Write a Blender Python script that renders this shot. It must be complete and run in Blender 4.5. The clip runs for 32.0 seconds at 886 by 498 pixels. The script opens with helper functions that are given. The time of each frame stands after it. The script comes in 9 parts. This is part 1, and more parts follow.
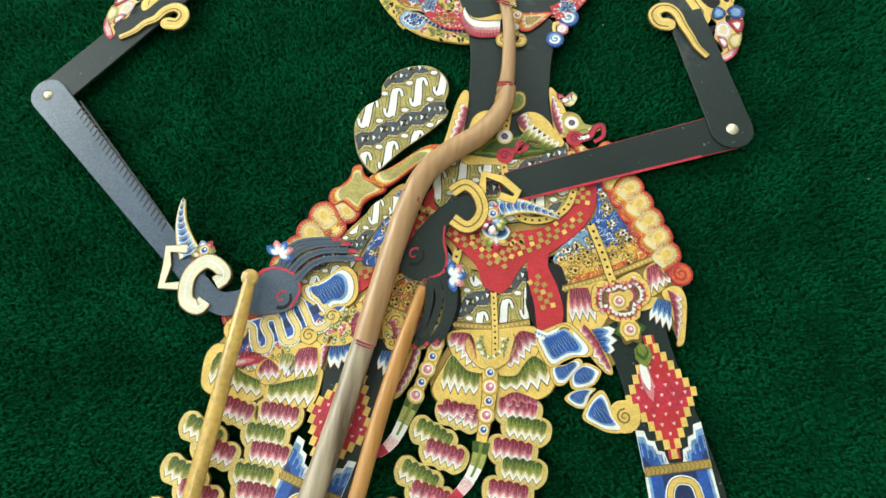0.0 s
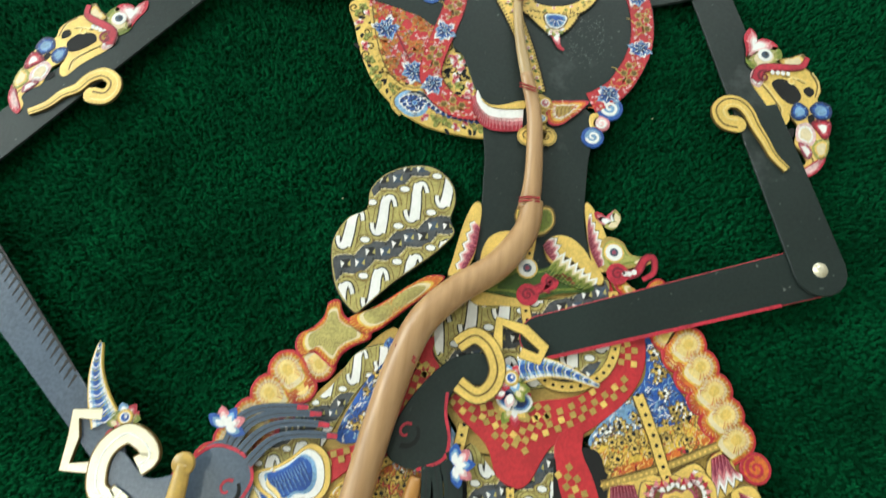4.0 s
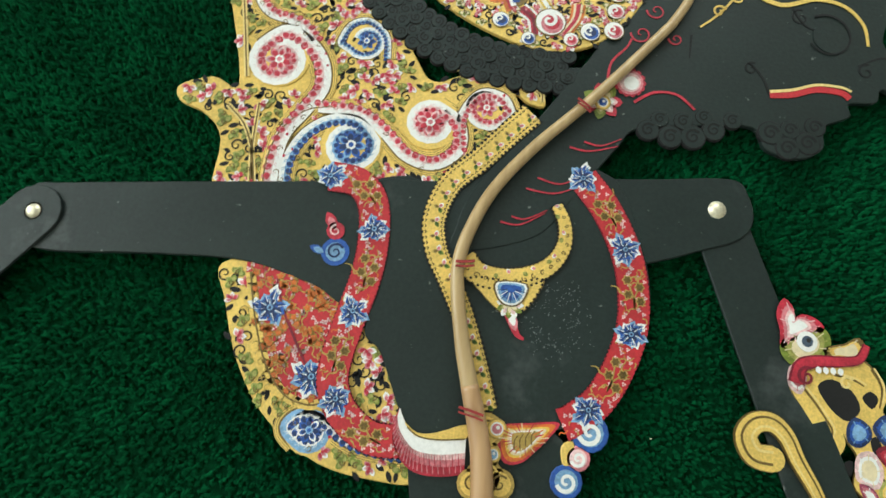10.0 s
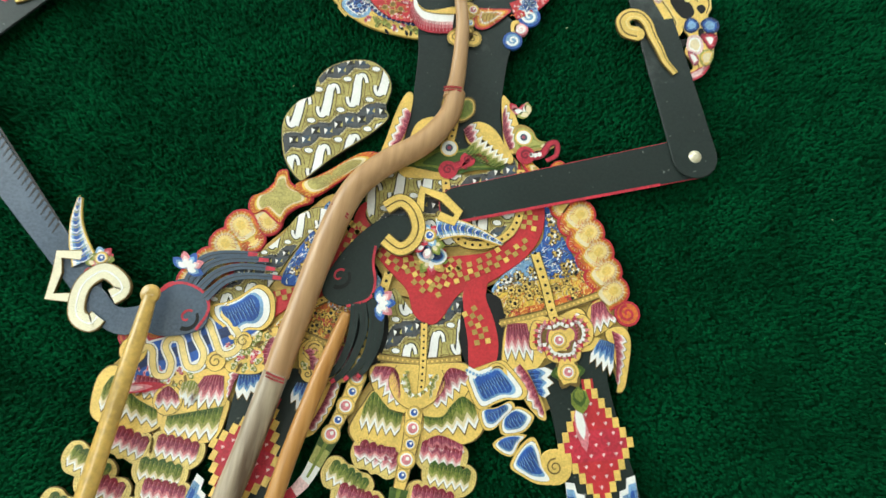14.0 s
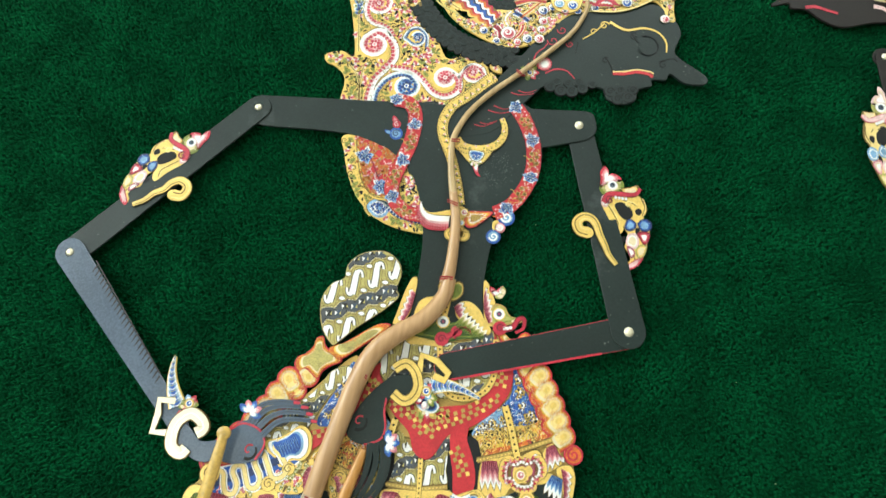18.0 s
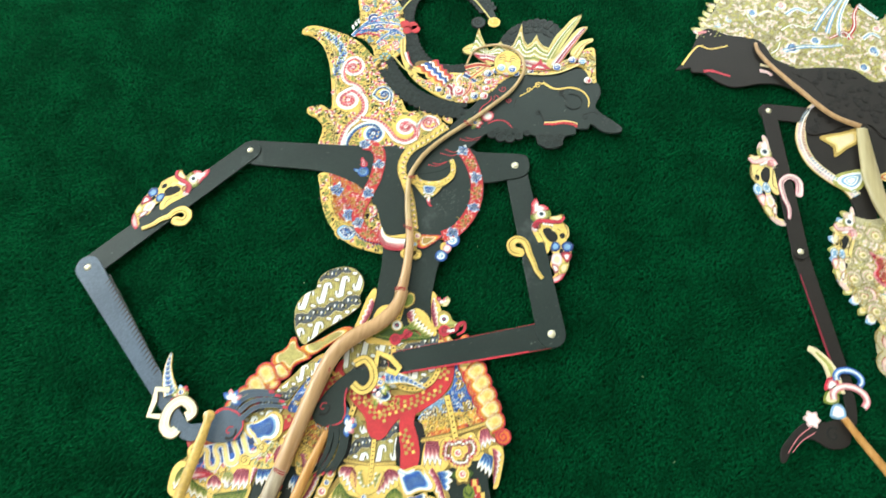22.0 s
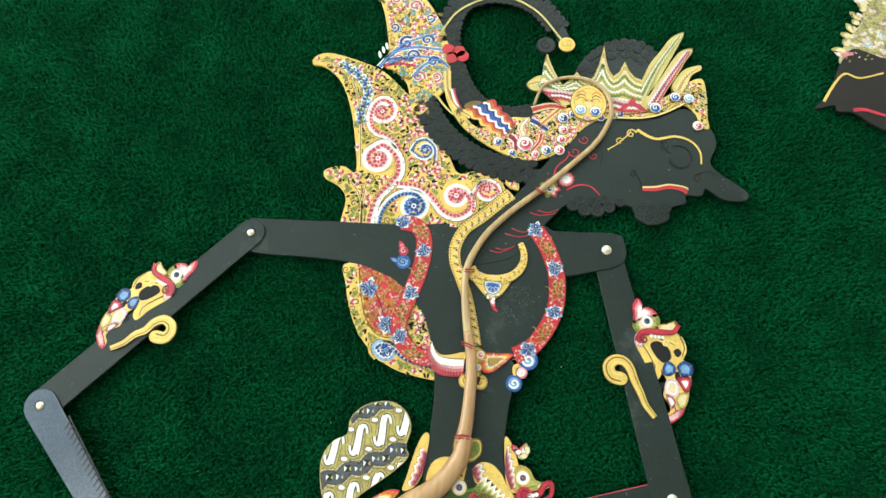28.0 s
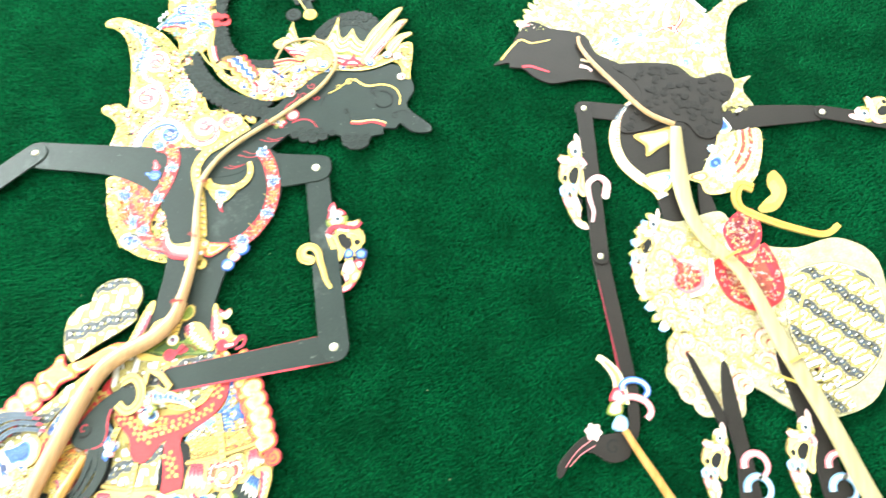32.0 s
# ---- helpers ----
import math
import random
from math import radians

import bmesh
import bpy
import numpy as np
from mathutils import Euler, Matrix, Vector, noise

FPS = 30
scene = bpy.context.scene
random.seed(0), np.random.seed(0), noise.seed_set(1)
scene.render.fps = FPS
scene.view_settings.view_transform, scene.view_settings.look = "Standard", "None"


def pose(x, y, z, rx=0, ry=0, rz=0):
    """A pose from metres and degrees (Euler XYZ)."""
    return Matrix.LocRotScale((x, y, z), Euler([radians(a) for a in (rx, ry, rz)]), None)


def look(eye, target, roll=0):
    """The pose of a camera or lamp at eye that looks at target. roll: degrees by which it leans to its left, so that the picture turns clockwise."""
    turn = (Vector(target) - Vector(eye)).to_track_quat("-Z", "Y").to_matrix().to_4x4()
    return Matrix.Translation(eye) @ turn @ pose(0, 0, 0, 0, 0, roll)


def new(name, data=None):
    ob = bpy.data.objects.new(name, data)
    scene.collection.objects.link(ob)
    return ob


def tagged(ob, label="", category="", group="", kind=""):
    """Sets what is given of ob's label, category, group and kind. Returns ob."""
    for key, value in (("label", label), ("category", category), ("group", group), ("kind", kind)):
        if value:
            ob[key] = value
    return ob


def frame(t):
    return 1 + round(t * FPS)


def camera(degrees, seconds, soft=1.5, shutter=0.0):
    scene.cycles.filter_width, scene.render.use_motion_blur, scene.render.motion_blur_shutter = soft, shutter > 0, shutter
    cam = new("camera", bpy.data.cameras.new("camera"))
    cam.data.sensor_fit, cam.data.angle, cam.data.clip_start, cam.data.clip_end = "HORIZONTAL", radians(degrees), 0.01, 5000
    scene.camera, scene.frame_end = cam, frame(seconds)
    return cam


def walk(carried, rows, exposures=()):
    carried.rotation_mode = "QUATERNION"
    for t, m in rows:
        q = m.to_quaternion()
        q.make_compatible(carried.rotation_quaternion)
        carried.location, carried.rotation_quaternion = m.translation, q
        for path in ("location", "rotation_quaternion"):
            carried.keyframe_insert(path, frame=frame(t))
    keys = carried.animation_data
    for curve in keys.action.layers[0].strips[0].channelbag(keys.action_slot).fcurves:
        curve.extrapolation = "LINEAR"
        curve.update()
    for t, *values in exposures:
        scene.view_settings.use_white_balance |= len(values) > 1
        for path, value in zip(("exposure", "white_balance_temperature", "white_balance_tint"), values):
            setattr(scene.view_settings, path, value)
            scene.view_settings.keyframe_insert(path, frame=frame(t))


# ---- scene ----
cam = camera(74.1, 32.0, soft=1.5, shutter=0.5)
PATH = [
    (0, (-0.0107, -0.2865, 0.3166), (-0.0788, -0.0194, -0.6446), -8.93),
    (0.5, (-0.0243, -0.2827, 0.3059), (-0.0760, -0.0207, -0.6578), -4.50),
    (1, (-0.0397, -0.2772, 0.2943), (-0.1039, -0.0479, -0.6769), -8.37),
    (1.5, (-0.0540, -0.2827, 0.2687), (-0.1153, -0.1120, -0.7148), -11.33),
    (2, (-0.0524, -0.2691, 0.2641), (-0.1107, -0.1007, -0.7199), -10.70),
    (2.5, (-0.0469, -0.2546, 0.2602), (-0.1054, -0.0694, -0.7208), -9.01),
    (3, (-0.0440, -0.2368, 0.2627), (-0.1017, -0.0287, -0.7137), -7.41),
    (3.5, (-0.0395, -0.2125, 0.2617), (-0.0895, 0.0285, -0.7075), -4.60),
    (4, (-0.0320, -0.1938, 0.2610), (-0.0709, 0.0668, -0.7037), -1.72),
    (4.5, (-0.0324, -0.1701, 0.2577), (-0.0607, 0.1105, -0.7017), 0.85),
    (6.5, (-0.0501, -0.0547, 0.1785), (-0.0623, 0.1436, -0.8015), 1.63),
    (7, (-0.0437, -0.0442, 0.1755), (-0.0484, 0.1519, -0.8051), 2.64),
    (7.5, (-0.0302, -0.0412, 0.1803), (-0.0402, 0.1747, -0.7960), 0.32),
    (8, (-0.0153, -0.0385, 0.1917), (-0.0117, 0.1914, -0.7815), 3.61),
    (8.5, (-0.0097, -0.0404, 0.1984), (-0.0047, 0.2126, -0.7690), 3.73),
    (9, (-0.0081, -0.0390, 0.2079), (0.0043, 0.2276, -0.7558), 5.34),
    (9.5, (-0.0119, -0.0381, 0.2107), (-0.0144, 0.2226, -0.7547), 3.05),
    (10, (-0.0223, -0.0377, 0.2108), (-0.0376, 0.2067, -0.7588), 1.63),
    (10.5, (-0.0235, -0.0687, 0.2189), (-0.0358, 0.1338, -0.7603), 4.46),
    (11, (-0.0295, -0.1167, 0.2298), (-0.0496, 0.0701, -0.7524), 2.47),
    (11.5, (-0.0385, -0.1489, 0.2449), (-0.1052, 0.0619, -0.7303), -5.72),
    (12, (-0.0490, -0.1687, 0.2467), (-0.0649, 0.0170, -0.7358), 7.10),
    (12.5, (-0.0268, -0.1932, 0.2482), (-0.0241, -0.0259, -0.7377), 9.61),
    (13, (-0.0186, -0.2076, 0.2684), (-0.0229, -0.0049, -0.7108), 6.40),
    (13.5, (-0.0075, -0.2328, 0.2778), (-0.0005, -0.0339, -0.7022), 9.92),
    (15.5, (0.0205, -0.2581, 0.3664), (-0.0757, 0.0710, -0.5730), -7.60),
    (16, (0.0237, -0.2327, 0.3796), (-0.0579, 0.1050, -0.5581), -7.16),
    (16.5, (0.0325, -0.2311, 0.4059), (-0.0566, 0.1037, -0.5321), -8.21),
    (17, (0.0480, -0.2320, 0.4134), (-0.0441, 0.0628, -0.5377), -9.32),
    (17.5, (0.0328, -0.2072, 0.4160), (-0.0327, 0.0732, -0.5416), -4.79),
    (18, (0.0167, -0.1894, 0.4171), (-0.0520, 0.0741, -0.5451), -5.16),
    (18.5, (0.0222, -0.1675, 0.4162), (-0.0511, 0.1091, -0.5420), -4.84),
    (19, (0.0198, -0.1548, 0.4198), (-0.0533, 0.1371, -0.5339), -4.53),
    (19.5, (0.0141, -0.1637, 0.4205), (-0.0630, 0.1118, -0.5377), -5.73),
    (20, (0.0196, -0.1673, 0.4345), (-0.0408, 0.1320, -0.5178), -2.85),
    (20.5, (0.0281, -0.1730, 0.4534), (-0.0171, 0.1306, -0.4983), 0.19),
    (21, (0.0495, -0.1824, 0.4573), (-0.0000, 0.1266, -0.4925), -0.29),
    (21.4, (0.0689, -0.1929, 0.4723), (-0.0111, 0.1400, -0.4673), -4.10),
    (21.5, (0.0661, -0.2020, 0.4802), (-0.0076, 0.1398, -0.4567), -2.46),
    (22, (0.0680, -0.2370, 0.4871), (-0.0196, 0.1149, -0.4448), -4.32),
    (22.5, (0.0554, -0.2707, 0.4623), (-0.0649, 0.0393, -0.4807), -10.51),
    (23, (0.0438, -0.2737, 0.4246), (-0.0589, 0.0106, -0.5286), -11.41),
    (23.5, (0.0403, -0.2749, 0.4063), (-0.0548, -0.0070, -0.5525), -10.96),
    (24, (0.0472, -0.2858, 0.4133), (-0.0409, -0.0023, -0.5416), -7.70),
    (24.5, (0.0511, -0.2669, 0.4236), (-0.0419, 0.0402, -0.5236), -7.63),
    (25, (0.0394, -0.2215, 0.4391), (-0.0342, 0.1097, -0.5015), -4.81),
    (25.5, (0.0171, -0.1693, 0.4139), (-0.0706, 0.1592, -0.5266), -7.79),
    (26, (0.0027, -0.1293, 0.3994), (-0.0964, 0.2109, -0.5357), -7.40),
    (26.5, (-0.0045, -0.0987, 0.3895), (-0.1033, 0.2148, -0.5550), -9.02),
    (28.5, (-0.0029, -0.0970, 0.4053), (-0.0741, 0.1950, -0.5484), -4.97),
    (29, (0.0087, -0.1394, 0.4189), (-0.0522, 0.1637, -0.5321), -2.92),
    (29.5, (0.0215, -0.1962, 0.4343), (-0.0520, 0.1348, -0.5065), -2.77),
    (30, (0.0260, -0.2448, 0.4735), (-0.0790, 0.0747, -0.4682), -6.26),
    (30.5, (0.0908, -0.2850, 0.4896), (-0.0533, 0.0642, -0.4362), -8.07),
    (31, (0.1561, -0.2743, 0.5065), (0.0372, 0.1112, -0.4085), -3.87),
    (31.4, (0.1899, -0.2439, 0.5006), (0.0837, 0.1415, -0.4161), -2.92),
    (31.5, (0.1894, -0.2361, 0.4919), (0.1014, 0.1435, -0.4290), -1.85),
    (32, (0.2227, -0.1857, 0.4680), (0.1708, 0.1496, -0.4727), -0.15),
]
EXPOSURES = [(t, stops, 6500, -1) for t, stops in ((0.0, -0.15), (2.0, -0.25), (3.0, -0.3), (4.0, -0.28), (7.0, -0.12), (8.0, -0.45), (9.0, -0.08), (10.0, -0.5), (11.0, -0.08), (12.0, -0.2), (13.0, -0.25), (16.0, -0.1), (17.0, 0.05), (18.0, 0.0), (19.0, 0.08), (20.0, 0.05), (21.0, 0.12), (22.0, 0.28), (23.0, 0.06), (24.0, -0.15), (25.0, 0.1), (26.0, 0.06), (29.0, 0.0), (30.0, 0.0), (30.6, 0.4), (31.0, 0.95), (31.2, 0.6), (31.4, 0.2), (31.55, 0.3), (32.0, 1.6))]
walk(cam, [(t, look(eye, target, roll)) for t, eye, target, roll in PATH], EXPOSURES)

# ---- light: an indoor room with daylight from two wide windows and a ceiling lamp ----
world = bpy.data.worlds.new("sky")
scene.world = world
world.use_nodes = True
wn = world.node_tree.nodes
sky = wn.new("ShaderNodeTexSky")
sky.sky_type, sky.sun_disc, sky.sun_elevation, sky.sun_rotation = "NISHITA", False, radians(40), radians(-60)
wn["Background"].inputs["Strength"].default_value = 0.12
world.node_tree.links.new(sky.outputs["Color"], wn["Background"].inputs["Color"])


def window_light(name, eye, target, w, h, power, colour):
    lamp = bpy.data.lights.new(name, "AREA")
    lamp.shape, lamp.size, lamp.size_y, lamp.energy, lamp.color = "RECTANGLE", w, h, power, colour
    ob = new(name, lamp)
    ob.matrix_world = look(eye, target)
    return ob


window_light("daylight_west", (-2.25, 0.6, 1.35), (0, 0, 0.2), 1.7, 1.3, 70, (0.93, 0.97, 1.0))
window_light("daylight_north", (0.3, 2.6, 1.45), (0, 0, 0.2), 2.0, 1.3, 60, (0.96, 0.98, 1.0))
window_light("ceiling_lamp", (-1.45, -1.0, 2.66), (-0.25, -0.2, 0.0), 0.5, 0.5, 30, (1.0, 0.99, 0.97))


# ---- materials ----
def material(name, colour, rough=0.5, metal=0.0, dark=0.68, scale=120.0, fine=900.0, bump=0.15, coat=0.0):
    """A surface with broad stains, a fine grain and a slight relief."""
    m = bpy.data.materials.new(name)
    m.use_nodes = True
    n, link = m.node_tree.nodes, m.node_tree.links.new
    b = n["Principled BSDF"]
    place = n.new("ShaderNodeTexCoord")
    broad, grain = n.new("ShaderNodeTexNoise"), n.new("ShaderNodeTexNoise")
    broad.inputs["Scale"].default_value, broad.inputs["Detail"].default_value = scale, 4
    grain.inputs["Scale"].default_value, grain.inputs["Detail"].default_value = fine, 2
    mixer = n.new("ShaderNodeMix")
    mixer.data_type = "RGBA"
    mixer.inputs["A"].default_value = (*[c * dark for c in colour], 1)
    mixer.inputs["B"].default_value = (*[min(1, c * (2 - dark) ** 0.6) for c in colour], 1)
    add = n.new("ShaderNodeMath")
    add.operation = "ADD"
    half = n.new("ShaderNodeMath")
    half.operation, half.inputs[1].default_value = "MULTIPLY", 0.5
    link(place.outputs["Object"], broad.inputs["Vector"])
    link(place.outputs["Object"], grain.inputs["Vector"])
    link(broad.outputs["Fac"], add.inputs[0])
    link(grain.outputs["Fac"], add.inputs[1])
    link(add.outputs[0], half.inputs[0])
    ramp = n.new("ShaderNodeMapRange")
    ramp.inputs["From Min"].default_value, ramp.inputs["From Max"].default_value = 0.39, 0.61
    link(half.outputs[0], ramp.inputs["Value"])
    link(ramp.outputs["Result"], mixer.inputs["Factor"])
    link(mixer.outputs["Result"], b.inputs["Base Color"])
    b.inputs["Roughness"].default_value, b.inputs["Metallic"].default_value = rough, metal
    b.inputs["Coat Weight"].default_value, b.inputs["Coat Roughness"].default_value = coat, 0.35
    relief = n.new("ShaderNodeBump")
    relief.inputs["Strength"].default_value, relief.inputs["Distance"].default_value = bump, 0.0004
    link(grain.outputs["Fac"], relief.inputs["Height"])
    link(relief.outputs["Normal"], b.inputs["Normal"])
    return m


M = {
    "black": material("black_leather", (0.0150, 0.0250, 0.0225), 0.5, 0, 0.8, 25, 700, 0.2),
    "dust": material("pale_dust", (0.13, 0.145, 0.145), 0.9),
    "slate": material("slate_paint", (0.075, 0.082, 0.09), 0.5, 0, 0.7, 200, 1200),
    # gilt whitened so that the left bracelet's glare sits in its colour
    "bright_gilt": material("bright_gilt", (0.88, 0.82, 0.60), 0.25, 0.2, 0.9, 90, 1200, 0.3),
    "umber": material("brown_black_leather", (0.0145, 0.0112, 0.0098), 0.6, 0, 0.8, 25, 700, 0.2),
    "ink": material("black_ink", (0.012, 0.012, 0.012), 0.6),
    # near-black that paints the shade inside holes and carved grooves
    "slit_shade": material("dark_cut", (0.006, 0.006, 0.006), 0.8),
    "gold": material("gold_paint", (0.83, 0.575, 0.15), 0.35, 0.1, 0.8, 90, 1200, 0.3),
    "pale_gold": material("pale_gold_paint", (0.88, 0.68, 0.27), 0.35, 0.1, 0.85, 90, 1200, 0.3),
    "old_gold": material("dark_gold_paint", (0.50, 0.34, 0.09), 0.45, 0.15, 0.75, 90, 1200, 0.3),
    "bronze": material("bronze_paint", (0.20, 0.13, 0.04), 0.45, 0.3, 0.7, 150, 1200, 0.3),
    "red": material("red_paint", (0.51, 0.026, 0.036), 0.5, 0, 0.8, 120, 900, 0.2),
    "deep_red": material("deep_red_paint", (0.22, 0.012, 0.03), 0.5),
    "crimson": material("crimson_paint", (0.50, 0.026, 0.052), 0.5),
    "pink": material("pink_paint", (0.66, 0.22, 0.25), 0.5),
    "pale_pink": material("pale_pink_paint", (0.80, 0.55, 0.54), 0.5),
    "white": material("white_paint", (0.86, 0.85, 0.82), 0.5, 0, 0.92),
    "cream": material("cream_paint", (0.78, 0.66, 0.42), 0.5, 0, 0.9),
    "orange": material("orange_paint", (0.62, 0.16, 0.03), 0.5),
    "yellow": material("yellow_paint", (0.74, 0.50, 0.08), 0.5),
    "blue": material("blue_paint", (0.026, 0.10, 0.40), 0.5),
    "navy": material("navy_paint", (0.015, 0.035, 0.12), 0.5),
    "sky": material("light_blue_paint", (0.22, 0.40, 0.62), 0.5),
    "green": material("dark_green_paint", (0.05, 0.10, 0.012), 0.5),
    "leaf": material("green_paint", (0.19, 0.24, 0.035), 0.5),
    "olive": material("olive_paint", (0.38, 0.37, 0.10), 0.5),
    "mauve": material("mauve_paint", (0.34, 0.065, 0.12), 0.5),
    "cream_gold": material("cream_gold_paint", (0.50, 0.45, 0.27), 0.45, 0.05),
    "khaki": material("khaki_paint", (0.48, 0.41, 0.13), 0.5),
    "umber_gold": material("dull_olive_gold", (0.30, 0.235, 0.085), 0.5),
    "cream_leaf": material("yellow_green_gilt", (0.62, 0.52, 0.17), 0.4, 0.05, 0.85, 90, 1200, 0.3),
    "train_gilt": material("soft_yellow_gilt", (0.74, 0.575, 0.19), 0.4, 0.08, 0.82, 90, 1200, 0.3),
    "rust": material("rust_paint", (0.34, 0.07, 0.045), 0.5),
    # blue-grey leather made paler: window sheen is put into the base colour
    "grey": material("sheen_tinted_grey", (0.085, 0.115, 0.16), 0.27, 0, 0.8, 25, 700, 0.2),
    "horn": material("amber_horn", (0.60, 0.385, 0.09), 0.3, 0, 0.75, 40, 300, 0.1, 0.4),
    "brass": material("brass", (0.86, 0.80, 0.60), 0.42, 0.6, 0.8, 300, 1500, 0.2),
    "thread": material("red_thread", (0.30, 0.03, 0.03), 0.8),
    "plaster": material("wall_plaster", (0.72, 0.70, 0.66), 0.9, 0, 0.92, 3, 60, 0.1),
}


def bamboo(name, low, high, lo=0.3, hi=0.7, grain=(260, 14, 260)):
    """Long-grained pale wood with faint streaks."""
    m = material(name, low, 0.38, 0, 0.75, 30, 500, 0.12, 0.3)
    n, link = m.node_tree.nodes, m.node_tree.links.new
    place = [x for x in n if x.type == "TEX_COORD"][0]
    stretch, streak, mix = n.new("ShaderNodeMapping"), n.new("ShaderNodeTexNoise"), n.new("ShaderNodeMix")
    stretch.inputs["Scale"].default_value = grain
    ramp = n.new("ShaderNodeMapRange")
    ramp.inputs["From Min"].default_value, ramp.inputs["From Max"].default_value = lo, hi
    streak.inputs["Scale"].default_value, streak.inputs["Detail"].default_value = 1.0, 5
    mix.data_type = "RGBA"
    mix.inputs["A"].default_value, mix.inputs["B"].default_value = (*low, 1), (*high, 1)
    link(place.outputs["Object"], stretch.inputs["Vector"])
    link(stretch.outputs["Vector"], streak.inputs["Vector"])
    link(streak.outputs["Fac"], ramp.inputs["Value"])
    link(ramp.outputs["Result"], mix.inputs["Factor"])
    link(mix.outputs["Result"], n["Principled BSDF"].inputs["Base Color"])
    return m


M["rod"] = bamboo("brown_bamboo", (0.37, 0.205, 0.09), (0.53, 0.325, 0.16))
M["pale_rod"] = bamboo("pale_horn", (0.38, 0.25, 0.11), (0.54, 0.385, 0.19))
M["dull_rod"] = bamboo("dull_horn", (0.34, 0.275, 0.13), (0.46, 0.385, 0.21))
M["amber"] = bamboo("translucent_amber", (0.40, 0.17, 0.03), (0.58, 0.30, 0.09))
M["grip"] = bamboo("mottled_horn", (0.12, 0.075, 0.045), (0.50, 0.41, 0.29), 0.34, 0.62, (150, 11, 150))


def scuffed(m):
    """Adds pale worn smudges and specks of dust to dark leather."""
    n, link = m.node_tree.nodes, m.node_tree.links.new
    b, place = n["Principled BSDF"], [x for x in n if x.type == "TEX_COORD"][0]
    base = b.inputs["Base Color"].links[0].from_socket
    for scale, lo, hi, tone, detail in ((14.0, 0.60, 0.78, (0.085, 0.095, 0.095, 1), 6), (260.0, 0.70, 0.76, (0.16, 0.17, 0.16, 1), 2)):
        smudge, ramp, mix = n.new("ShaderNodeTexNoise"), n.new("ShaderNodeMapRange"), n.new("ShaderNodeMix")
        smudge.inputs["Scale"].default_value, smudge.inputs["Detail"].default_value, smudge.inputs["Roughness"].default_value = scale, detail, 0.7
        ramp.inputs["From Min"].default_value, ramp.inputs["From Max"].default_value = lo, hi
        mix.data_type = "RGBA"
        mix.inputs["B"].default_value = tone
        link(place.outputs["Object"], smudge.inputs["Vector"])
        link(smudge.outputs["Fac"], ramp.inputs["Value"])
        link(ramp.outputs["Result"], mix.inputs["Factor"])
        link(base, mix.inputs["A"])
        base = mix.outputs["Result"]
    link(base, b.inputs["Base Color"])


scuffed(M["black"])
for k in ("black", "umber"):
    M[k].node_tree.nodes["Principled BSDF"].inputs["Specular IOR Level"].default_value = 0.34


def carpet_material():
    m = material("green_carpet", (0.0040, 0.071, 0.0235), 1.0, 0, 0.52, 26, 330, 0.0)
    b = m.node_tree.nodes["Principled BSDF"]
    b.inputs["Specular IOR Level"].default_value = 0.05
    return m


M["carpet"] = carpet_material()
# carpet green darkened: the pile's self-shading is put into the sheet's colour
M["carpet_back_shaded"] = material("shaded_backing", (0.0028, 0.046, 0.0155), 1.0, 0, 0.45, 160, 420, 0.9)
M["carpet_back_shaded"].node_tree.nodes["Principled BSDF"].inputs["Specular IOR Level"].default_value = 0.05


# ---- shapes: all plans in millimetres, heights in millimetres above the floor datum ----
def spline(pts, closed=False, steps=6):
    """A smooth line through the points."""
    p = [Vector((q[0], q[1])) for q in pts]
    n, out = len(p), []
    for i in range(n if closed else n - 1):
        a = p[(i - 1) % n] if closed or i else p[0]
        b, c = p[i], p[(i + 1) % n]
        d = p[(i + 2) % n] if closed or i + 2 < n else p[-1]
        for s in range(steps):
            t = s / steps
            out.append(0.5 * ((2 * b) + (c - a) * t + (2 * a - 5 * b + 4 * c - d) * t * t + (3 * b - a - 3 * c + d) * t ** 3))
    if not closed:
        out.append(p[-1])
    return out


def along(line, step):
    """Points at even steps on a line, each with its direction."""
    out, left = [], 0.0
    for a, b in zip(line, line[1:]):
        d = (b - a).length
        if d < 1e-6:
            continue
        u = (b - a) / d
        while left <= d:
            out.append((a + u * left, u))
            left += step
        left -= d
    return out


def inside(p, poly):
    hit = False
    for a, b in zip(poly, poly[1:] + poly[:1]):
        if (a[1] > p[1]) != (b[1] > p[1]) and p[0] < (b[0] - a[0]) * (p[1] - a[1]) / (b[1] - a[1]) + a[0]:
            hit = not hit
    return hit


def centre(pts):
    return Vector((sum(p[0] for p in pts) / len(pts), sum(p[1] for p in pts) / len(pts)))


def scaled(pts, k, about=None):
    c = about or centre(pts)
    return [c + (Vector((p[0], p[1])) - c) * k for p in pts]


def turned(pts, at, ang=0.0, size=1.0, flip=1):
    """A pattern drawn round the origin, laid at a place, turned by ang degrees."""
    c, s = math.cos(radians(ang)), math.sin(radians(ang))
    return [Vector((at[0] + size * (c * x - s * y * flip), at[1] + size * (s * x + c * y * flip))) for x, y in pts]


def within(pts, poly):
    """The points, those outside the outline drawn to its nearest edge."""
    out = []
    for p in pts:
        p = Vector((p[0], p[1]))
        if not inside(p, poly):
            best = None
            for a, b in zip(poly, poly[1:] + poly[:1]):
                d = b - a
                t = max(0.0, min(1.0, (p - a) @ d / max(d @ d, 1e-9)))
                q = a + d * t
                if best is None or (q - p).length < (best - p).length:
                    best = q
            p = best
        out.append(p)
    return out


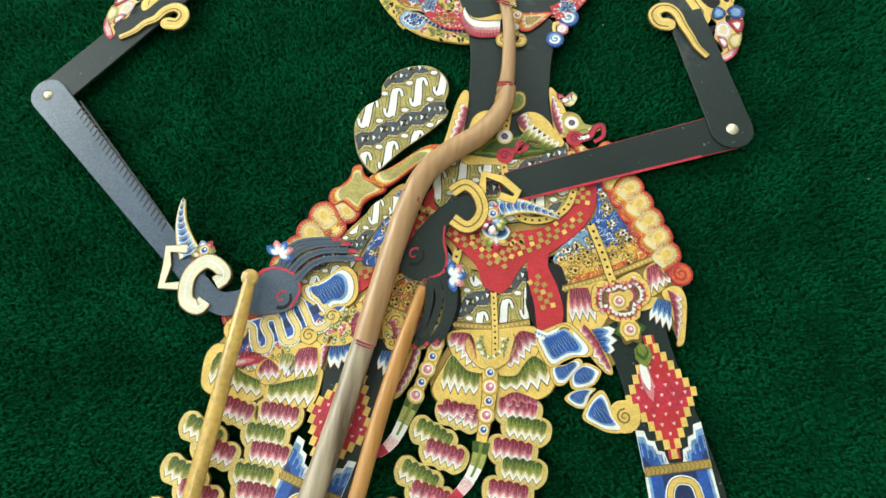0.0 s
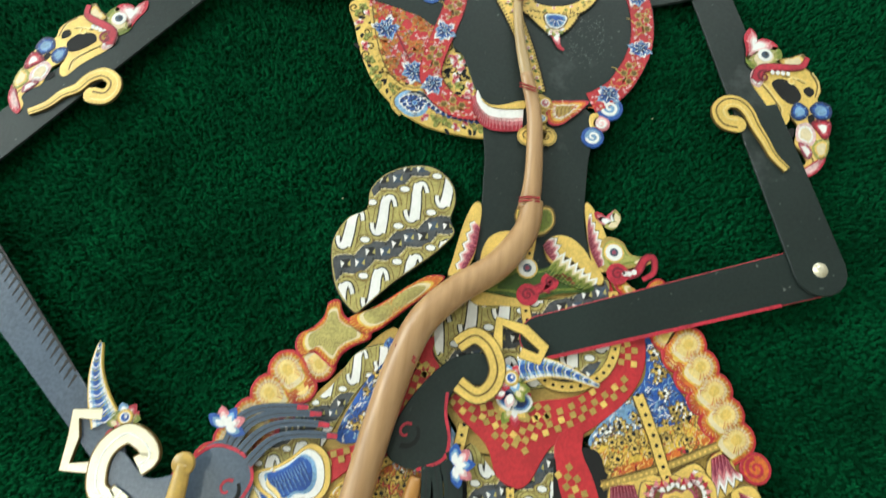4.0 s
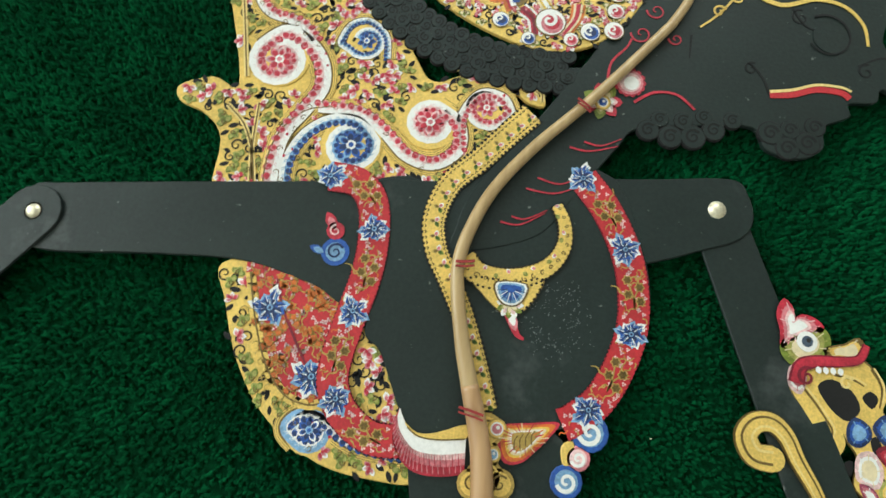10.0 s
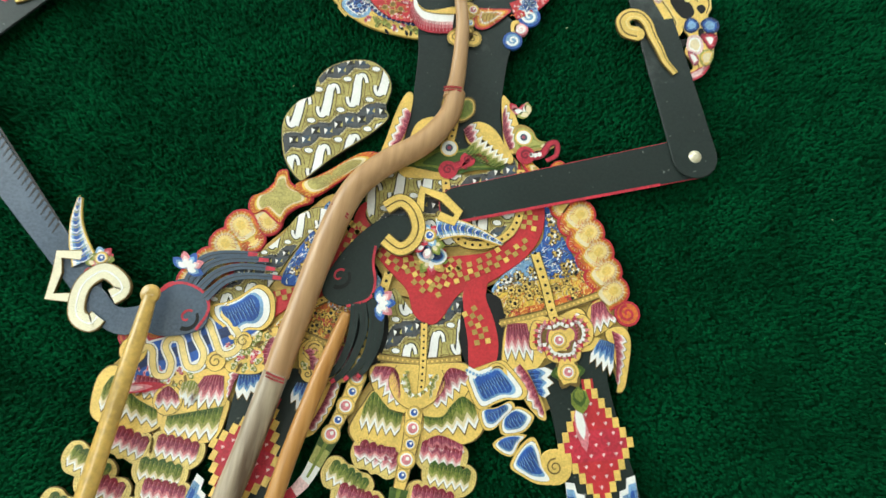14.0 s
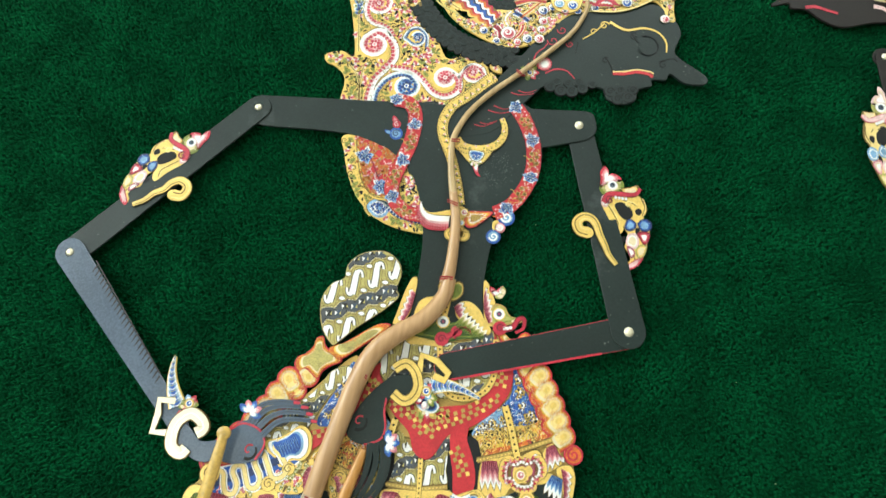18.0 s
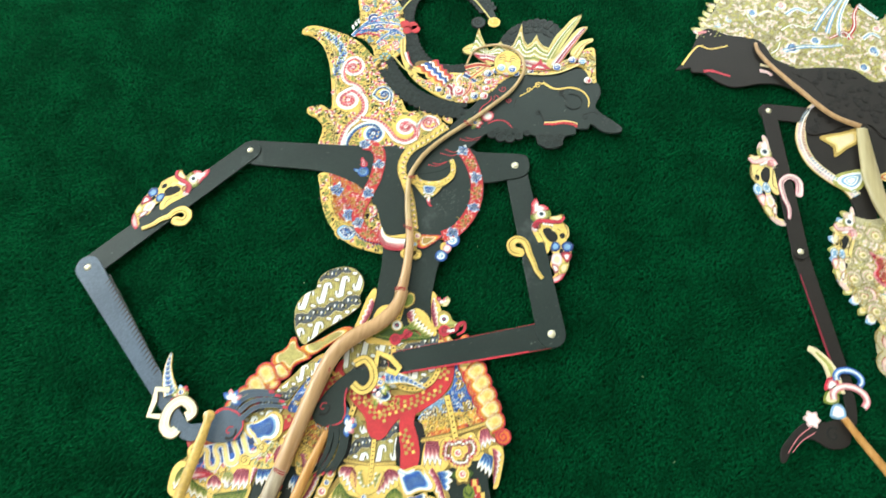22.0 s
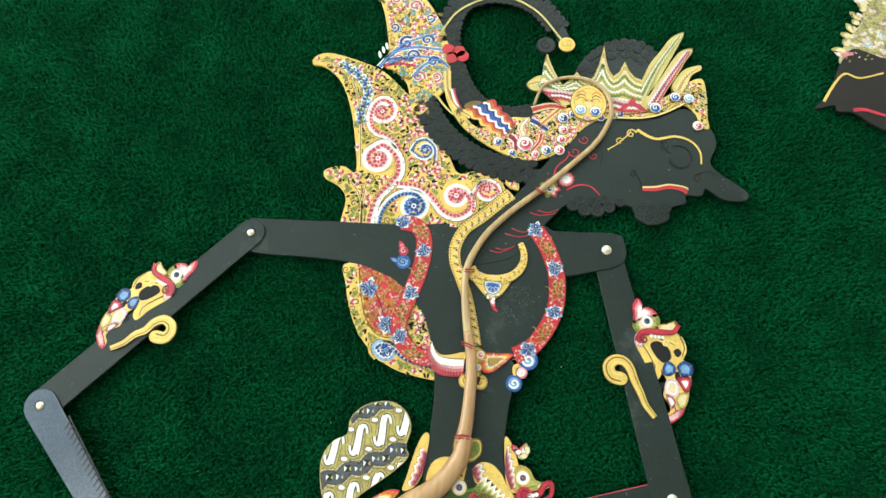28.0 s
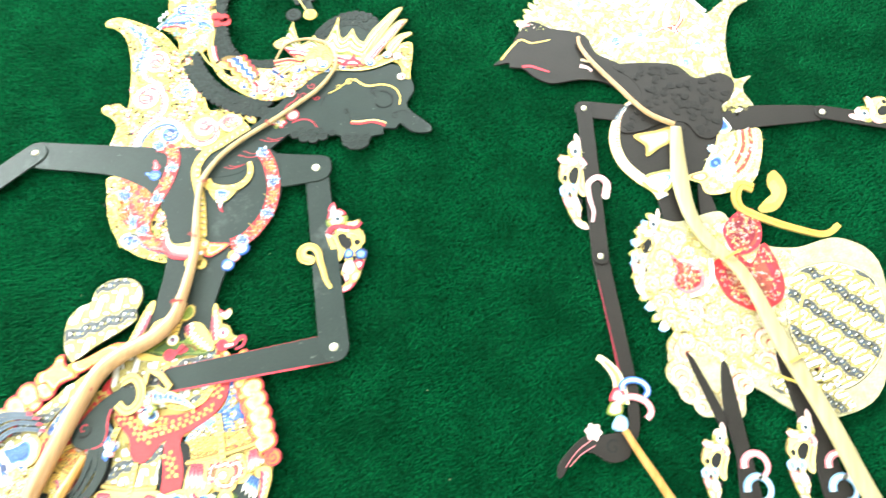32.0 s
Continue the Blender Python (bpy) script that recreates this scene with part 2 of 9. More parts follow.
class Build:
    """Gathers faces for one mesh."""

    def __init__(self):
        self.v, self.f, self.m, self.names = [], [], [], []

    def slot(self, mat):
        if mat not in self.names:
            self.names.append(mat)
        return self.names.index(mat)

    def slab(self, pts, z, mat, thick=0.25, edge=None):
        """A flat plate with this outline, its top at height z."""
        pts = [Vector((p[0], p[1])) for p in pts]
        if sum(a.x * b.y - b.x * a.y for a, b in zip(pts, pts[1:] + pts[:1])) < 0:
            pts.reverse()
        n, o = len(pts), len(self.v)
        soft = thick > 1
        rim = scaled(pts, 1)
        if soft:
            rim = []
            for i in range(n):
                t = pts[(i + 1) % n] - pts[i - 1]
                k = Vector((-t.y, t.x)).normalized() * 0.35 if t.length > 1e-6 else Vector((0, 0))
                rim.append(pts[i] + k)
        self.v += [(p.x, p.y, z) for p in rim]
        self.v += [(p.x, p.y, z - (0.3 if soft else thick)) for p in pts]
        s = self.slot(mat)
        e = self.slot(edge) if edge else s
        self.f.append(tuple(range(o, o + n)))
        self.m.append(s)
        for i in range(n):
            j = (i + 1) % n
            self.f.append((o + i, o + n + i, o + n + j, o + j))
            self.m.append(e)
        if soft:
            self.v += [(p.x, p.y, z - thick) for p in pts]
            for i in range(n):
                j = (i + 1) % n
                self.f.append((o + n + i, o + 2 * n + i, o + 2 * n + j, o + n + j))
                self.m.append(e)
        return self

    def layers(self, pts, z, cols, shrink=0.76, step=0.06):
        """The same outline laid smaller and smaller, in graded colours."""
        c = centre(pts)
        for i, col in enumerate(cols):
            self.slab(scaled(pts, shrink ** i, c), z + step * i, col, 0.25)
        return self

    def stroke(self, line, w0, w1, z, mat, thick=0.25, smooth=True, steps=5, bounds=None):
        """A painted line whose width runs from w0 to w1."""
        q = spline(line, False, steps) if smooth else [Vector((p[0], p[1])) for p in line]
        n, left, right = len(q), [], []
        for i in range(n):
            t = q[min(i + 1, n - 1)] - q[max(i - 1, 0)]
            k = Vector((-t.y, t.x)).normalized() * (w0 + (w1 - w0) * i / (n - 1)) / 2 if t.length > 1e-6 else Vector((0, 0))
            left.append(q[i] + k)
            right.append(q[i] - k)
        if bounds:
            left, right = within(left, bounds), within(right, bounds)
        o, s = len(self.v), self.slot(mat)
        for i in range(n):
            for p, h in ((left[i], z), (right[i], z), (left[i], z - thick), (right[i], z - thick)):
                self.v.append((p.x, p.y, h))
        for i in range(n - 1):
            a, b = o + 4 * i, o + 4 * i + 4
            self.f += [(a + 1, b + 1, b, a), (a, b, b + 2, a + 2), (a + 1, a + 3, b + 3, b + 1)]
            self.m += [s, s, s]
        return self

    def curl(self, at, r, ang, z, mat, w=0.8, turns=1.3, flip=1, tip=0.15):
        pts = []
        for i in range(15):
            a, k = radians(ang) + flip * turns * 2 * math.pi * i / 14, r * (1 - (1 - tip) * i / 14)
            pts.append((at[0] + k * math.cos(a), at[1] + k * math.sin(a)))
        return self.stroke(pts, w, w * 0.6, z, mat, 0.2, True, 2)

    def disc(self, at, r, z, mat, n=14, thick=0.25, squash=1.0, ang=0.0):
        return self.slab(turned([(r * math.cos(6.2832 * i / n), squash * r * math.sin(6.2832 * i / n)) for i in range(n)], at, ang), z, mat, thick)

    def petal(self, at, ang, length, width, z, cols):
        """A leaf shape that points away from its root."""
        base = [(0, 0), (0.25, 0.42), (0.6, 0.5), (0.85, 0.28), (1, 0), (0.85, -0.28), (0.6, -0.5), (0.25, -0.42)]
        for i, col in enumerate(cols):
            k = 0.72 ** i
            self.slab(turned([(length * x * k + 0.03 * length * i, width * y * k) for x, y in base], at, ang), z + 0.05 * i, col, 0.22)
        return self

    def bead(self, at, r, z, mat, rise=0.8):
        """A low dome."""
        o, s, n = len(self.v), self.slot(mat), 12
        rings = ((1, 0), (0.85, 0.5), (0.5, 0.87))
        for k, h in rings:
            self.v += [(at[0] + r * k * math.cos(6.2832 * i / n), at[1] + r * k * math.sin(6.2832 * i / n), z + r * rise * h) for i in range(n)]
        self.v.append((at[0], at[1], z + r * rise))
        for ring in range(2):
            for i in range(n):
                j = (i + 1) % n
                self.f.append((o + ring * n + i, o + ring * n + j, o + ring * n + n + j, o + ring * n + n + i))
                self.m.append(s)
        for i in range(n):
            self.f.append((o + 2 * n + i, o + 2 * n + (i + 1) % n, o + 3 * n))
            self.m.append(s)
        return self

    def tube(self, line, radii, heights, mat, flat=0.7, n=12):
        """A tapering rod along a line; radii and heights are spread evenly over it."""
        q = spline(line, False, 8)
        o, s, k = len(self.v), self.slot(mat), len(q)
        pick = lambda some, f: some[min(int(f * (len(some) - 1)), len(some) - 2)] * (1 - (f * (len(some) - 1) - min(int(f * (len(some) - 1)), len(some) - 2))) + some[min(int(f * (len(some) - 1)), len(some) - 2) + 1] * (f * (len(some) - 1) - min(int(f * (len(some) - 1)), len(some) - 2))
        for i in range(k):
            t = q[min(i + 1, k - 1)] - q[max(i - 1, 0)]
            side = Vector((-t.y, t.x)).normalized()
            f = i / (k - 1)
            r, h = pick(radii, f), pick(heights, f)
            for a in range(n):
                c = 6.2832 * a / n
                p = q[i] + side * r * math.cos(c)
                self.v.append((p.x, p.y, h + flat * r * math.sin(c)))
        for i in range(k - 1):
            for a in range(n):
                b = (a + 1) % n
                self.f.append((o + i * n + a, o + i * n + b, o + i * n + n + b, o + i * n + n + a))
                self.m.append(s)
        self.f += [tuple(range(o + n - 1, o - 1, -1)), tuple(range(o + (k - 1) * n, o + k * n))]
        self.m += [s, s]
        return self

    def mesh(self, name):
        me = bpy.data.meshes.new(name)
        me.from_pydata([(x / 1000, y / 1000, z / 1000) for x, y, z in self.v], [], self.f)
        for k in self.names:
            me.materials.append(M[k])
        me.polygons.foreach_set("material_index", self.m)
        me.update()
        return me


def part(name, b, parent=None, label="", smooth=False):
    """One mesh object under a thing or a part."""
    me = b.mesh(name)
    if smooth:
        me.polygons.foreach_set("use_smooth", [True] * len(me.polygons))
    ob = new(name, me)
    ob.parent = parent
    return tagged(ob, label) if label else ob


def thing(name, label, category, group=""):
    return tagged(new(name), label, category, group)


def strip(p, q, w0, w1):
    """The outline of a tapering bar with round ends."""
    p, q = Vector(p), Vector(q)
    a = math.atan2(q.y - p.y, q.x - p.x)
    out = []
    for c, w, start in ((q, w1, -90), (p, w0, 90)):
        for i in range(9):
            k = a + radians(start + 22.5 * i)
            out.append((c.x + w / 2 * math.cos(k), c.y + w / 2 * math.sin(k)))
    return out


# ---- the room ----
def box(name, x0, x1, y0, y1, z0, z1, mat, label="", kind="structure"):
    me = bpy.data.meshes.new(name)
    v = [(x, y, z) for x in (x0, x1) for y in (y0, y1) for z in (z0, z1)]
    me.from_pydata(v, [], [(0, 1, 3, 2), (4, 6, 7, 5), (0, 4, 5, 1), (2, 3, 7, 6), (0, 2, 6, 4), (1, 5, 7, 3)])
    me.materials.append(M[mat])
    return tagged(new(name, me), label, name.split("_")[0], "", kind)


box("floor", -2.6, 2.8, -2.4, 3.0, -0.12, -0.012, "plaster", "plain floor below the carpet")
box("ceiling", -2.6, 2.8, -2.4, 3.0, 2.7, 2.8, "plaster", "plain white ceiling")
box("wall_south", -2.5, 2.7, -2.4, -2.3, -0.012, 2.7, "plaster", "plain white wall")
box("wall_east", 2.7, 2.8, -2.4, 3.0, -0.012, 2.7, "plaster", "plain white wall")
for side, (x0, x1, y0, y1, a, b) in {"west": (-2.6, -2.5, -2.4, 3.0, -0.3, 1.5), "north": (-2.5, 2.7, 2.9, 3.0, -0.75, 1.35)}.items():
    lying = side == "west"
    for tag, (u0, u1, z0, z1) in {"_below": (a, b, -0.012, 0.7), "_above": (a, b, 2.1, 2.7), "_near": ((y0 if lying else x0), a, -0.012, 2.7), "_far": (b, (y1 if lying else x1), -0.012, 2.7)}.items():
        if lying:
            box("wall_west" + tag, x0, x1, u0, u1, z0, z1, "plaster", "plain white wall round a window")
        else:
            box("wall_north" + tag, u0, u1, y0, y1, z0, z1, "plaster", "plain white wall round a window")


def carpet():
    """A pile carpet: a backing sheet and many short leaning tufts where the puppets lie."""
    base = box("carpet", -1.6, 2.0, -1.6, 1.8, -0.0119, -0.005, "carpet_back_shaded", "dark green short-pile carpet covering the floor")
    base["category"] = "carpet"
    rng = np.random.default_rng(4)
    x0, x1, y0, y1, step = -0.60, 0.82, -0.48, 0.50, 0.0018
    gx, gy = np.meshgrid(np.arange(x0, x1, step), np.arange(y0, y1, step))
    n = gx.size
    c = np.stack([gx.ravel(), gy.ravel()], 1) + rng.uniform(-0.0019, 0.0019, (n, 2))
    # tufts gather in small clumps that lean together
    cell, spin = 0.0042, np.array([[0.83, -0.558], [0.558, 0.83]])
    p = c @ spin / cell
    home = np.floor(p).astype(int)
    lo = home.min(0) - 1
    size = home.max(0) - lo + 3
    hub = rng.uniform(0.05, 0.95, (size[0], size[1], 2))
    lift = rng.normal(size=(size[0], size[1]))
    best, gap, rise = np.zeros((n, 2)), np.full(n, 9.0), np.zeros(n)
    for dx in (-1, 0, 1):
        for dy in (-1, 0, 1):
            q = home + [dx, dy]
            at = q + hub[q[:, 0] - lo[0], q[:, 1] - lo[1]]
            d = ((at - p) ** 2).sum(1)
            m = d < gap
            best[m], gap[m], rise[m] = at[m], d[m], lift[q[:, 0] - lo[0], q[:, 1] - lo[1]][m]
    lean = (best - p) * cell @ spin.T * 0.10 + rng.normal(size=(n, 2)) * 0.0006
    h = 0.0027 + rng.normal(size=n) * 0.0005 + 0.00010 * rise + 0.0003 * np.sin(c @ np.array([37.0, 51.0])) * np.sin(c @ np.array([-29.0, 43.0]))
    turn = rng.uniform(0, 6.28, n)
    v = np.zeros((n, 4, 3))
    for i in range(3):
        v[:, i, 0] = c[:, 0] + 0.00130 * np.cos(turn + 2.094 * i)
        v[:, i, 1] = c[:, 1] + 0.00130 * np.sin(turn + 2.094 * i)
        v[:, i, 2] = -0.0048
    v[:, 3, :2] = c + lean
    v[:, 3, 2] = -0.0048 + h
    o = np.arange(n)[:, None] * 4
    f = np.concatenate([o + [0, 1, 3], o + [1, 2, 3], o + [2, 0, 3]]).astype(np.int32)
    me = bpy.data.meshes.new("carpet_pile")
    me.vertices.add(n * 4)
    me.vertices.foreach_set("co", v.ravel())
    me.loops.add(f.size)
    me.loops.foreach_set("vertex_index", f.ravel())
    me.polygons.add(len(f))
    me.polygons.foreach_set("loop_start", np.arange(0, f.size, 3, dtype=np.int32))
    me.polygons.foreach_set("loop_total", np.full(len(f), 3, dtype=np.int32))
    me.materials.append(M["carpet"])
    me.update(calc_edges=True)
    me.polygons.foreach_set("use_smooth", [True] * len(me.polygons))
    pile = new("carpet_pile", me)
    tagged(pile, "short fuzzy dark green carpet pile", "", "", "stuff")
    pile.parent = base


carpet()

# ---- ornament helpers ----
def stuff(ob):
    """Marks countless small painted marks."""
    return tagged(ob, "", "", "", "stuff")


def filigree(b, outline, z, step, seed, keep=(), tones=("pink", "crimson", "leaf", "olive"), cut="slit_shade", pierced=0.24):
    """Painted tendrils that fill an outline: dark curls for shaded holes, leaves and buds."""
    rnd = random.Random(seed)
    poly = spline(outline, True, 3)
    xs, ys = [p.x for p in poly], [p.y for p in poly]
    y, row = min(ys), 0
    while y < max(ys):
        x = min(xs) + (row % 2) * step / 2
        while x < max(xs):
            at = Vector((x + rnd.uniform(-0.2, 0.2) * step, y + rnd.uniform(-0.2, 0.2) * step))
            x += step
            if not all(inside(at + Vector(d), poly) for d in ((1.9, 0), (-1.9, 0), (0, 1.9), (0, -1.9))) or any((at - Vector(k[:2])).length < k[2] for k in keep):
                continue
            a = rnd.uniform(0, 360)
            r = step * rnd.uniform(0.4, 0.54)
            kind = rnd.random()
            ray = lambda t, k: at + Vector((math.cos(radians(t)), math.sin(radians(t)))) * r * k
            if kind < pierced:
                b.curl(at, r, a, z + 0.25, cut, 0.6, 1.2, rnd.choice((1, -1)))
                b.petal(ray(a, 1.1), a + 70, r * 1.2, r * 0.75, z + 0.25, (cut,))
            elif kind < pierced + 0.36:
                b.petal(ray(a + 180, 0.9), a + 110, r * 1.7, r * 0.8, z + 0.2, (cut,))
                for k in range(4):
                    b.petal(at, a + 52 * k - 78, r * 1.35, r * 0.85, z + 0.26 + 0.03 * k, ("white", "pale_pink", tones[0]) if k % 2 else (tones[0], tones[1]))
                b.disc(ray(a, 0.25), r * 0.24, z + 0.62, tones[1], 6, 0.12)
            else:
                b.petal(ray(a + 180, 0.8), a + 250, r * 1.6, r * 0.7, z + 0.2, (cut,))
                for k in range(3):
                    b.petal(at, a + 70 * k - 70, r * 1.3, r * 0.95, z + 0.26 + 0.03 * k, (tones[3], tones[2]) if k % 2 else (tones[2], tones[3]))
                b.curl(at, r * 0.5, a, z + 0.6, "bronze" if cut == "slit_shade" else tones[2], 0.35, 1.0)
        y += step * 0.86
        row += 1


def flower(b, at, r, z, petals=6, cols=("navy", "blue", "blue"), heart=("sky", "navy"), ang=0.0, tip="sky"):
    """Two rows of toothed petals, each shaded by fine strokes from a pale tip to a dark root."""
    rnd = random.Random(int(1000 * (at[0] + 3 * at[1])))
    tooth = [(0.1, 0.1), (0.35, 0.34), (0.5, 0.28), (0.62, 0.5), (0.78, 0.34), (1.0, 0.06), (0.82, -0.1), (0.72, -0.42), (0.55, -0.3), (0.4, -0.4), (0.1, -0.1)]
    for row, (count, size) in enumerate(((petals, 1.05), (petals - 2, 0.68))):
        for k in range(count):
            a = ang + 360 * (k + 0.5 * row) / count + rnd.uniform(-14, 14)
            l = r * size * rnd.uniform(0.7, 1.15)
            h = z + 0.1 * row + 0.02 * (k % 3)
            for i, c in enumerate((("white", cols[1], cols[0]) if k % 2 else (tip, cols[1], cols[0])) if row == 0 else (cols[1], cols[0])):
                b.slab(turned([(l * x * 0.8 ** i, r * 0.66 * y * 0.74 ** i) for x, y in tooth], at, a), h + 0.03 * i, c, 0.15)
            for j in (-1, 0, 1):
                t = radians(a + 9 * j)
                e = Vector((math.cos(t), math.sin(t)))
                b.stroke([Vector(at) + e * l * 0.35, Vector(at) + e * l * (0.86 - 0.1 * abs(j))], r * 0.05, r * 0.02, h + 0.12, ("white", cols[0], tip)[j], 0.06, False)
    b.disc(at, r * 0.15, z + 0.3, heart[0], 8)
    b.disc(at, r * 0.08, z + 0.34, heart[1], 6)


def spiral(b, line, width, at, r, z, cols, ang=0.0, flip=1):
    """A rolling frond: a pale band that winds into a petalled head, its inner side set with dark petals; cols run from the edge to the heart."""
    at = Vector(at)
    line = [Vector(p) for p in line]
    if (line[0] - at).length < (line[-1] - at).length:
        line.reverse()
    stem = spline(line)
    arm, way = stem[-1] - at, stem[-1] - stem[-2]
    turn = 1 if arm.x * way.y - arm.y * way.x > 0 else -1
    a0, reach = math.atan2(arm.y, arm.x), min(arm.length, r * 1.05)
    coil = [at + Vector((math.cos(a0 + turn * 0.42 * k), math.sin(a0 + turn * 0.42 * k))) * (reach + (r * 0.5 - reach) * k / 14) for k in range(1, 15)]
    path = stem + coil
    for w, c in ((4.0, "gold"), (3.6, "bronze"), (3.2, "gold"), (2.1, "bronze"), (1.7, "gold"), (0.7, "bronze")):
        b.stroke(stem, width * 0.7 + w, width + w, z + 0.015 * (4.4 - w), c, 0.25, False)
    b.disc(at, r * 1.02, z + 0.06, "gold", 22)
    for k in range(5):
        t = a0 + turn * (1.2 + 1.15 * k)
        b.petal(at + Vector((math.cos(t), math.sin(t))) * r * 0.62, math.degrees(t) + 80 * turn, r * 0.34, r * 0.17, z + 0.14, ("slit_shade",))
    full = len(path)
    b.stroke(path, width * 0.66, width * 0.92, z + 0.16, cols[0], 0.25, False)
    inner = [p + Vector((-(path[min(i + 1, full - 1)] - path[max(i - 1, 0)]).y, (path[min(i + 1, full - 1)] - path[max(i - 1, 0)]).x)).normalized() * width * 0.16 * turn for i, p in enumerate(path)]
    b.stroke(inner, width * 0.3, width * 0.42, z + 0.19, cols[1], 0.2, False)
    for i, (p, u) in enumerate(along(path, width * 0.5)):
        n = Vector((-u.y, u.x)) * turn
        a = math.degrees(math.atan2(n.y, n.x))
        b.petal(p + n * width * 0.04, a + 24 * turn, width * 0.5, width * 0.4, z + 0.22 + 0.02 * (i % 2), (cols[2], cols[3]) if i % 2 else (cols[3], cols[2], cols[3]))
        for off in (-0.3, -0.12):
            b.stroke([p + u * width * (0.2 + off) - n * width * 0.2, p + u * width * 0.2 + n * width * 0.12], 0.14, 0.3, z + 0.26, cols[1], 0.06, False)
    for k in range(7):
        t = 6.2832 * k / 7 + radians(ang)
        b.petal(at + Vector((math.cos(t), math.sin(t))) * r * 0.1, math.degrees(t), r * 0.42, r * 0.27, z + 0.32 + 0.02 * (k % 2), (cols[1], cols[2], cols[3]) if k % 2 else (cols[2], cols[3]))
    b.disc(at, r * 0.17, z + 0.42, cols[0], 10)
    b.disc(at, r * 0.09, z + 0.46, cols[2], 8)


def jewel(b, at, r, z, col="pink"):
    b.disc(at, r, z, "old_gold", 14)
    b.disc(at, r * 0.85, z + 0.1, "gold", 14)
    b.disc(at, r * 0.66, z + 0.2, "white", 12)
    b.disc(at, r * 0.5, z + 0.3, col, 12)
    b.disc((at[0] + r * 0.1, at[1] + r * 0.12), r * 0.2, z + 0.4, "white", 8)


TONES = {"green": ("green", "leaf", "olive", "cream"), "red": ("deep_red", "mauve", "pink", "pale_pink"), "blue": ("navy", "blue", "sky", "white"), "olive": ("leaf", "olive", "cream", "white")}


def pleated(b, top, bottom, z, col, teeth=4, scallop=0.0):
    """A patch between two lines, hatched from a dark root through paler tones to a white zigzag edge."""
    n = teeth * 6
    even = lambda line: [p for p, _ in along(spline(line, False, 8), sum((q - p).length for p, q in zip(spline(line, False, 8), spline(line, False, 8)[1:])) / (n + 0.001))][: n + 1]
    a, c = even(top), even(bottom)
    m = min(len(a), len(c))
    at = lambda i, f: a[i] + (c[i] - a[i]) * f
    tri = lambda i, k: 2 * abs((i * k / n) % 1 - 0.5)
    dark, mid, light, pale = TONES[col]
    for j, (mat, f, amp, k) in enumerate((("bronze", 1.06, 0.3, teeth), ("white", 1.0, 0.3, teeth), (pale, 0.84, 0.27, teeth), (light, 0.68, 0.25, teeth), (mid, 0.48, 0.2, teeth), (dark, 0.24, 0.14, teeth * 3))):
        up = [at(i, -scallop * math.sin(math.pi * ((i * teeth / n) % 1))) for i in range(m)]
        low = [at(i, f - amp * tri(i, k)) for i in range(m)]
        b.slab(up + low[::-1], z + 0.08 * j, mat, 0.2)
    for i in range(1, m - 1):
        f = 0.5 - 0.2 * tri(i, teeth) - 0.1 * (i % 3 == 0)
        b.stroke([at(i, 0.02), at(i, f + 0.14)], 0.24, 0.08, z + 0.5, (dark, light, mid)[i % 3], 0.1, False)


def ruffle(b, at, ang, w, h, z, col):
    """One fold of a pleated train: a gilt lobe with a punched rim that carries a hatched band."""
    lobe = [(-0.5, 0.1), (-0.46, 0.36), (-0.3, 0.5), (-0.12, 0.44), (0, 0.5), (0.14, 0.44), (0.3, 0.5), (0.46, 0.36), (0.5, 0.1), (0.46, -0.2), (0.3, -0.44), (0.1, -0.4), (0, -0.47), (-0.1, -0.4), (-0.3, -0.44), (-0.46, -0.2)]
    shape = spline(turned([(x * w, y * h) for x, y in lobe], at, ang), True, 3)
    b.slab(shape, z, "bronze", 1.6)
    b.slab(scaled(shape, 0.97), z + 0.05, "train_gilt", 0.2)
    b.slab(scaled(shape, 0.84), z + 0.1, "old_gold", 0.2)
    b.slab(scaled(shape, 0.82), z + 0.15, "train_gilt", 0.2)
    for p, _ in along(scaled(shape, 0.9), 1.5):
        b.disc(p, 0.28, z + 0.1, "old_gold", 5, 0.12)
    pleated(b, turned([(-0.37 * w, 0.3 * h), (0, 0.34 * h), (0.37 * w, 0.3 * h)], at, ang), turned([(-0.37 * w, -0.27 * h), (0, -0.29 * h), (0.37 * w, -0.27 * h)], at, ang), z + 0.22, col, 5, 0.14)


def bulb(parent, at, r, ang, z, name="scallop"):
    """One looped fold of the hem ribbon, hatched from a red rim through orange and white to a gilt heart."""
    b, at = Build(), Vector(at)
    drop = [(-1.5, 0.55), (-0.85, 0.85), (0, 1.0), (0.7, 0.72), (1.0, 0), (0.7, -0.72), (0, -1.0), (-0.8, -0.9), (-1.4, -0.75)]
    heart = at + Vector((math.cos(radians(ang)), math.sin(radians(ang)))) * r * 0.06
    shape = lambda k: spline([heart + (Vector(p) - heart) * k for p in turned(drop, at, ang, r)], True, 3)
    b.slab(shape(1.0), z, "crimson", 1.6)
    for j, (col, k) in enumerate((("red", 0.96), ("orange", 0.85), ("yellow", 0.71), ("cream", 0.64), ("pale_gold", 0.48), ("gold", 0.24))):
        b.slab(shape(k), z + 0.06 + 0.05 * j, col, 0.15)
    for j in range(34):
        t = radians(ang - 150 + 300 * j / 33)
        e = Vector((math.cos(t), math.sin(t))) * r
        b.stroke([heart + e * 0.78, heart + e * (0.5 if j % 2 else 0.4)], r * 0.04, r * 0.02, z + 0.42, ("orange", "yellow", "orange", "cream")[j % 4], 0.06, False)
    part(name, b, parent)


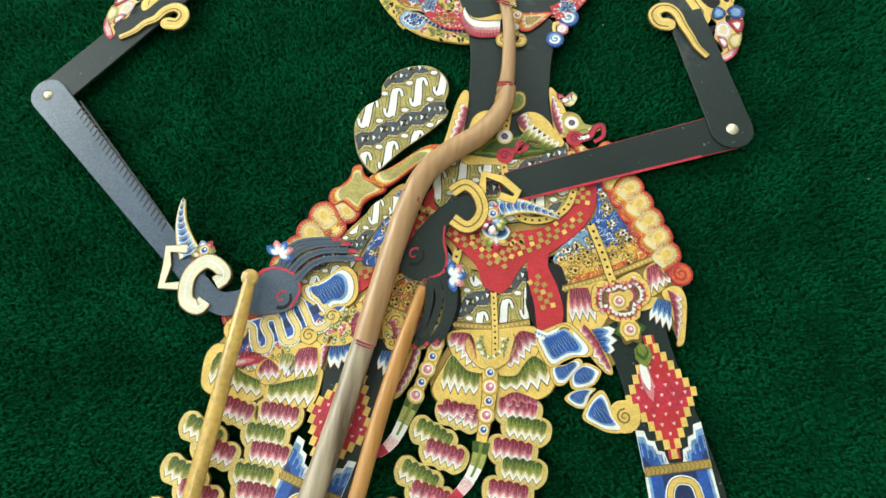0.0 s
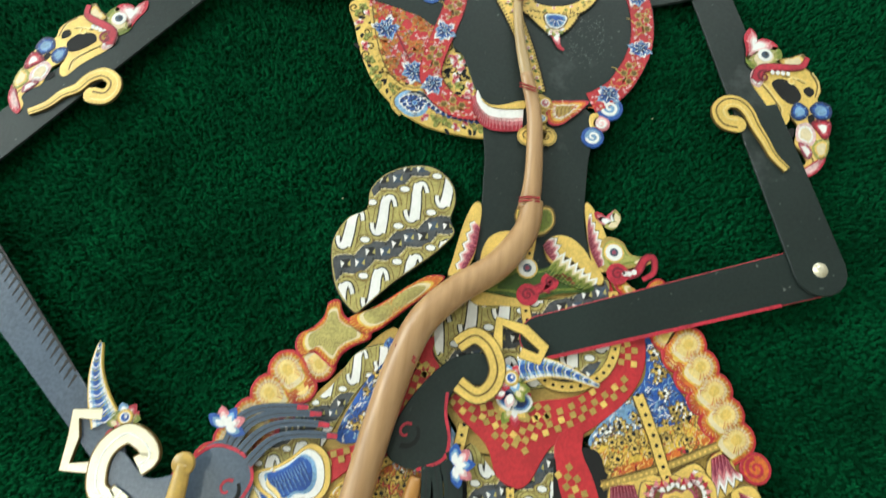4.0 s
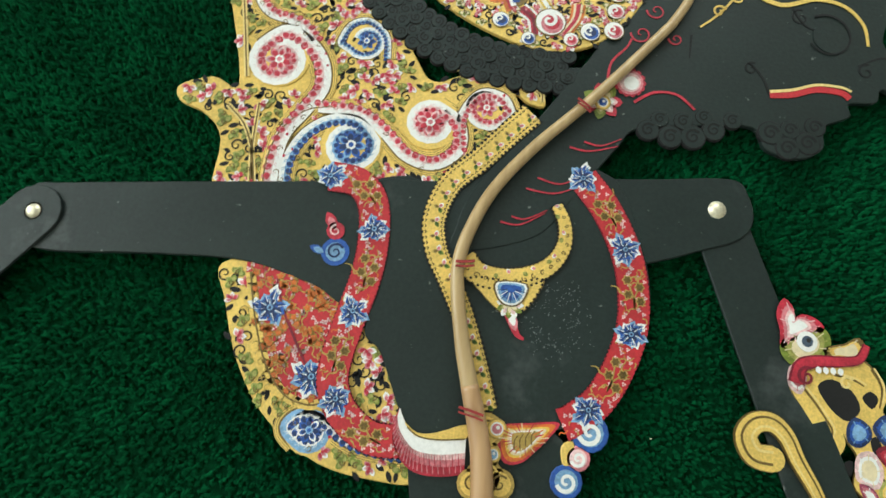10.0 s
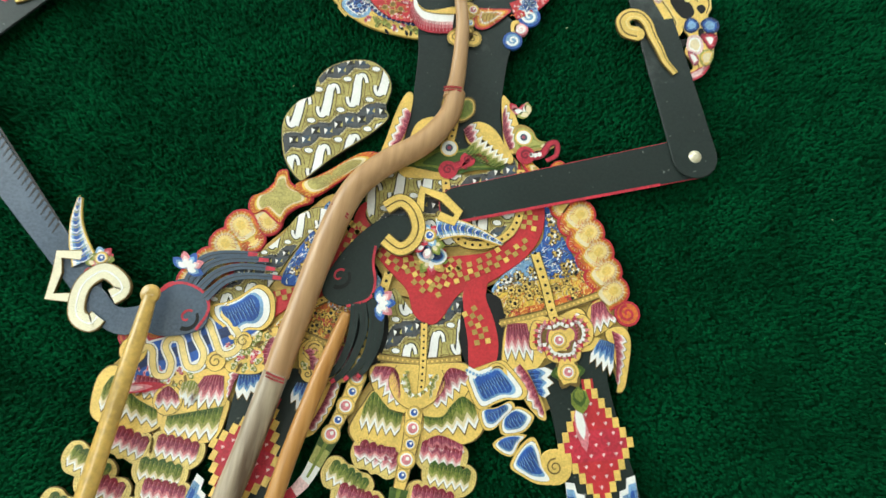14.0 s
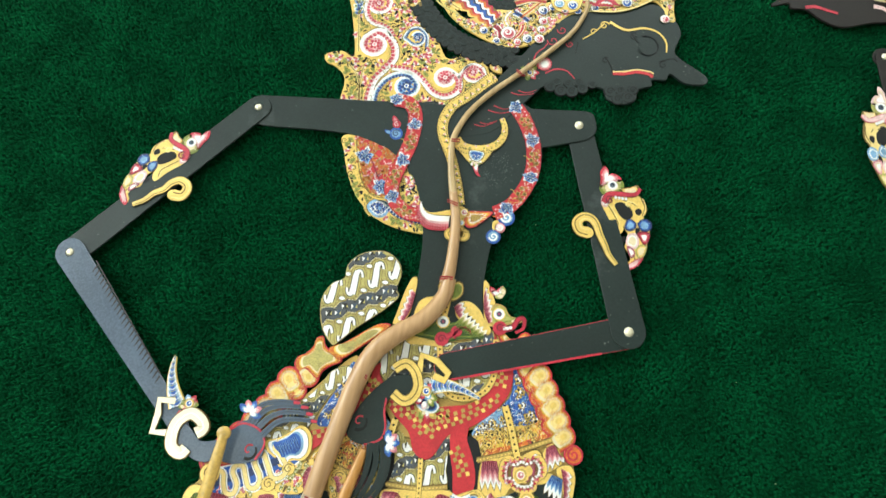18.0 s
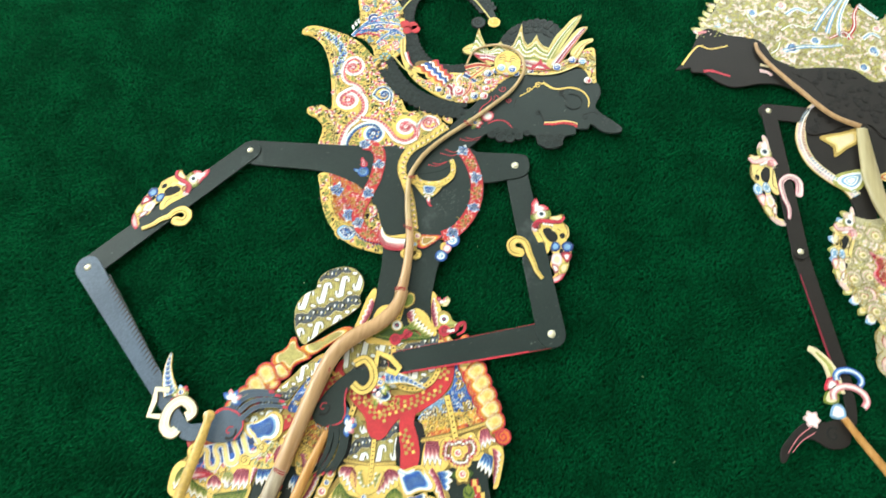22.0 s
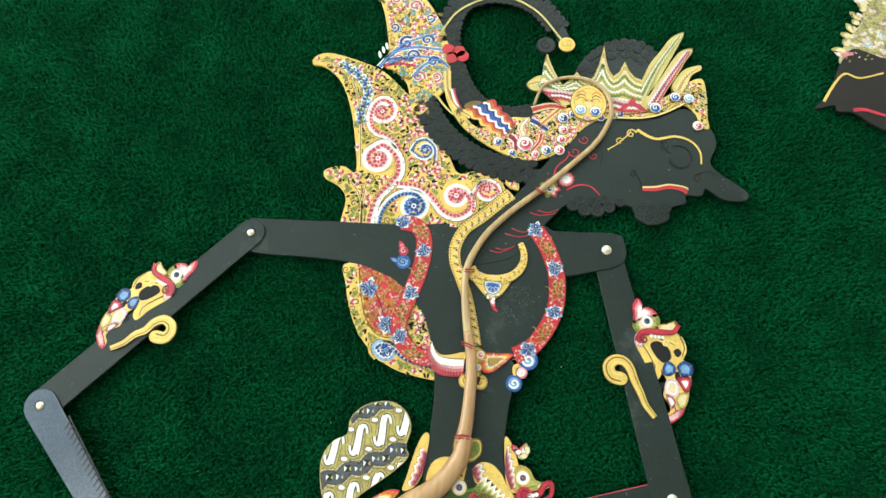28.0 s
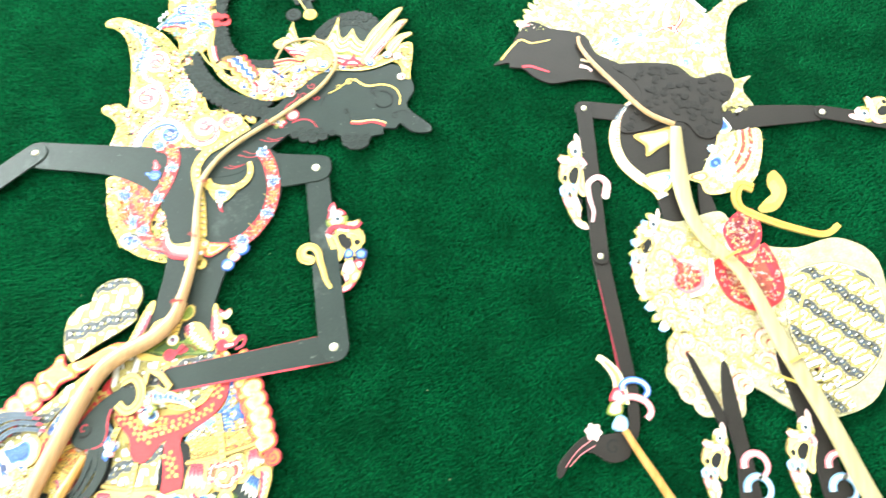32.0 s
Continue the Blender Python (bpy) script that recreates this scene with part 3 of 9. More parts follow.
def hem_folds(parent, outer, inner, count, r0, r1, side, z=3.4):
    """Two rows of folds that wind in and out along a hem."""
    a, c = along(spline(outer), 0.5), along(spline(inner), 0.5)
    for i in range(count):
        for row, (run, r) in enumerate(((c, r1), (a, r0))):
            p, u = run[int((i + 0.5) * (len(run) - 1) / count)]
            turn = math.degrees(math.atan2(u.y, u.x)) + 90 * side
            bulb(parent, p, r, turn + (20 if row else 195) * side, z + 0.2 * row + 0.03 * (i % 2))


def batik(outline, z, ang, pitch, ground="khaki", band="slate", phase=0.5):
    """Cloth with slanting rows of curved white blades between dark rows of small lozenges: its base and its pattern."""
    poly = spline(outline, True, 5)
    base, b = Build(), Build()
    base.slab(poly, z, "ink", 1.6)
    base.slab(scaled(poly, 0.985), z + 0.06, ground, 0.2)
    inner = scaled(poly, 0.965)
    xs, ys = [p.x for p in poly], [p.y for p in poly]
    mid = Vector(((min(xs) + max(xs)) / 2, (min(ys) + max(ys)) / 2))
    far = max(max(xs) - min(xs), max(ys) - min(ys)) * 0.75
    u = Vector((math.cos(radians(ang)), math.sin(radians(ang))))
    v = Vector((-u.y, u.x))
    near = lambda p, m: any(inside(p + d * m, inner) for d in (u, -u, v, -v, u * 0))
    rows = int(far / pitch) + 1
    blade = [(-0.2, -0.08), (-0.215, -0.16), (-0.19, -0.25), (-0.12, -0.26), (-0.06, -0.13), (0.0, 0.02), (0.05, 0.16), (0.11, 0.255), (0.18, 0.24), (0.2, 0.16), (0.19, 0.08)]
    for r in range(-rows, rows + 1):
        o = mid + v * ((r + phase) * pitch)
        run = []
        for s in list(np.arange(-far, far, pitch * 0.05)) + [None]:
            p = o + u * s + v * pitch * (0.5 + 0.05 * math.sin(s * 6.2832 / (pitch * 0.5))) if s is not None else None
            if p is not None and near(p, pitch * 0.1):
                run.append(p)
            else:
                if len(run) > 4:
                    for w, c, lift in ((0.38, "bronze", 0.14), (0.355, "khaki", 0.18), (0.3, "cream", 0.22), (0.275, band, 0.26)):
                        b.stroke(run, pitch * w, pitch * w, z + lift, c, 0.12, False, 5, inner)
                    for q, q2 in zip(run[1:], run[2:]):
                        d = Vector((-(q2 - q).y, (q2 - q).x)).normalized() * pitch
                        for side in (1, -1):
                            b.stroke(within([q + d * 0.1 * side, q + d * 0.165 * side], inner), 0.3, 0.3, z + 0.32, "ink", 0.06, False)
                    for k, q in enumerate(run[2::4]):
                        if inside(q, inner):
                            b.slab(within(turned([(-0.09, 0), (0, 0.09), (0.09, 0), (0, -0.09)], q, ang + 30, pitch), inner), z + 0.36, "ink" if k % 2 else "grey", 0.1)
                            b.slab(within(turned([(-0.09, 0.01), (-0.01, 0.09), (0.0, 0.02)], q, ang + 30, pitch), inner), z + 0.4, "white", 0.1)
                            b.slab(within(turned([(0.08, -0.02), (0.01, -0.08), (0.0, -0.03)], q, ang + 30, pitch), inner), z + 0.4, "khaki", 0.1)
                run = []
        for k in range(-int(far / pitch / 0.53), int(far / pitch / 0.53) + 1):
            p = o + u * (k * pitch * 0.53)
            if near(p, pitch * 0.3):
                line = turned(blade, p, ang - 9 + 4 * math.sin(k * 2.1 + r), pitch)
                for grow, c, lift in ((0.15, "bronze", 0.3), (0.125, "khaki", 0.33), (0.04, "ink", 0.36), (0.0, "white", 0.4)):
                    b.stroke(line, pitch * (0.055 + grow), pitch * (0.055 + grow), z + lift, c, 0.1, True, 3, inner)
                    b.stroke(line[3:8], pitch * (0.155 + grow), pitch * (0.125 + grow), z + lift + 0.01, c, 0.1, True, 3, inner)
                for spot in ((-0.09, 0.25), (0.13, -0.25)):
                    q = turned([spot], p, ang, pitch)[0]
                    if inside(q, inner):
                        for size, c, lift in ((0.1, "bronze", 0.42), (0.085, "khaki", 0.44), (0.068, "ink", 0.46), (0.055, "white", 0.48)):
                            b.slab(within([q + Vector((math.cos(0.52 * m) * 1.3, math.sin(0.52 * m) * 0.8)) * pitch * size for m in range(12)], inner), z + lift, c, 0.1)
    return base, b


def dotted_strap(b, line, w, z):
    b.stroke(line, w, w, z, "bronze", 1.2)
    b.stroke(line, w * 0.86, w * 0.86, z + 0.1, "gold", 0.2)
    for p, _ in along(spline(line), w * 0.85):
        b.disc(p, w * 0.16, z + 0.2, "slit_shade", 8, 0.2)


def checks(b, line, size, z, rows=2):
    """Small gilt squares set like a chequer along a line."""
    for i, (p, u) in enumerate(along(spline(line), size * 1.05)):
        n = Vector((-u.y, u.x))
        for k in range(rows):
            if (i + k) % 2 == 0:
                q = p + n * size * 1.05 * (k - (rows - 1) / 2)
                b.slab(turned([(-0.5, -0.5), (0.5, -0.5), (0.5, 0.5), (-0.5, 0.5)], q, math.degrees(math.atan2(u.y, u.x)), size * 0.98), z, "old_gold" if (i * 3 + k) % 5 else "gold", 0.2)


def leather(name, parent, pts, z, mat, label="", thick=1.8, smooth=True, edge=None, tilt=None):
    b = Build()
    b.slab(spline(pts, True, 5) if smooth else pts, z, mat, thick, edge)
    if tilt:
        p, u, slope = Vector(tilt[0]), Vector(tilt[1]).normalized(), tilt[2]
        b.v = [(x, y, h + slope * ((Vector((x, y)) - p) @ u)) for x, y, h in b.v]
    return part(name, b, parent, label)


def rivet(parent, at, z, r=3.4):
    b = Build()
    b.disc(at, r, z, "brass", 14, 0.5)
    b.bead(at, r * 0.82, z, "brass", 0.45)
    return part("rivet", b, parent, "pale brass joint rivet", True)


def armlet_swirl(parent, line, w, z, cols=("bronze", "gold", "pale_gold")):
    """A raised gilt band that coils into a ring and runs out in a wavy point."""
    b = Build()
    b.stroke(line, w, w * 0.4, z, cols[0], 1.2)
    b.stroke(line, w * 0.93, w * 0.34, z + 0.12, cols[1], 0.2)
    q = spline(line)
    for off, tone in ((0.2, cols[0]), (-0.24, cols[2])):
        run = [p + Vector((-(q[min(i + 1, len(q) - 1)] - q[max(i - 1, 0)]).y, (q[min(i + 1, len(q) - 1)] - q[max(i - 1, 0)]).x)).normalized() * w * off * (1 - 0.6 * i / len(q)) for i, p in enumerate(q)]
        b.stroke(run, w * 0.1, w * 0.05, z + 0.22, tone, 0.15, False)
    b.disc(line[0], w * 0.45, z + 0.05, cols[1], 12, 0.8)
    return part("armband", b, parent, "coiled gilt armband")


CREST_ROOT, CREST_TIP = Vector([(99.8, 1.6)][0]), Vector([(119.6, -69)][0])


def dragon_crest(parent, root, tip, side, z, pale=False, slim=1.0):
    """A pierced, painted dragon head and tail, laid from root to tip on one side of a limb (side: 1 or -1)."""
    root, tip = Vector(root), Vector(tip)
    axis, own = tip - root, CREST_TIP - CREST_ROOT
    k = axis.length / own.length
    u0, u1 = own.normalized(), axis.normalized()
    n0, n1 = Vector((-u0.y, u0.x)), Vector((-u1.y, u1.x)) * side

    def put(pts):
        out = []
        for p in pts:
            d = Vector(p) - CREST_ROOT
            out.append(root + u1 * (d @ u0) * k + n1 * (d @ n0) * k * slim)
        return out

    soft = {"navy": "sky", "blue": "white", "deep_red": "pink", "crimson": "pale_pink", "leaf": "olive", "pink": "cream", "gold": "pale_gold", "red": "pink"} if pale else {}
    tone = lambda c: soft.get(c, c)
    b = Build()
    plate = spline(put([(98, -18), (102, -15), (111, -12), (122, -11), (128, -16), (131, -23), (129, -29), (133.4, -32), (134.4, -38), (133.6, -46), (132.4, -56), (129, -63), (122, -70), (117, -71.4), (118, -67), (122, -64), (121, -59), (117, -54), (119, -45), (116, -40), (114.4, -37), (115, -41), (112, -45.4), (108, -45.4), (105, -37), (101, -30), (97.4, -24)]), True, 4)
    b.slab(plate, z, "bronze", 1.2)
    b.slab(scaled(plate, 0.965), z + 0.06, tone("gold"), 0.2)
    for line in ([(100, -21), (105, -27), (109, -33), (111, -37), (109, -42)], [(126, -15), (129, -21), (127.6, -28)], [(113, -18), (119, -19), (123, -21)], [(124, -47), (128, -53), (129, -59)], [(121, -56), (125, -61), (124, -66)]):
        b.stroke(put(line), 0.9 * k, 0.5 * k, z + 0.14, "bronze", 0.1)
        b.stroke([p + Vector((0.9, 0.5)) * k for p in put(line)], 0.7 * k, 0.4 * k, z + 0.14, tone("pale_gold"), 0.1)
    # dark patches laid on as the shade in the plate's holes
    for hole in ([(107, -22.4), (112, -19.6), (118.6, -23), (121, -29), (117, -33), (113.6, -32), (110, -28.4)], [(122, -25), (125, -22.6), (127.4, -25), (125, -28.4)], [(123.6, -39), (126, -37.6), (127.4, -42), (125, -45)], [(114, -47), (117, -46), (116, -51)]):
        b.slab(spline(put(hole), True, 3), z + 0.18, "slit_shade", 0.1)
    b.curl(put([(117, -20.6)])[0], 2.6 * k, 30, z + 0.26, tone("pale_gold"), 1.1 * k, 1.1)
    part("crest_plate", b, parent, "pierced gilt plate of the crest")
    for pts, cols in (
        ([(95, -4), (94, 2), (97, 7.4), (100.4, 3.4), (99, -0.6), (103, 2.2), (108.4, 0.6), (110.4, -3), (104, -7), (98, -10), (95, -10)], ("crimson", "pink", "pale_pink", "white")),
        ([(94.6, -10), (97, -6), (103, -3), (110, -2), (112.6, -6), (111, -11), (106, -14.4), (100, -16.4), (96, -14)], ("leaf", "olive", "cream")),
        ([(110, -9), (117, -7), (122.4, -4.4), (125, -8.6), (122, -13), (115, -12.4), (111, -12.4)], ("bronze", "gold", "cream")),
        ([(116, -35), (119, -31.6), (123.4, -34), (124, -38), (120, -41.4), (116, -40)], ("navy", "blue", "sky")),
        ([(124.8, -34), (129, -30), (134.6, -32), (134.6, -38), (129, -40.4), (125.6, -37)], ("navy", "blue", "sky")),
        ([(125, -42), (130, -39.6), (134.4, -41), (133.6, -47), (131, -50.6), (128, -47)], ("deep_red", "crimson", "pink", "white")),
        ([(118.6, -44), (124, -42.4), (127, -48), (125, -54), (120, -53), (117.6, -51)], ("pale_pink", "white", "cream")),
        ([(125, -54), (129, -50), (133, -50.4), (132, -57), (129, -61.4), (126, -59)], ("olive", "gold", "cream")),
        ([(118.6, -53), (123, -54), (125, -58), (123, -61.4), (120.6, -59)], ("mauve", "pink", "white")),
        ([(131, -59.6), (127, -61), (122, -65), (117.4, -68.4), (117, -71.6), (122, -70.6), (128, -66)], ("crimson", "pink", "pale_pink")),
        ([(97.4, -17), (101, -15), (103.4, -20), (101, -25.6), (97, -23)], ("pale_pink", "white", "pink")),
    ):
        b = Build()
        shape = spline(put(pts), True, 3)
        b.layers(shape, z + 0.3, [tone(c) for c in cols], 0.74, 0.08)
        mid = centre(shape)
        for j, p in enumerate(shape[::2]):
            b.stroke([p + (mid - p) * 0.16, p + (mid - p) * 0.5], 0.4 * k, 0.15 * k, z + 0.62, tone(cols[(j % 2) + 1]), 0.06, False)
        part("crest_boss", b, parent)
    b = Build()
    tongue = put([(99.4, -22), (101.4, -16), (107, -14), (115, -13.4), (121.6, -12), (124.6, -7)])
    b.stroke(tongue, 5.6 * k, 2.6 * k, z + 0.8, tone("deep_red"), 0.6)
    b.stroke(tongue, 4.2 * k, 1.8 * k, z + 0.9, tone("crimson"), 0.2)
    b.curl(put([(103, -19.6)])[0], 3.4 * k, 60, z + 1.0, tone("deep_red"), 1.2 * k, 1.3)
    part("crest_tongue", b, parent, "curling dark red tongue")
    b = Build()
    for j in range(4):
        b.petal(put([(107 + 2.5 * j, -15.6)])[0], -80, 2.6 * k, 2.0 * k, z + 0.95, ("white",))
    e = put([(104, -7.4)])[0]
    b.disc(e, 3.6 * k, z + 0.75, "white", 14)
    b.disc(e, 2.0 * k, z + 0.85, "grey", 10)
    b.disc(e + Vector((0.4, 0.4)) * k, 0.8 * k, z + 0.92, "ink", 8)
    part("crest_stone", b, parent, "white round stone")


# ---- the large puppet ----
puppet = thing("shadow_puppet", "painted leather shadow puppet with black jointed limbs and gilt skirt", "shadow puppet", "puppets on the carpet")

# the gilt wing behind the shoulders
WING = [(-163.3, 159.2), (-163.5, 166), (-152.6, 171.4), (-127.6, 167.1), (-106.1, 159.7), (-85.2, 143.1), (-61.4, 124.9), (-43.7, 93), (-35.5, 82.3), (-22.3, 87), (-5.7, 92.3), (5.2, 87), (9.1, 75.9), (2.7, 76), (-2.8, 79.1), (-2.3, 64.9), (-12.6, 47.6), (-35.6, 33.4), (-60.1, 28.9), (-109.7, 21.8), (-114.2, 50.1), (-121.8, 60.1), (-132.7, 64.9), (-134.2, 71.6), (-121.8, 76.3), (-111.4, 73.8), (-118.8, 104.1), (-128, 129.4), (-139.8, 148.7), (-153.4, 158.1)]
wing = leather("wing_panel", puppet, WING, 3.0, "gold", "pierced gilt wing with painted blooms")
LOBE = [(-104.9, 2.3), (-101.2, -11.6), (-95.1, -28.6), (-84.9, -45.1), (-72.8, -55.9), (-59.3, -63.3), (-42.6, -66.3), (-26.3, -65.7), (-19.9, -52.6), (-30.6, -35), (-44.5, -8.9), (-60.2, 8.6), (-82.1, 7.5)]
lobe = leather("hip_panel", puppet, LOBE, 2.9, "gold", "gilt lower wing with red flowered cloth")

b = Build()
keep = [(p[0], p[1], r) for p, r in zip([(-97.6, 85.8), (-64.1, 52.1), (-34.9, 65), (-13.7, 72.7), (-64.7, 97.1), (-79.5, 73.8), (-46.2, 53.1)], (15, 13, 13, 9, 9, 7, 7))]
filigree(b, WING, 3.0, 5.2, 3, keep)
part("tendril_work", b, wing, "black tendrils painted for shaded holes, and small buds")
ROSE, BLUE = ("white", "pale_pink", "pink", "crimson"), ("white", "sky", "blue", "navy")
for line, w, at, r, cols, ang, flip in (
    ([(-104.9, 90.9), (-95, 98.6), (-82.2, 89.7), (-78.3, 76.3), (-83.8, 65.1), (-90.4, 54.1), (-92.3, 41.5), (-92.4, 33.7)], 7.5, [(-96.9, 85.8)][0], 11.5, ROSE, 30, 1),
    ([(-87.5, 33.9), (-87.3, 44), (-82.4, 54.6), (-73.7, 61.4), (-63.1, 62), (-55.6, 54.4)], 6.0, [(-64.1, 52.1)][0], 11.5, BLUE, 100, -1),
    ([(-78.6, 66.6), (-62.4, 65.8), (-52, 58.6), (-42.7, 49.8), (-31.9, 47.4), (-23.3, 54.4), (-24.4, 64.9), (-33, 70.9)], 6.5, [(-34.9, 64.3)][0], 11.0, ROSE, 10, 1),
    ([(-22.4, 54.4), (-23.2, 67.3), (-16.6, 78.1), (-7.8, 77.2), (-4.3, 70.8)], 5.0, [(-13.7, 72.4)][0], 8.0, ROSE, 200, 1),
    ([(-74.1, 95.3), (-70.6, 103.8), (-63.4, 106.3), (-56, 100.2), (-54.4, 90.1)], 3.6, [(-63.6, 97.2)][0], 7.5, BLUE, 0, 1),
    ([(-84, 96), (-91, 103), (-104, 107), (-110, 117), (-109, 130), (-103, 136), (-97, 135), (-93, 130)], 6.0, [(-101, 125)][0], 9.5, ROSE, 80, -1),
):
    b = Build()
    spiral(b, line, w, at, r, 3.35, cols, ang, flip)
    part("bloom", b, wing, "curled " + ("blue" if cols is BLUE else "rose") + " painted bloom")
b = Build()
for i, (p, u) in enumerate(along(spline([(-139, 161), (-130, 157), (-122, 151), (-115.5, 141), (-115.5, 131), (-117.5, 121), (-113, 110)]), 3.4)):
    a = math.degrees(math.atan2(u.y, u.x))
    for k, turn in enumerate((130, -130, 180)):
        b.petal(p, a + turn, 5.4, 3.4, 3.4 + 0.05 * k + 0.02 * (i % 2), (("white", "sky", "blue"), ("sky", "blue", "navy"), ("white", "leaf"))[(k + i) % 3])
part("feather_row", b, wing, "row of small blue and white feathers")
b = Build()
for line in ([(-95, 32.9), (-95.1, 43.6), (-92, 55.2), (-83.7, 64.6), (-73.3, 67.4)], [(-113.7, 64.6), (-106, 56.8), (-101.1, 45.5), (-98.5, 33.3)], [(-108.6, 77.1), (-117.6, 120), (-127.8, 145.8), (-145.5, 161.4), (-162.9, 163.8)], [(-1.3, 90.9), (6.5, 83.7), (7.7, 76.7)], [(-29.4, 87.8), (-18.3, 89), (-5, 89.2), (6.4, 79.9)], [(-99.4, 29.7), (-101.4, 47.1), (-101.8, 66.3)]):
    b = Build()
    b.stroke(line, 2.0, 1.6, 3.5, "pale_gold")
    b.stroke(line, 0.6, 0.5, 3.6, "bronze")
    part("rib", b, wing)


# red flowered cloth of the lower wing
RED1 = [(-95.6, 4.4), (-81.9, 5.8), (-67.4, 1.6), (-56.1, -6.5), (-56, -24.9), (-60.2, -40.9), (-71, -44.5), (-81, -37.3), (-88.7, -20.7)]
RIB1 = [(-69.9, 38.6), (-59.3, 37), (-53.1, 29.8), (-51.1, 17.4), (-52, 2.8), (-55.5, -12.4), (-58.7, -27), (-58.8, -37.2), (-53.6, -46.6), (-44, -52.8), (-32.8, -53.2)]
RIB2 = [(24.3, 46.4), (33.1, 35.2), (40.5, 19.9), (43.5, 5.4), (43.2, -8.7), (38.7, -22.6), (32, -34.1), (23.8, -40.9), (20, -43.1)]
red_cloth = leather("red_cloth", lobe, RED1, 3.3, "red", "red cloth with blue flowers", 0.3)
b = Build()
filigree(b, LOBE, 2.9, 5.1, 9, [(p.x, p.y, 2.5) for p in spline(RED1, True, 3)] + [(p[0], p[1], 9) for p in [(-73.6, -25.7), (-80.6, -16.5), (-70.8, -18), (-72.5, -33.2), (-71.8, -10.2), (-65, -40.2)]])
part("tendril_work", b, lobe, "black tendrils painted for shaded holes, and small buds")


def red_sprigs(b, outline, z, step, seed):
    rnd = random.Random(seed)
    poly = spline(outline, True, 3)
    xs, ys = [p.x for p in poly], [p.y for p in poly]
    for _ in range(int((max(xs) - min(xs)) * (max(ys) - min(ys)) / step ** 2 * 1.4)):
        at = Vector((rnd.uniform(min(xs), max(xs)), rnd.uniform(min(ys), max(ys))))
        if not inside(at, poly):
            continue
        a = rnd.uniform(0, 360)
        if rnd.random() < 0.6:
            for k in range(3):
                b.disc(at + Vector((0.5 * math.cos(a + 2.1 * k), 0.5 * math.sin(a + 2.1 * k))), 0.42, z, "pale_pink", 6, 0.15)
        else:
            for k in range(5):
                b.petal(at, a + 72 * k, 1.7, 1.1, z, ("old_gold", "orange"))
            b.stroke(turned([(0, 0), (2.5, 1), (4.5, 0.3), (6, 1.6)], at, a), 0.5, 0.3, z, "old_gold", 0.15)


b = Build()
red_sprigs(b, RED1, 3.5, 2.6, 5)
part("sprig", b, red_cloth)
for at in [(-84.7, -12.4), (-66.7, -34.8)]:
    b = Build()
    flower(b, at, 7.5, 3.6, 8, ang=20)
    part("flower", b, red_cloth, "blue painted flower")
b = Build()
b.stroke([(-93.7, -0.2), (-89.3, -16.9), (-83.2, -31.8), (-75.2, -41.6), (-66.4, -44.3), (-59, -43.2), (-51.7, -50.4), (-41.9, -54.9), (-28.9, -55.6)], 3.6, 3.2, 3.5, "gold")
b.stroke([(-93.7, -0.2), (-89.3, -16.9), (-83.2, -31.8), (-75.2, -41.6), (-66.4, -44.3), (-59, -43.2), (-51.7, -50.4), (-41.9, -54.9), (-28.9, -55.6)], 0.6, 0.6, 3.6, "bronze")
b.stroke([(-83.9, -1.8), (-79, -14.5), (-71.4, -27.5), (-65.5, -36.6)], 0.8, 0.8, 3.6, "deep_red")
part("hem", b, lobe, "gilt hem")
b = Build()
spiral(b, [(-68.5, -56.4), (-72.7, -52.2), (-68.7, -47.9), (-61.1, -49), (-51.2, -54.8), (-40.8, -57), (-28.7, -57.9)], 5.5, [(-64.9, -52.4)][0], 8.2, 3.2, ("sky", "white", "blue", "navy"), 150, -1)
part("bloom", b, lobe, "curled blue painted bloom")

# black body plates
shoulder = leather("shoulder_bar", puppet, [(-179.6, 25.2), (-169.9, 27), (-146.3, 29.5), (-103.7, 33.7), (-61.7, 37.8), (-36.7, 40.5), (-24.8, 17.1), (-53.3, -8.7), (-70.9, -2.8), (-97.3, 3.8), (-131.1, 3.3), (-165, 1.1), (-178.8, 3.6), (-186, 13.5)], 3.7, "black", "matt black leather shoulder bar")
torso = leather("torso_panel", puppet, [(-53, 36.8), (-36, 40), (-25, 42), (-9, 54), (6, 63), (30.6, 50.4), (39.1, 44), (47.1, 22.4), (49.8, -0.4), (44.2, -22.3), (33.3, -38.7), (19.1, -44.7), (0.3, -46.4), (-18.3, -48.7), (-29.3, -50.5), (-35.6, -42.6), (-44, -24.4), (-50.5, -17), (-48, 7.1)], 4.0, "black", "matt black leather torso panel")
leather("shoulder_bar", puppet, [(13.7, 42.6), (30.6, 46.7), (52, 48.8), (80, 51.4), (86.4, 45.4), (87.8, 35.3), (82.3, 28), (69.9, 23.1), (47, 15.6), (18.4, 12.5)], 3.8, "black", "matt black leather shoulder bar")
leather("waist_panel", puppet, [(-29.6, -50.9), (-28, -77.7), (-27, -103.2), (-25.8, -130.1), (3.6, -134.5), (23.2, -124.4), (20.5, -103.2), (20.6, -77.8), (20.7, -48.2), (-6.1, -42)], 3.5, "black", "plain black leather waist")
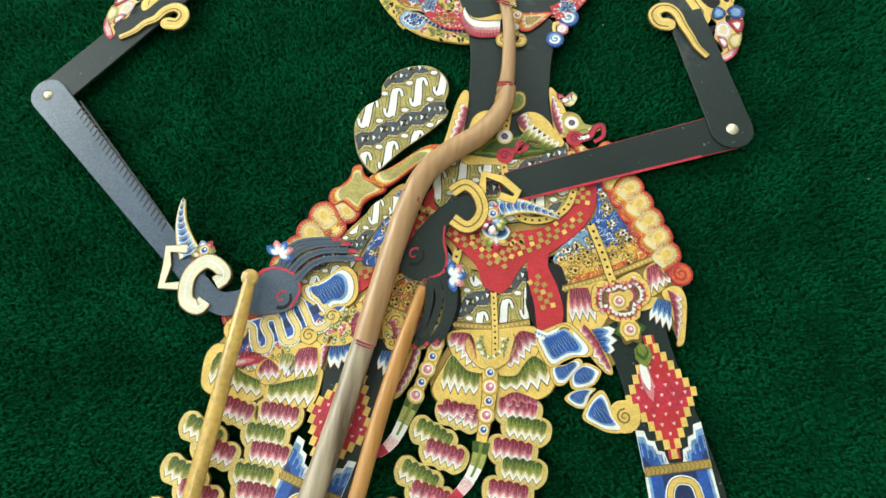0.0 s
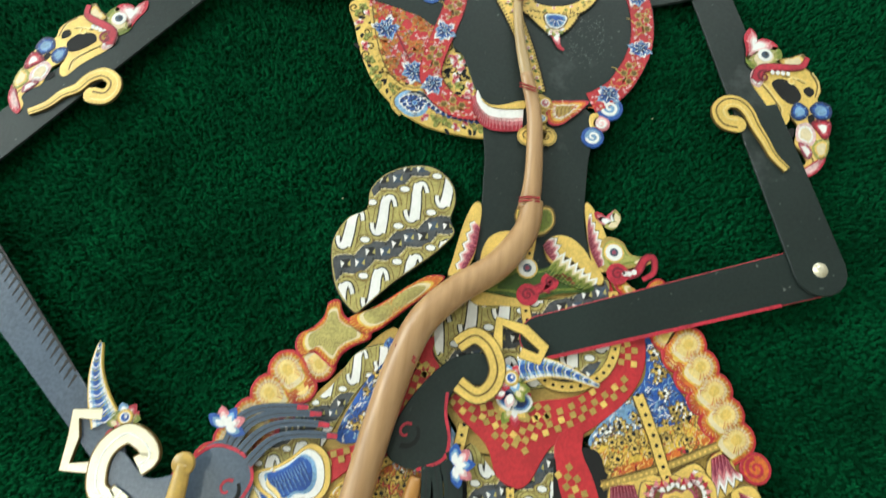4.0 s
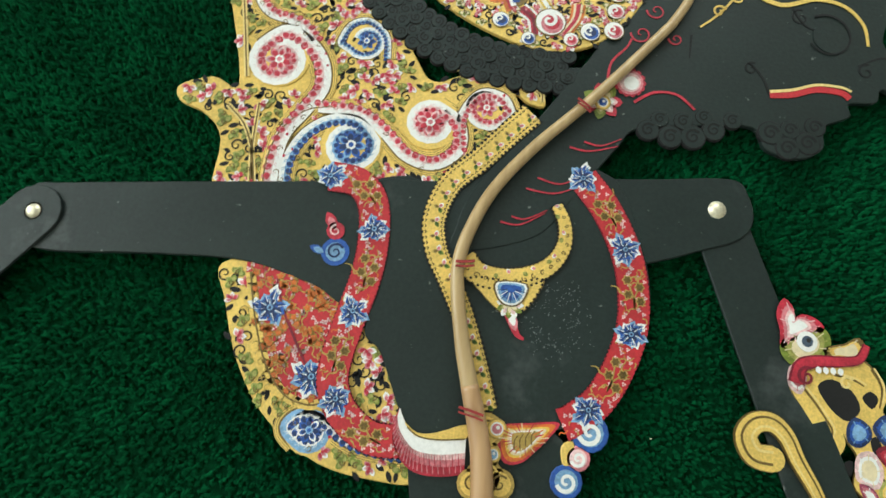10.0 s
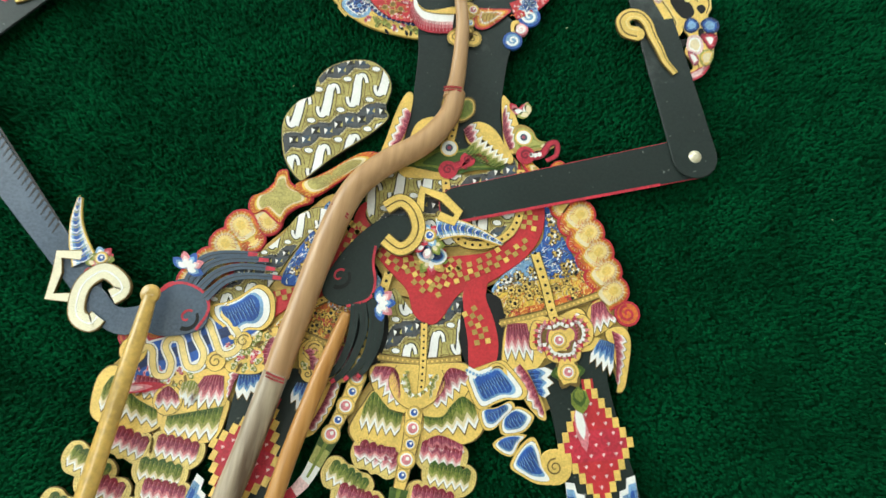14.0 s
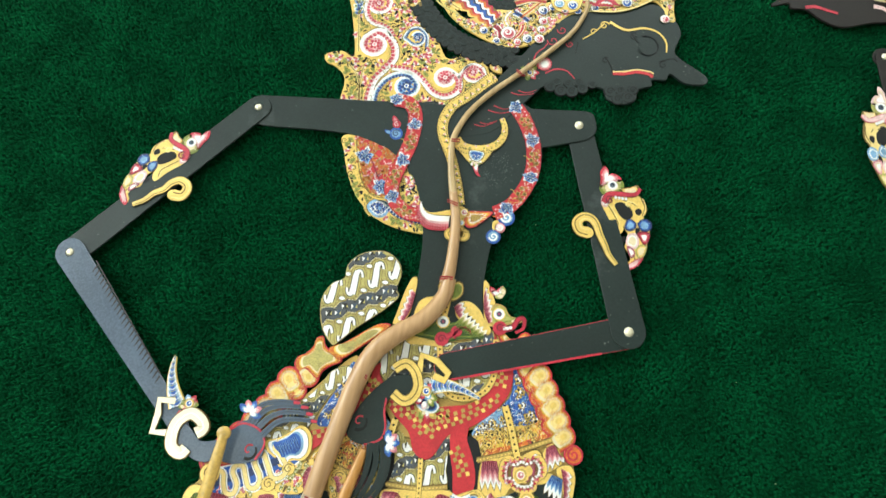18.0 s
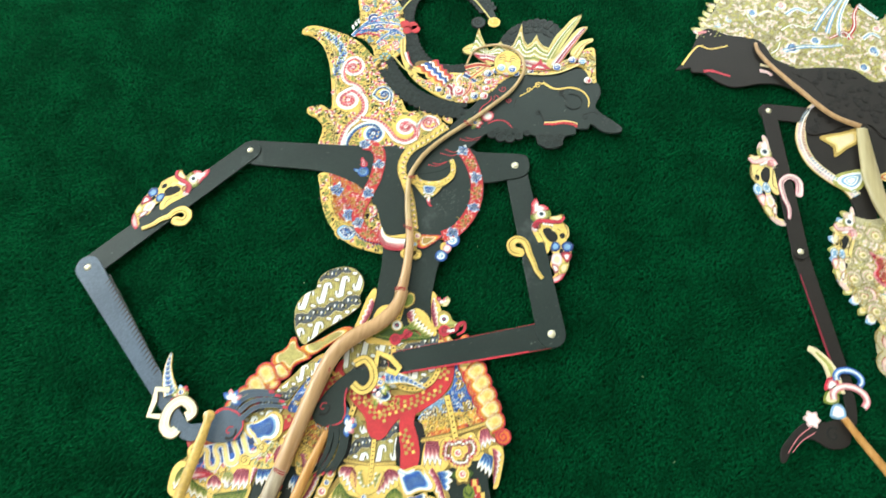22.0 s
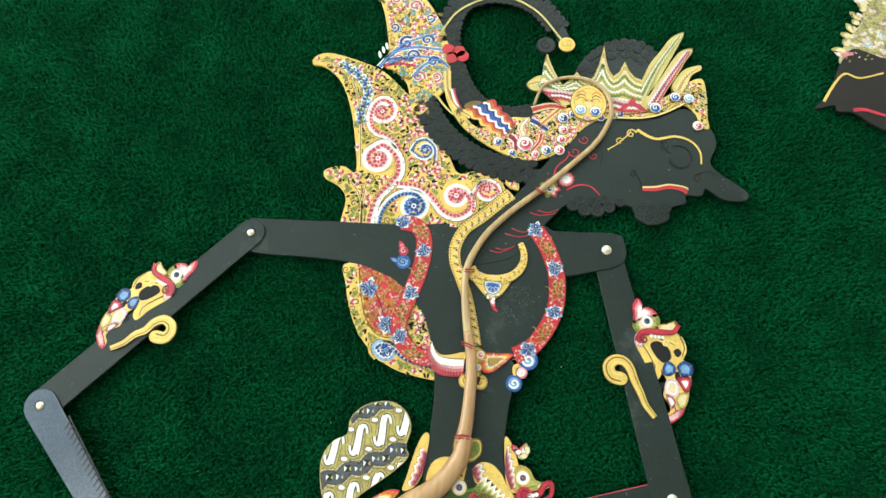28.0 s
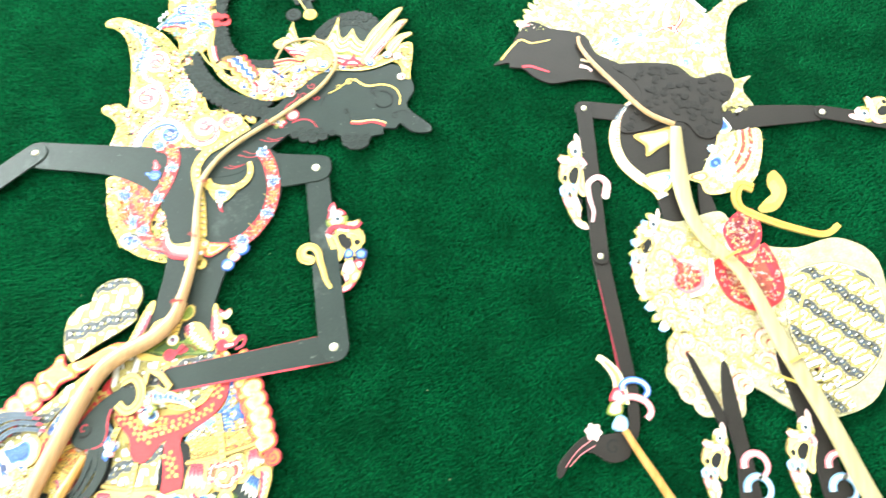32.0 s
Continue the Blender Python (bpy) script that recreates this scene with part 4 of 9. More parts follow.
face = leather("face_panel", puppet, [(-21, 14), (-21.4, 24), (-17.6, 36), (-10.6, 47), (-3, 57.4), (5, 67.6), (12.6, 78.4), (20, 89.6), (28, 102), (38, 124), (63, 141.4), (80.1, 144.7), (101.6, 146), (122.6, 157.1), (138.9, 146.4), (146.6, 132.4), (142.6, 115.6), (149.2, 107.9), (159.7, 101.7), (169.3, 94.6), (166.5, 88.7), (152.5, 87.6), (140.4, 94.3), (137.2, 88.3), (126.7, 86.8), (126.5, 81.2), (116.5, 76.1), (115.2, 66.8), (105.8, 61.8), (93.6, 64.6), (89.1, 73.1), (71.9, 72.6), (45, 68.7), (37.8, 61.2), (28.7, 49), (19.8, 36.9), (7.3, 21.8)], 4.3, "black", "black carved leather profile", 2.2)

for line, name in ((RIB1, "left"), (RIB2, "right")):
    b = Build()
    b.stroke(line, 11.6, 11, 4.45, "crimson", 0.5)
    b.stroke(line, 10.8, 10.3, 4.5, "red", 0.2)
    for p, u in along(spline(line), 1.7):
        for s in (1, -1):
            b.disc(p + Vector((-u.y, u.x)) * 5.3 * s, 0.5, 4.45, "slit_shade", 6, 0.2)
    rnd = random.Random(name)
    for j, (p, u) in enumerate(along(spline(line), 0.62)):
        q = p + Vector((-u.y, u.x)) * rnd.uniform(-4.4, 4.4)
        if j % 3 == 0:
            b.stroke(within(turned([(0, 0), (1.2, 0.7), (2.4, 0.1), (3.2, 0.7)], q, rnd.uniform(0, 360)), [p - u * 9 + Vector((-u.y, u.x)) * 4.8, p + u * 9 + Vector((-u.y, u.x)) * 4.8, p + u * 9 - Vector((-u.y, u.x)) * 4.8, p - u * 9 - Vector((-u.y, u.x)) * 4.8]), 0.55, 0.3, 4.6, ("old_gold", "orange", "old_gold")[j // 3 % 3], 0.12)
            continue
        for k in range(3):
            b.disc(q + Vector((0.45 * math.cos(2.1 * k), 0.45 * math.sin(2.1 * k))), 0.38, 4.6, "pale_pink", 6, 0.12)
    ribbon = part("ribbon", b, torso, "red flowered ribbon")
    for i, (p, u) in enumerate(along(spline(line), 15.5)):
        b = Build()
        if i % 2 == 0:
            flower(b, p, 6.1, 4.65, 8, ang=math.degrees(math.atan2(u.y, u.x)))
        else:
            for k in range(4):
                q = p + u * (k * 2.6 - 4) + Vector((-u.y, u.x)) * (2.2 if k % 2 else -2.0)
                for j in range(6):
                    b.petal(q, 60 * j, 2.0, 1.4, 4.65, ("old_gold", "bronze"))
                b.disc(q, 0.5, 4.95, "bronze", 8)
                b.stroke(turned([(0, 0), (2.4, 1.4), (4.6, 0.8), (6.4, 2.0)], q, 70 * k), 0.7, 0.3, 4.66, "old_gold", 0.12)
                b.stroke([q, p + u * 3, p + u * 6.5], 0.6, 0.35, 4.68, "old_gold", 0.15)
        part("flower", b, ribbon, "" if i % 2 else "blue painted flower")
b = Build()
b.disc([(-64.4, 9.8)][0], 5.2, 4.0, "blue", 14)
b.disc([(-64.4, 9.8)][0], 3.6, 4.1, "sky", 12)
b.curl([(-64.4, 9.8)][0], 3.2, 30, 4.25, "navy", 0.9, 1.4)
b.petal([(-68.3, 9.2)][0], 160, 6, 3, 4.0, ("blue", "sky"))
b.petal([(-65.3, 17.7)][0], 120, 8, 4, 4.0, ("crimson", "pink"))
b.disc([(-65.3, 17.7)][0], 3.4, 4.05, "crimson", 12)
b.curl([(-65.3, 17.7)][0], 2.2, 90, 4.2, "pale_pink", 0.7, 1.2)
part("curl", b, shoulder, "blue and red painted curls")

rnd = random.Random(21)
b = Build()
hub, reach = Vector([(16.6, -8)][0]), 14.0
for k in range(210):
    t, d = rnd.uniform(0, 6.28), reach * rnd.gauss(0.62, 0.2)
    b.disc(hub + Vector((math.cos(t) * d, math.sin(t) * d * 1.15)), rnd.uniform(0.1, 0.32), 4.06, "dust", 5, 0.05)
stuff(part("dust", b, torso, "pale ring of dust on the black leather"))

# gilt collar, crescent and belt front
b = Build()
COLLAR = [(4, 71), (-2.6, 64), (-6.4, 59.6), (-15.1, 49.7), (-25.1, 39.4), (-29.7, 26), (-28.1, 14.3), (-22.9, 4.2), (-17.9, -5.7), (-12.9, -18.2), (-8.7, -30.4), (-5.6, -40.4)]
b.stroke(COLLAR, 10.2, 7.2, 4.6, "bronze", 0.6)
b.stroke(COLLAR, 9.7, 6.6, 4.7, "gold", 0.2)
for i, (p, u) in enumerate(along(spline(COLLAR), 1.9)):
    n, a = Vector((-u.y, u.x)), math.degrees(math.atan2(u.y, u.x))
    for s in (1, -1):
        b.disc(p + n * 4.55 * s * (1 - 0.0026 * i), 0.6, 4.72, "slit_shade", 7, 0.2)
        b.stroke(turned([(-0.5, 0.3 * s), (0, -0.3 * s), (0.6, 0.3 * s)], p + n * 2.9 * s, a), 0.45, 0.3, 4.8, "slit_shade", 0.12, False)
    if i % 3 == 1:
        b.petal(p + n * 0.5, a + 40, 2.4, 1.6, 4.8, ("leaf", "green"))
        b.petal(p + n * 0.5, a + 150, 2.4, 1.7, 4.82, ("white", "pink"))
        b.petal(p + n * 0.5, a + 260, 2.2, 1.4, 4.8, ("old_gold", "bronze"))
part("collar", b, torso, "pierced gilt collar")
b = Build()
CRES = [(14.9, 34.7), (18.1, 27.4), (17.9, 18.8), (13.1, 11.4), (4.7, 6.8), (-4.7, 5.3), (-12.8, 6.8), (-17.7, 11.5)]
b.stroke(CRES, 4.6, 9.4, 4.9, "bronze", 0.6)
b.stroke(CRES, 4.0, 8.8, 5.0, "gold", 0.2)
drop = spline([(-14.7, 4.6), (-7.7, 5), (1.4, 4.4), (10.8, 6.3), (8.9, 0.1), (5.1, -5), (0, -8), (-5.3, -5.1), (-10.5, -0.3)], True, 4)
b.slab(scaled(drop, 1.05), 4.92, "bronze", 0.3)
b.slab(drop, 4.97, "gold", 0.3)
run = along(spline(CRES), 1.7)
for i, (p, u) in enumerate(run):
    n, w = Vector((-u.y, u.x)), 2.2 + 2.3 * i / len(run)
    for s in (1, -1):
        b.disc(p + n * w * s, 0.55, 5.0, "slit_shade", 7, 0.25)
    if i % 2:
        b.curl(p + n * 0.25 * w, 0.3 * w, 90 + 20 * i, 5.15, "bronze", 0.4, 1.0)
    if i % 3 == 0:
        b.petal(p - n * 0.45 * w, 50 * i, 2.0, 1.5, 5.15, ("leaf", "olive") if i % 2 else ("white", "pink"))
for i, (p, u) in enumerate(along(drop[: len(drop) * 3 // 4], 2.0)):
    b.disc(p, 0.5, 5.05, "slit_shade", 6, 0.2)
b.stroke([(-0, -7.2), (1.3, -10.7), (3, -14.2), (5.4, -15.6)], 4.0, 0.8, 5.0, "crimson", 0.3)
b.petal([(-0, -6.4)][0], -70, 7, 3.4, 5.1, ("pink", "white"))
for k in range(7):
    b.petal([(-0.1, -4)][0], 170 + 32 * k, 5, 2.6, 5.1 + 0.02 * k, ("leaf", "olive", "cream") if k % 2 else ("white", "pale_pink"))
for i, (c, k) in enumerate((("bronze", 1.12), ("white", 1.0), ("sky", 0.86), ("blue", 0.66))):
    b.slab(spline(turned([(-5 * k, 3.0 * k), (-4.8 * k, -1.5 * k), (-2.6 * k, -4.2 * k), (0, -4.9 * k), (2.6 * k, -4.2 * k), (4.8 * k, -1.5 * k), (5 * k, 3.0 * k)], [(-0.1, 0.8)][0]), True, 3), 5.3 + 0.1 * i, c)
for k in range(13):
    t = radians(190 + 160 * k / 12)
    p = Vector([(-0.1, 1.7)][0])
    e = Vector((math.cos(t), math.sin(t)))
    b.stroke([p + e * 1.5, p + e * 5.2], 0.3, 0.2, 5.72, ("navy", "sky", "white")[k % 3], 0.1, False)
part("pendant", b, torso, "gilt crescent necklace with a blue jewel")
b = Build()
TUSK = [(-35.1, -42.3), (-32.9, -46.6), (-29.1, -50.4), (-22.1, -51.4), (-12, -50.2)]
DEPTHS = (("crimson", [(-11.7, -61.6), (-19.2, -63), (-27.2, -62.7), (-32.9, -59.4), (-36.4, -53.1), (-36.8, -46.4)]), ("pink", [(-11.8, -58.7), (-19.7, -60), (-27.7, -59.3), (-32.6, -56.3), (-35.8, -51.1), (-36.1, -46.4)]), ("pale_pink", [(-11.8, -56.7), (-20.2, -57.9), (-27.8, -57.2), (-32.1, -54.4), (-35.3, -49.9), (-35.8, -45.9)]), ("white", [(-11.9, -54.9), (-20.3, -56.2), (-27.9, -55.7), (-31.7, -53.1), (-34.7, -48.9), (-35.6, -45.2)]))
for k, (c, low) in enumerate(DEPTHS):
    b.slab(spline(TUSK, False, 5) + spline(low, False, 5), 4.5 + 0.08 * k, c, 0.4)
hatch = Build()
rows = [spline(DEPTHS[i][1], False, 9) for i in (0, 3)]
for k in range(2, len(rows[0]) - 1):
    p, q = rows[0][k], rows[1][k]
    hatch.stroke([p + (q - p) * 0.12, q], 0.42, 0.14, 4.84, "crimson" if k % 2 else "pink", 0.1, False)
b.slab(spline([(-33.2, -46.6), (-28.5, -49.8), (-22.2, -49.3), (-12.2, -45.8), (-12, -50.4), (-22.1, -51.5), (-29.1, -50.9)], True, 3), 4.9, "gold", 0.3)
b.stroke([(-32, -48.4), (-27.8, -51), (-21.3, -51.5), (-12.4, -50.5)], 0.5, 0.5, 4.96, "bronze", 0.1)
tusk = part("belt_tusk", b, torso, "white and crimson tusk of the belt")
stuff(part("hatching", hatch, tusk, "fine red hatching"))
b = Build()
FLAME = spline([(-1.2, -45.7), (3, -44.1), (9.1, -43.4), (18.9, -42.4), (16.6, -46.7), (11.8, -52), (6.7, -56.4), (1.6, -57), (-1, -52.9)], True, 4)
for i, (c, k) in enumerate((("crimson", 1), ("orange", 0.88), ("yellow", 0.72), ("cream", 0.62), ("white", 0.54), ("old_gold", 0.46))):
    b.slab(scaled(FLAME, k), 4.6 + 0.1 * i, c)
for k in range(26):
    t = 6.2832 * k / 26
    p = centre(FLAME)
    e = Vector((math.cos(t) * 9, math.sin(t) * 6))
    b.stroke([p + e * 0.45, p + e * (0.95 if k % 2 else 0.8)], 0.25, 0.4, 5.22, ("orange", "cream", "crimson")[k % 3], 0.08, False, 5, FLAME)
for k in range(4):
    b.stroke(turned([(-4 + 2 * k, -2.2), (-3.2 + 2 * k, 0.4), (-1.6 + 2 * k, 1.8)], centre(FLAME), 20), 0.5, 0.3, 5.26, "bronze", 0.1)
part("belt_flame", b, torso, "orange flame of the belt")
for at, r in zip([(-5.6, -47.1), (-4.9, -54.6), (-4.9, -62.1), (-9, -64.3), (0.1, -63.6)], (6.0, 4.8, 6.5, 5.0, 5.0)):
    b = Build()
    b.disc(at, r, 4.75, "old_gold", 14)
    b.disc(at, r * 0.78, 4.85, "gold", 12)
    b.curl(at, r * 0.6, 40, 4.95, "bronze", 0.7, 1.1)
    part("buckle_disc", b, torso, "gilt buckle disc")
for at, r, c in (([(-1.9, -46.2)][0], 3.4, "pink"), ([(-2.7, -54.5)][0], 2.8, "sky")):
    b = Build()
    jewel(b, at, r, 5.05, c)
    part("buckle_jewel", b, torso)
for at, r in zip([(29.5, -44.8), (25.8, -53.4), (22.1, -61)], (6.5, 4.2, 5.5)):
    b = Build()
    c = ("pink", "pale_pink", "white") if r < 5 else ("blue", "sky", "white")
    b.disc(at, r, 4.3, c[0], 14, 1.5)
    b.disc(at, r * 0.72, 4.4, c[1], 12)
    b.curl(at, r * 0.62, 200, 4.55, c[2], r * 0.25, 1.3)
    part("curl", b, torso)
leather("gilt_spot", torso, [(20.1, -50.1), (23.9, -48.1), (24.8, -54.3), (21.1, -56.2)], 4.3, "gold")

# ---- face and hair ----
for line, w0, w1 in (([(3.2, 40.3), (13.8, 39.3), (23.2, 43.1)], 0.8, 0.3), ([(7.3, 45), (15.8, 43.2), (24.3, 47.3)], 0.8, 0.3), ([(18.8, 58.5), (26.3, 57.5), (37.1, 60.5)], 0.8, 0.3), ([(24.2, 61.2), (30.7, 60.1), (38.3, 63.6)], 0.8, 0.3), ([(-5.6, 26.6), (1.6, 26.1), (10.8, 31.4)], 0.8, 0.3), ([(-1.6, 29), (3.6, 28.4), (11.4, 32.5)], 0.8, 0.3), ([(42.9, 79.6), (50.7, 84.5), (59.7, 84.3), (66.5, 78.5)], 1.2, 0.9), ([(32.5, 88.9), (34.1, 96.6), (39.8, 103.4), (41.7, 107.5)], 1.0, 0.8)):
    b = Build()
    b.stroke(line, w0, w1, 4.6, "crimson", 0.2)
    part("painted_line", b, face, "fine red painted line")
for at, r in zip([(45.7, 110.3), (59.4, 109.1), (51.7, 121.4)], (4.5, 3.0, 4)):
    b = Build()
    b.curl(at, r, 180, 4.6, "crimson", 0.7, 1.2)
    part("painted_line", b, face, "fine red painted line")
b = Build()
b.stroke([(95.7, 87.6), (104.7, 88.6), (114.1, 91.7), (123.5, 91.2), (126.9, 88.9)], 2.4, 2.6, 4.6, "red", 0.3)
b.stroke([(95.8, 89.1), (104.9, 90.7), (114.3, 93.7), (123.8, 93.5), (127.7, 92)], 1.3, 1.0, 4.7, "pale_gold", 0.3)
part("mouth_line", b, face, "red and gilt painted line")
b = Build()
b.stroke([(89.2, 134.7), (102.3, 128.9), (116.9, 132.8), (128.3, 130.4), (135.1, 122.4), (136.1, 112.8)], 2.2, 1.0, 4.7, "gold", 0.3)
b.curl([(85.2, 130.6)][0], 4.0, 20, 4.7, "gold", 1.1, 1.2)
b.curl([(77.1, 123.4)][0], 3.0, 20, 4.7, "gold", 0.9, 1.2)
b.stroke([(69.1, 115.4), (77.1, 122.4), (85.1, 132.6)], 0.8, 1.0, 4.7, "gold", 0.3)
part("brow", b, face, "gilt painted brow")
b = Build()
b.curl([(120.3, 116.4)][0], 9.5, 120, 4.75, "slit_shade", 0.9, 0.75, -1, 0.85)
b.disc([(121.5, 115.6)][0], 7.2, 4.65, "black", 18, 0.4)
part("carved_ring", b, face, "dark carved ring")
for line in ([(95.7, 87.6), (93.9, 93.8), (90.2, 99.5), (87.6, 101.1)], [(107, 127.6), (112.1, 119.8), (120.1, 117.6)], [(145.4, 105.9), (141.1, 108.2), (131.3, 103.7)], [(65.7, 111.6), (64.8, 101.1)]):
    b = Build()
    b.stroke(line, 1.0, 0.4, 4.5, "slit_shade", 0.2)
    part("carved_line", b, face)
for at, r in zip([(89.2, 98.6), (134.5, 101.3), (110.1, 123.7), (112.4, 75), (101.9, 68.3)], (3.0, 3.5, 4, 3, 3)):
    b = Build()
    b.curl(at, r, 20 * r, 4.5, "slit_shade", 0.8, 1.2)
    part("carved_line", b, face)


def beard_curl(parent, at, r, z, ang=0.0, mat="black"):
    """A round lock of hair with a cut rim and a carved spiral."""
    b = Build()
    b.disc(at, r, z - 0.12, "slit_shade", 14, 1.5)
    b.disc(at, r * 0.86, z, mat, 14, 0.4)
    b.curl(at, r * 0.6, ang, z + 0.12, "slit_shade", r * 0.2, 1.4)
    part("hair_curl", b, parent)


def locks(parent, line, width, rows, r, z, seed=0):
    """Rows of round locks along a strand, the outer ones standing out past its edge."""
    for row in range(rows):
        off = width * (row / (rows - 1) - 0.5)
        for k, (p, u) in enumerate(along(spline(line), r * 1.72)):
            n = Vector((-u.y, u.x))
            beard_curl(parent, p + n * off + u * (r * 0.86 if row % 2 else 0), r, z + 0.3 * ((k + row) % 2) + 0.1 * row, 47 * k + 90 * row + seed)


hair = leather("hair_panel", puppet, [(-79.5, 142.2), (-66.2, 140.2), (-48.7, 116.2), (-24.3, 100.7), (2.8, 93), (24.1, 93.5), (40.7, 98.2), (41.3, 91), (20.7, 85.7), (-0.6, 85.2), (-27.3, 91.3), (-51.5, 105.5), (-65.8, 124.3)], 3.9, "black", "black scalloped hair strand")
locks(hair, [(-72.2, 139), (-56, 116), (-34, 99.5), (-9, 91.4), (18, 90.4)], 13.5, 4, 3.4, 4.1)
for at, r in zip([(48.5, 68.5), (57, 66.4), (65.6, 67), (73.6, 70.6), (81, 75.4), (53, 73.6), (62, 73.4), (70, 76)], (4.6, 5.0, 5.2, 4.6, 3.8, 3.8, 4.0, 3.6)):
    beard_curl(face, at, r, 4.6, 40)
for at, r in zip([(95.4, 71.6), (101.6, 65.8), (109.4, 68.6), (112.6, 75.6), (103, 73.6)], (5.2, 5.0, 5.2, 4.4, 4.2)):
    beard_curl(face, at, r, 4.6, 10)
b = Build()
RING = [(31.5, 200.9), (23, 217.1), (7.2, 234.2), (-12.8, 242.7), (-35.5, 242.4), (-56.8, 228.8), (-61.9, 199.6), (-53.8, 172), (-41.1, 148.9), (-23.7, 135.1), (-4.2, 132.5), (15.2, 137.7)]
b.stroke(RING, 9, 14, 3.8, "black", 1.8)
ring = part("hair_ring", b, puppet, "black curled hair arch")
locks(ring, RING[1:], 13.5, 4, 3.3, 4.0, 20)
beard_curl(ring, [(15.5, 199.4)][0], 7.6, 4.6, 90)
HUMP = [(42.4, 152.8), (42.8, 174.4), (51.2, 193.8), (67.5, 207.7), (85.4, 209.9), (99.4, 199.9), (104.7, 175.9), (75.4, 150.9)]
hump = leather("hair_panel", puppet, HUMP, 3.8, "black", "black scalloped hair")
for k, (p, u) in enumerate(along(spline(HUMP[:7]), 6.6)):
    beard_curl(hump, p, 3.9, 3.95 + 0.4 * (k % 2), 45 * k)
locks(hump, [(46, 178), (54, 191.5), (67, 200), (83, 201.4), (94, 194)], 6.5, 2, 3.4, 4.0, 60)
b = Build()
b.stroke([(-68.7, 197.6), (-58, 220.8), (-38.5, 235.9), (-17.3, 239.7), (5.4, 229.2), (23.8, 209.1), (30.5, 200.8)], 1.5, 1.3, 5.1, "cream_leaf", 0.7)
b.stroke([(-67, 158), (-64.5, 149), (-60, 141), (-50, 131), (-41, 126.6), (-34, 124)], 1.6, 1.2, 5.1, "cream_leaf", 0.7)
part("hoop", b, ring, "thin pale gilt hoop")
b = Build()
b.disc([(31.4, 202)][0], 6.4, 4.8, "gold", 16, 1.2)
b.disc([(31.4, 202)][0], 4.6, 4.95, "yellow", 14)
part("knob", b, ring, "yellow gilt knob")

# gilt crown
BAND = [(-54.9, 155.2), (-49.2, 142.4), (-39.7, 130.4), (-27.1, 120.6), (-14.5, 125.9), (-4.2, 132.5), (8.9, 134.2), (19.2, 140.8), (36.4, 145.7), (62.1, 154.4), (88.1, 156.7), (107.3, 164.5), (122.1, 178.2), (135, 184.1), (138.7, 167.1), (139.7, 151.6), (141.1, 143.1), (135.6, 143.4), (128.6, 156.9), (118.2, 159.7), (105.7, 150.7), (80.2, 143.2), (63.1, 139.9), (50.8, 131), (39.3, 114.3), (25.4, 102.5), (6.4, 98.9), (-13.9, 105.1), (-33, 115.7), (-45, 127.1), (-55.4, 144.3)]
crown = leather("crown_panel", puppet, BAND, 4.6, "gold", "gilt crown band", 1.8)
b = Build()
filigree(b, BAND, 4.6, 4.4, 22, (), ("crimson", "pink", "leaf", "cream"))
stuff(part("tendril_work", b, crown))


def notched(line, pitch=1.3, depth=0.55):
    """A line broken into small teeth."""
    return [p + Vector((-u.y, u.x)) * (depth if k % 2 else -depth) for k, (p, u) in enumerate(along(line, pitch))]


def crown_leaf(outline, rib, cols, z=5.1, label="gilt crown leaf with zigzag painting"):
    """A gilt leaf: a dark edge, a pale border and toothed stripes that run along its rib."""
    shape = spline(outline, True, 4)
    b = Build()
    b.slab(shape, z, "bronze", 1.6)
    b.slab(scaled(shape, 0.95), z + 0.05, "cream_leaf", 0.2)
    line, zone = spline(rib, False, 8), scaled(shape, 0.88)
    for j, (off, w, tone) in enumerate(zip((-3.4, -1.9, -0.2, 1.7, 3.2), (1.4, 1.1, 2.4, 1.1, 1.9), cols)):
        way = [p + Vector((-(line[min(i + 1, len(line) - 1)] - line[max(i - 1, 0)]).y, (line[min(i + 1, len(line) - 1)] - line[max(i - 1, 0)]).x)).normalized() * off * -(1 - 0.55 * i / len(line)) for i, p in enumerate(line)]
        b.stroke(notched(way), w, w * 0.5, z + 0.12 + 0.04 * j, tone, 0.12, False, 5, zone)
    part("crown_leaf", b, crown, label)


GREENS, REDS, PALES = ("old_gold", "white", "leaf", "cream", "olive"), ("pale_pink", "white", "mauve", "pale_pink", "crimson"), ("gold", "cream", "old_gold", "cream", "gold")
for outline, rib, cols in (
    ([(4.6, 163), (9, 168.4), (14, 171.4), (19, 170), (20.5, 163), (17, 158), (10, 157), (6, 159.6)], [(19, 162), (13, 165), (6, 162)], PALES), ([(84, 162), (90, 177), (95, 192), (102, 204), (110, 218), (119, 224.6), (119.6, 221), (116, 211), (110, 196), (102, 177), (94, 160)], [(90, 160), (101, 190), (117, 221)], GREENS),
    ([(92, 160), (102, 177), (111, 196), (118, 207), (126, 210.6), (126.8, 207), (122, 198), (117, 186), (109, 170), (101, 153), (94, 152.4)], [(98, 155), (110, 181), (124, 208)], REDS), ([(112, 174), (119, 188), (125, 193), (133, 196), (133.8, 192), (127, 186), (123.5, 176), (118, 167)], [(118, 172), (123, 184), (132, 193)], PALES),
):
    crown_leaf(outline, rib, cols)
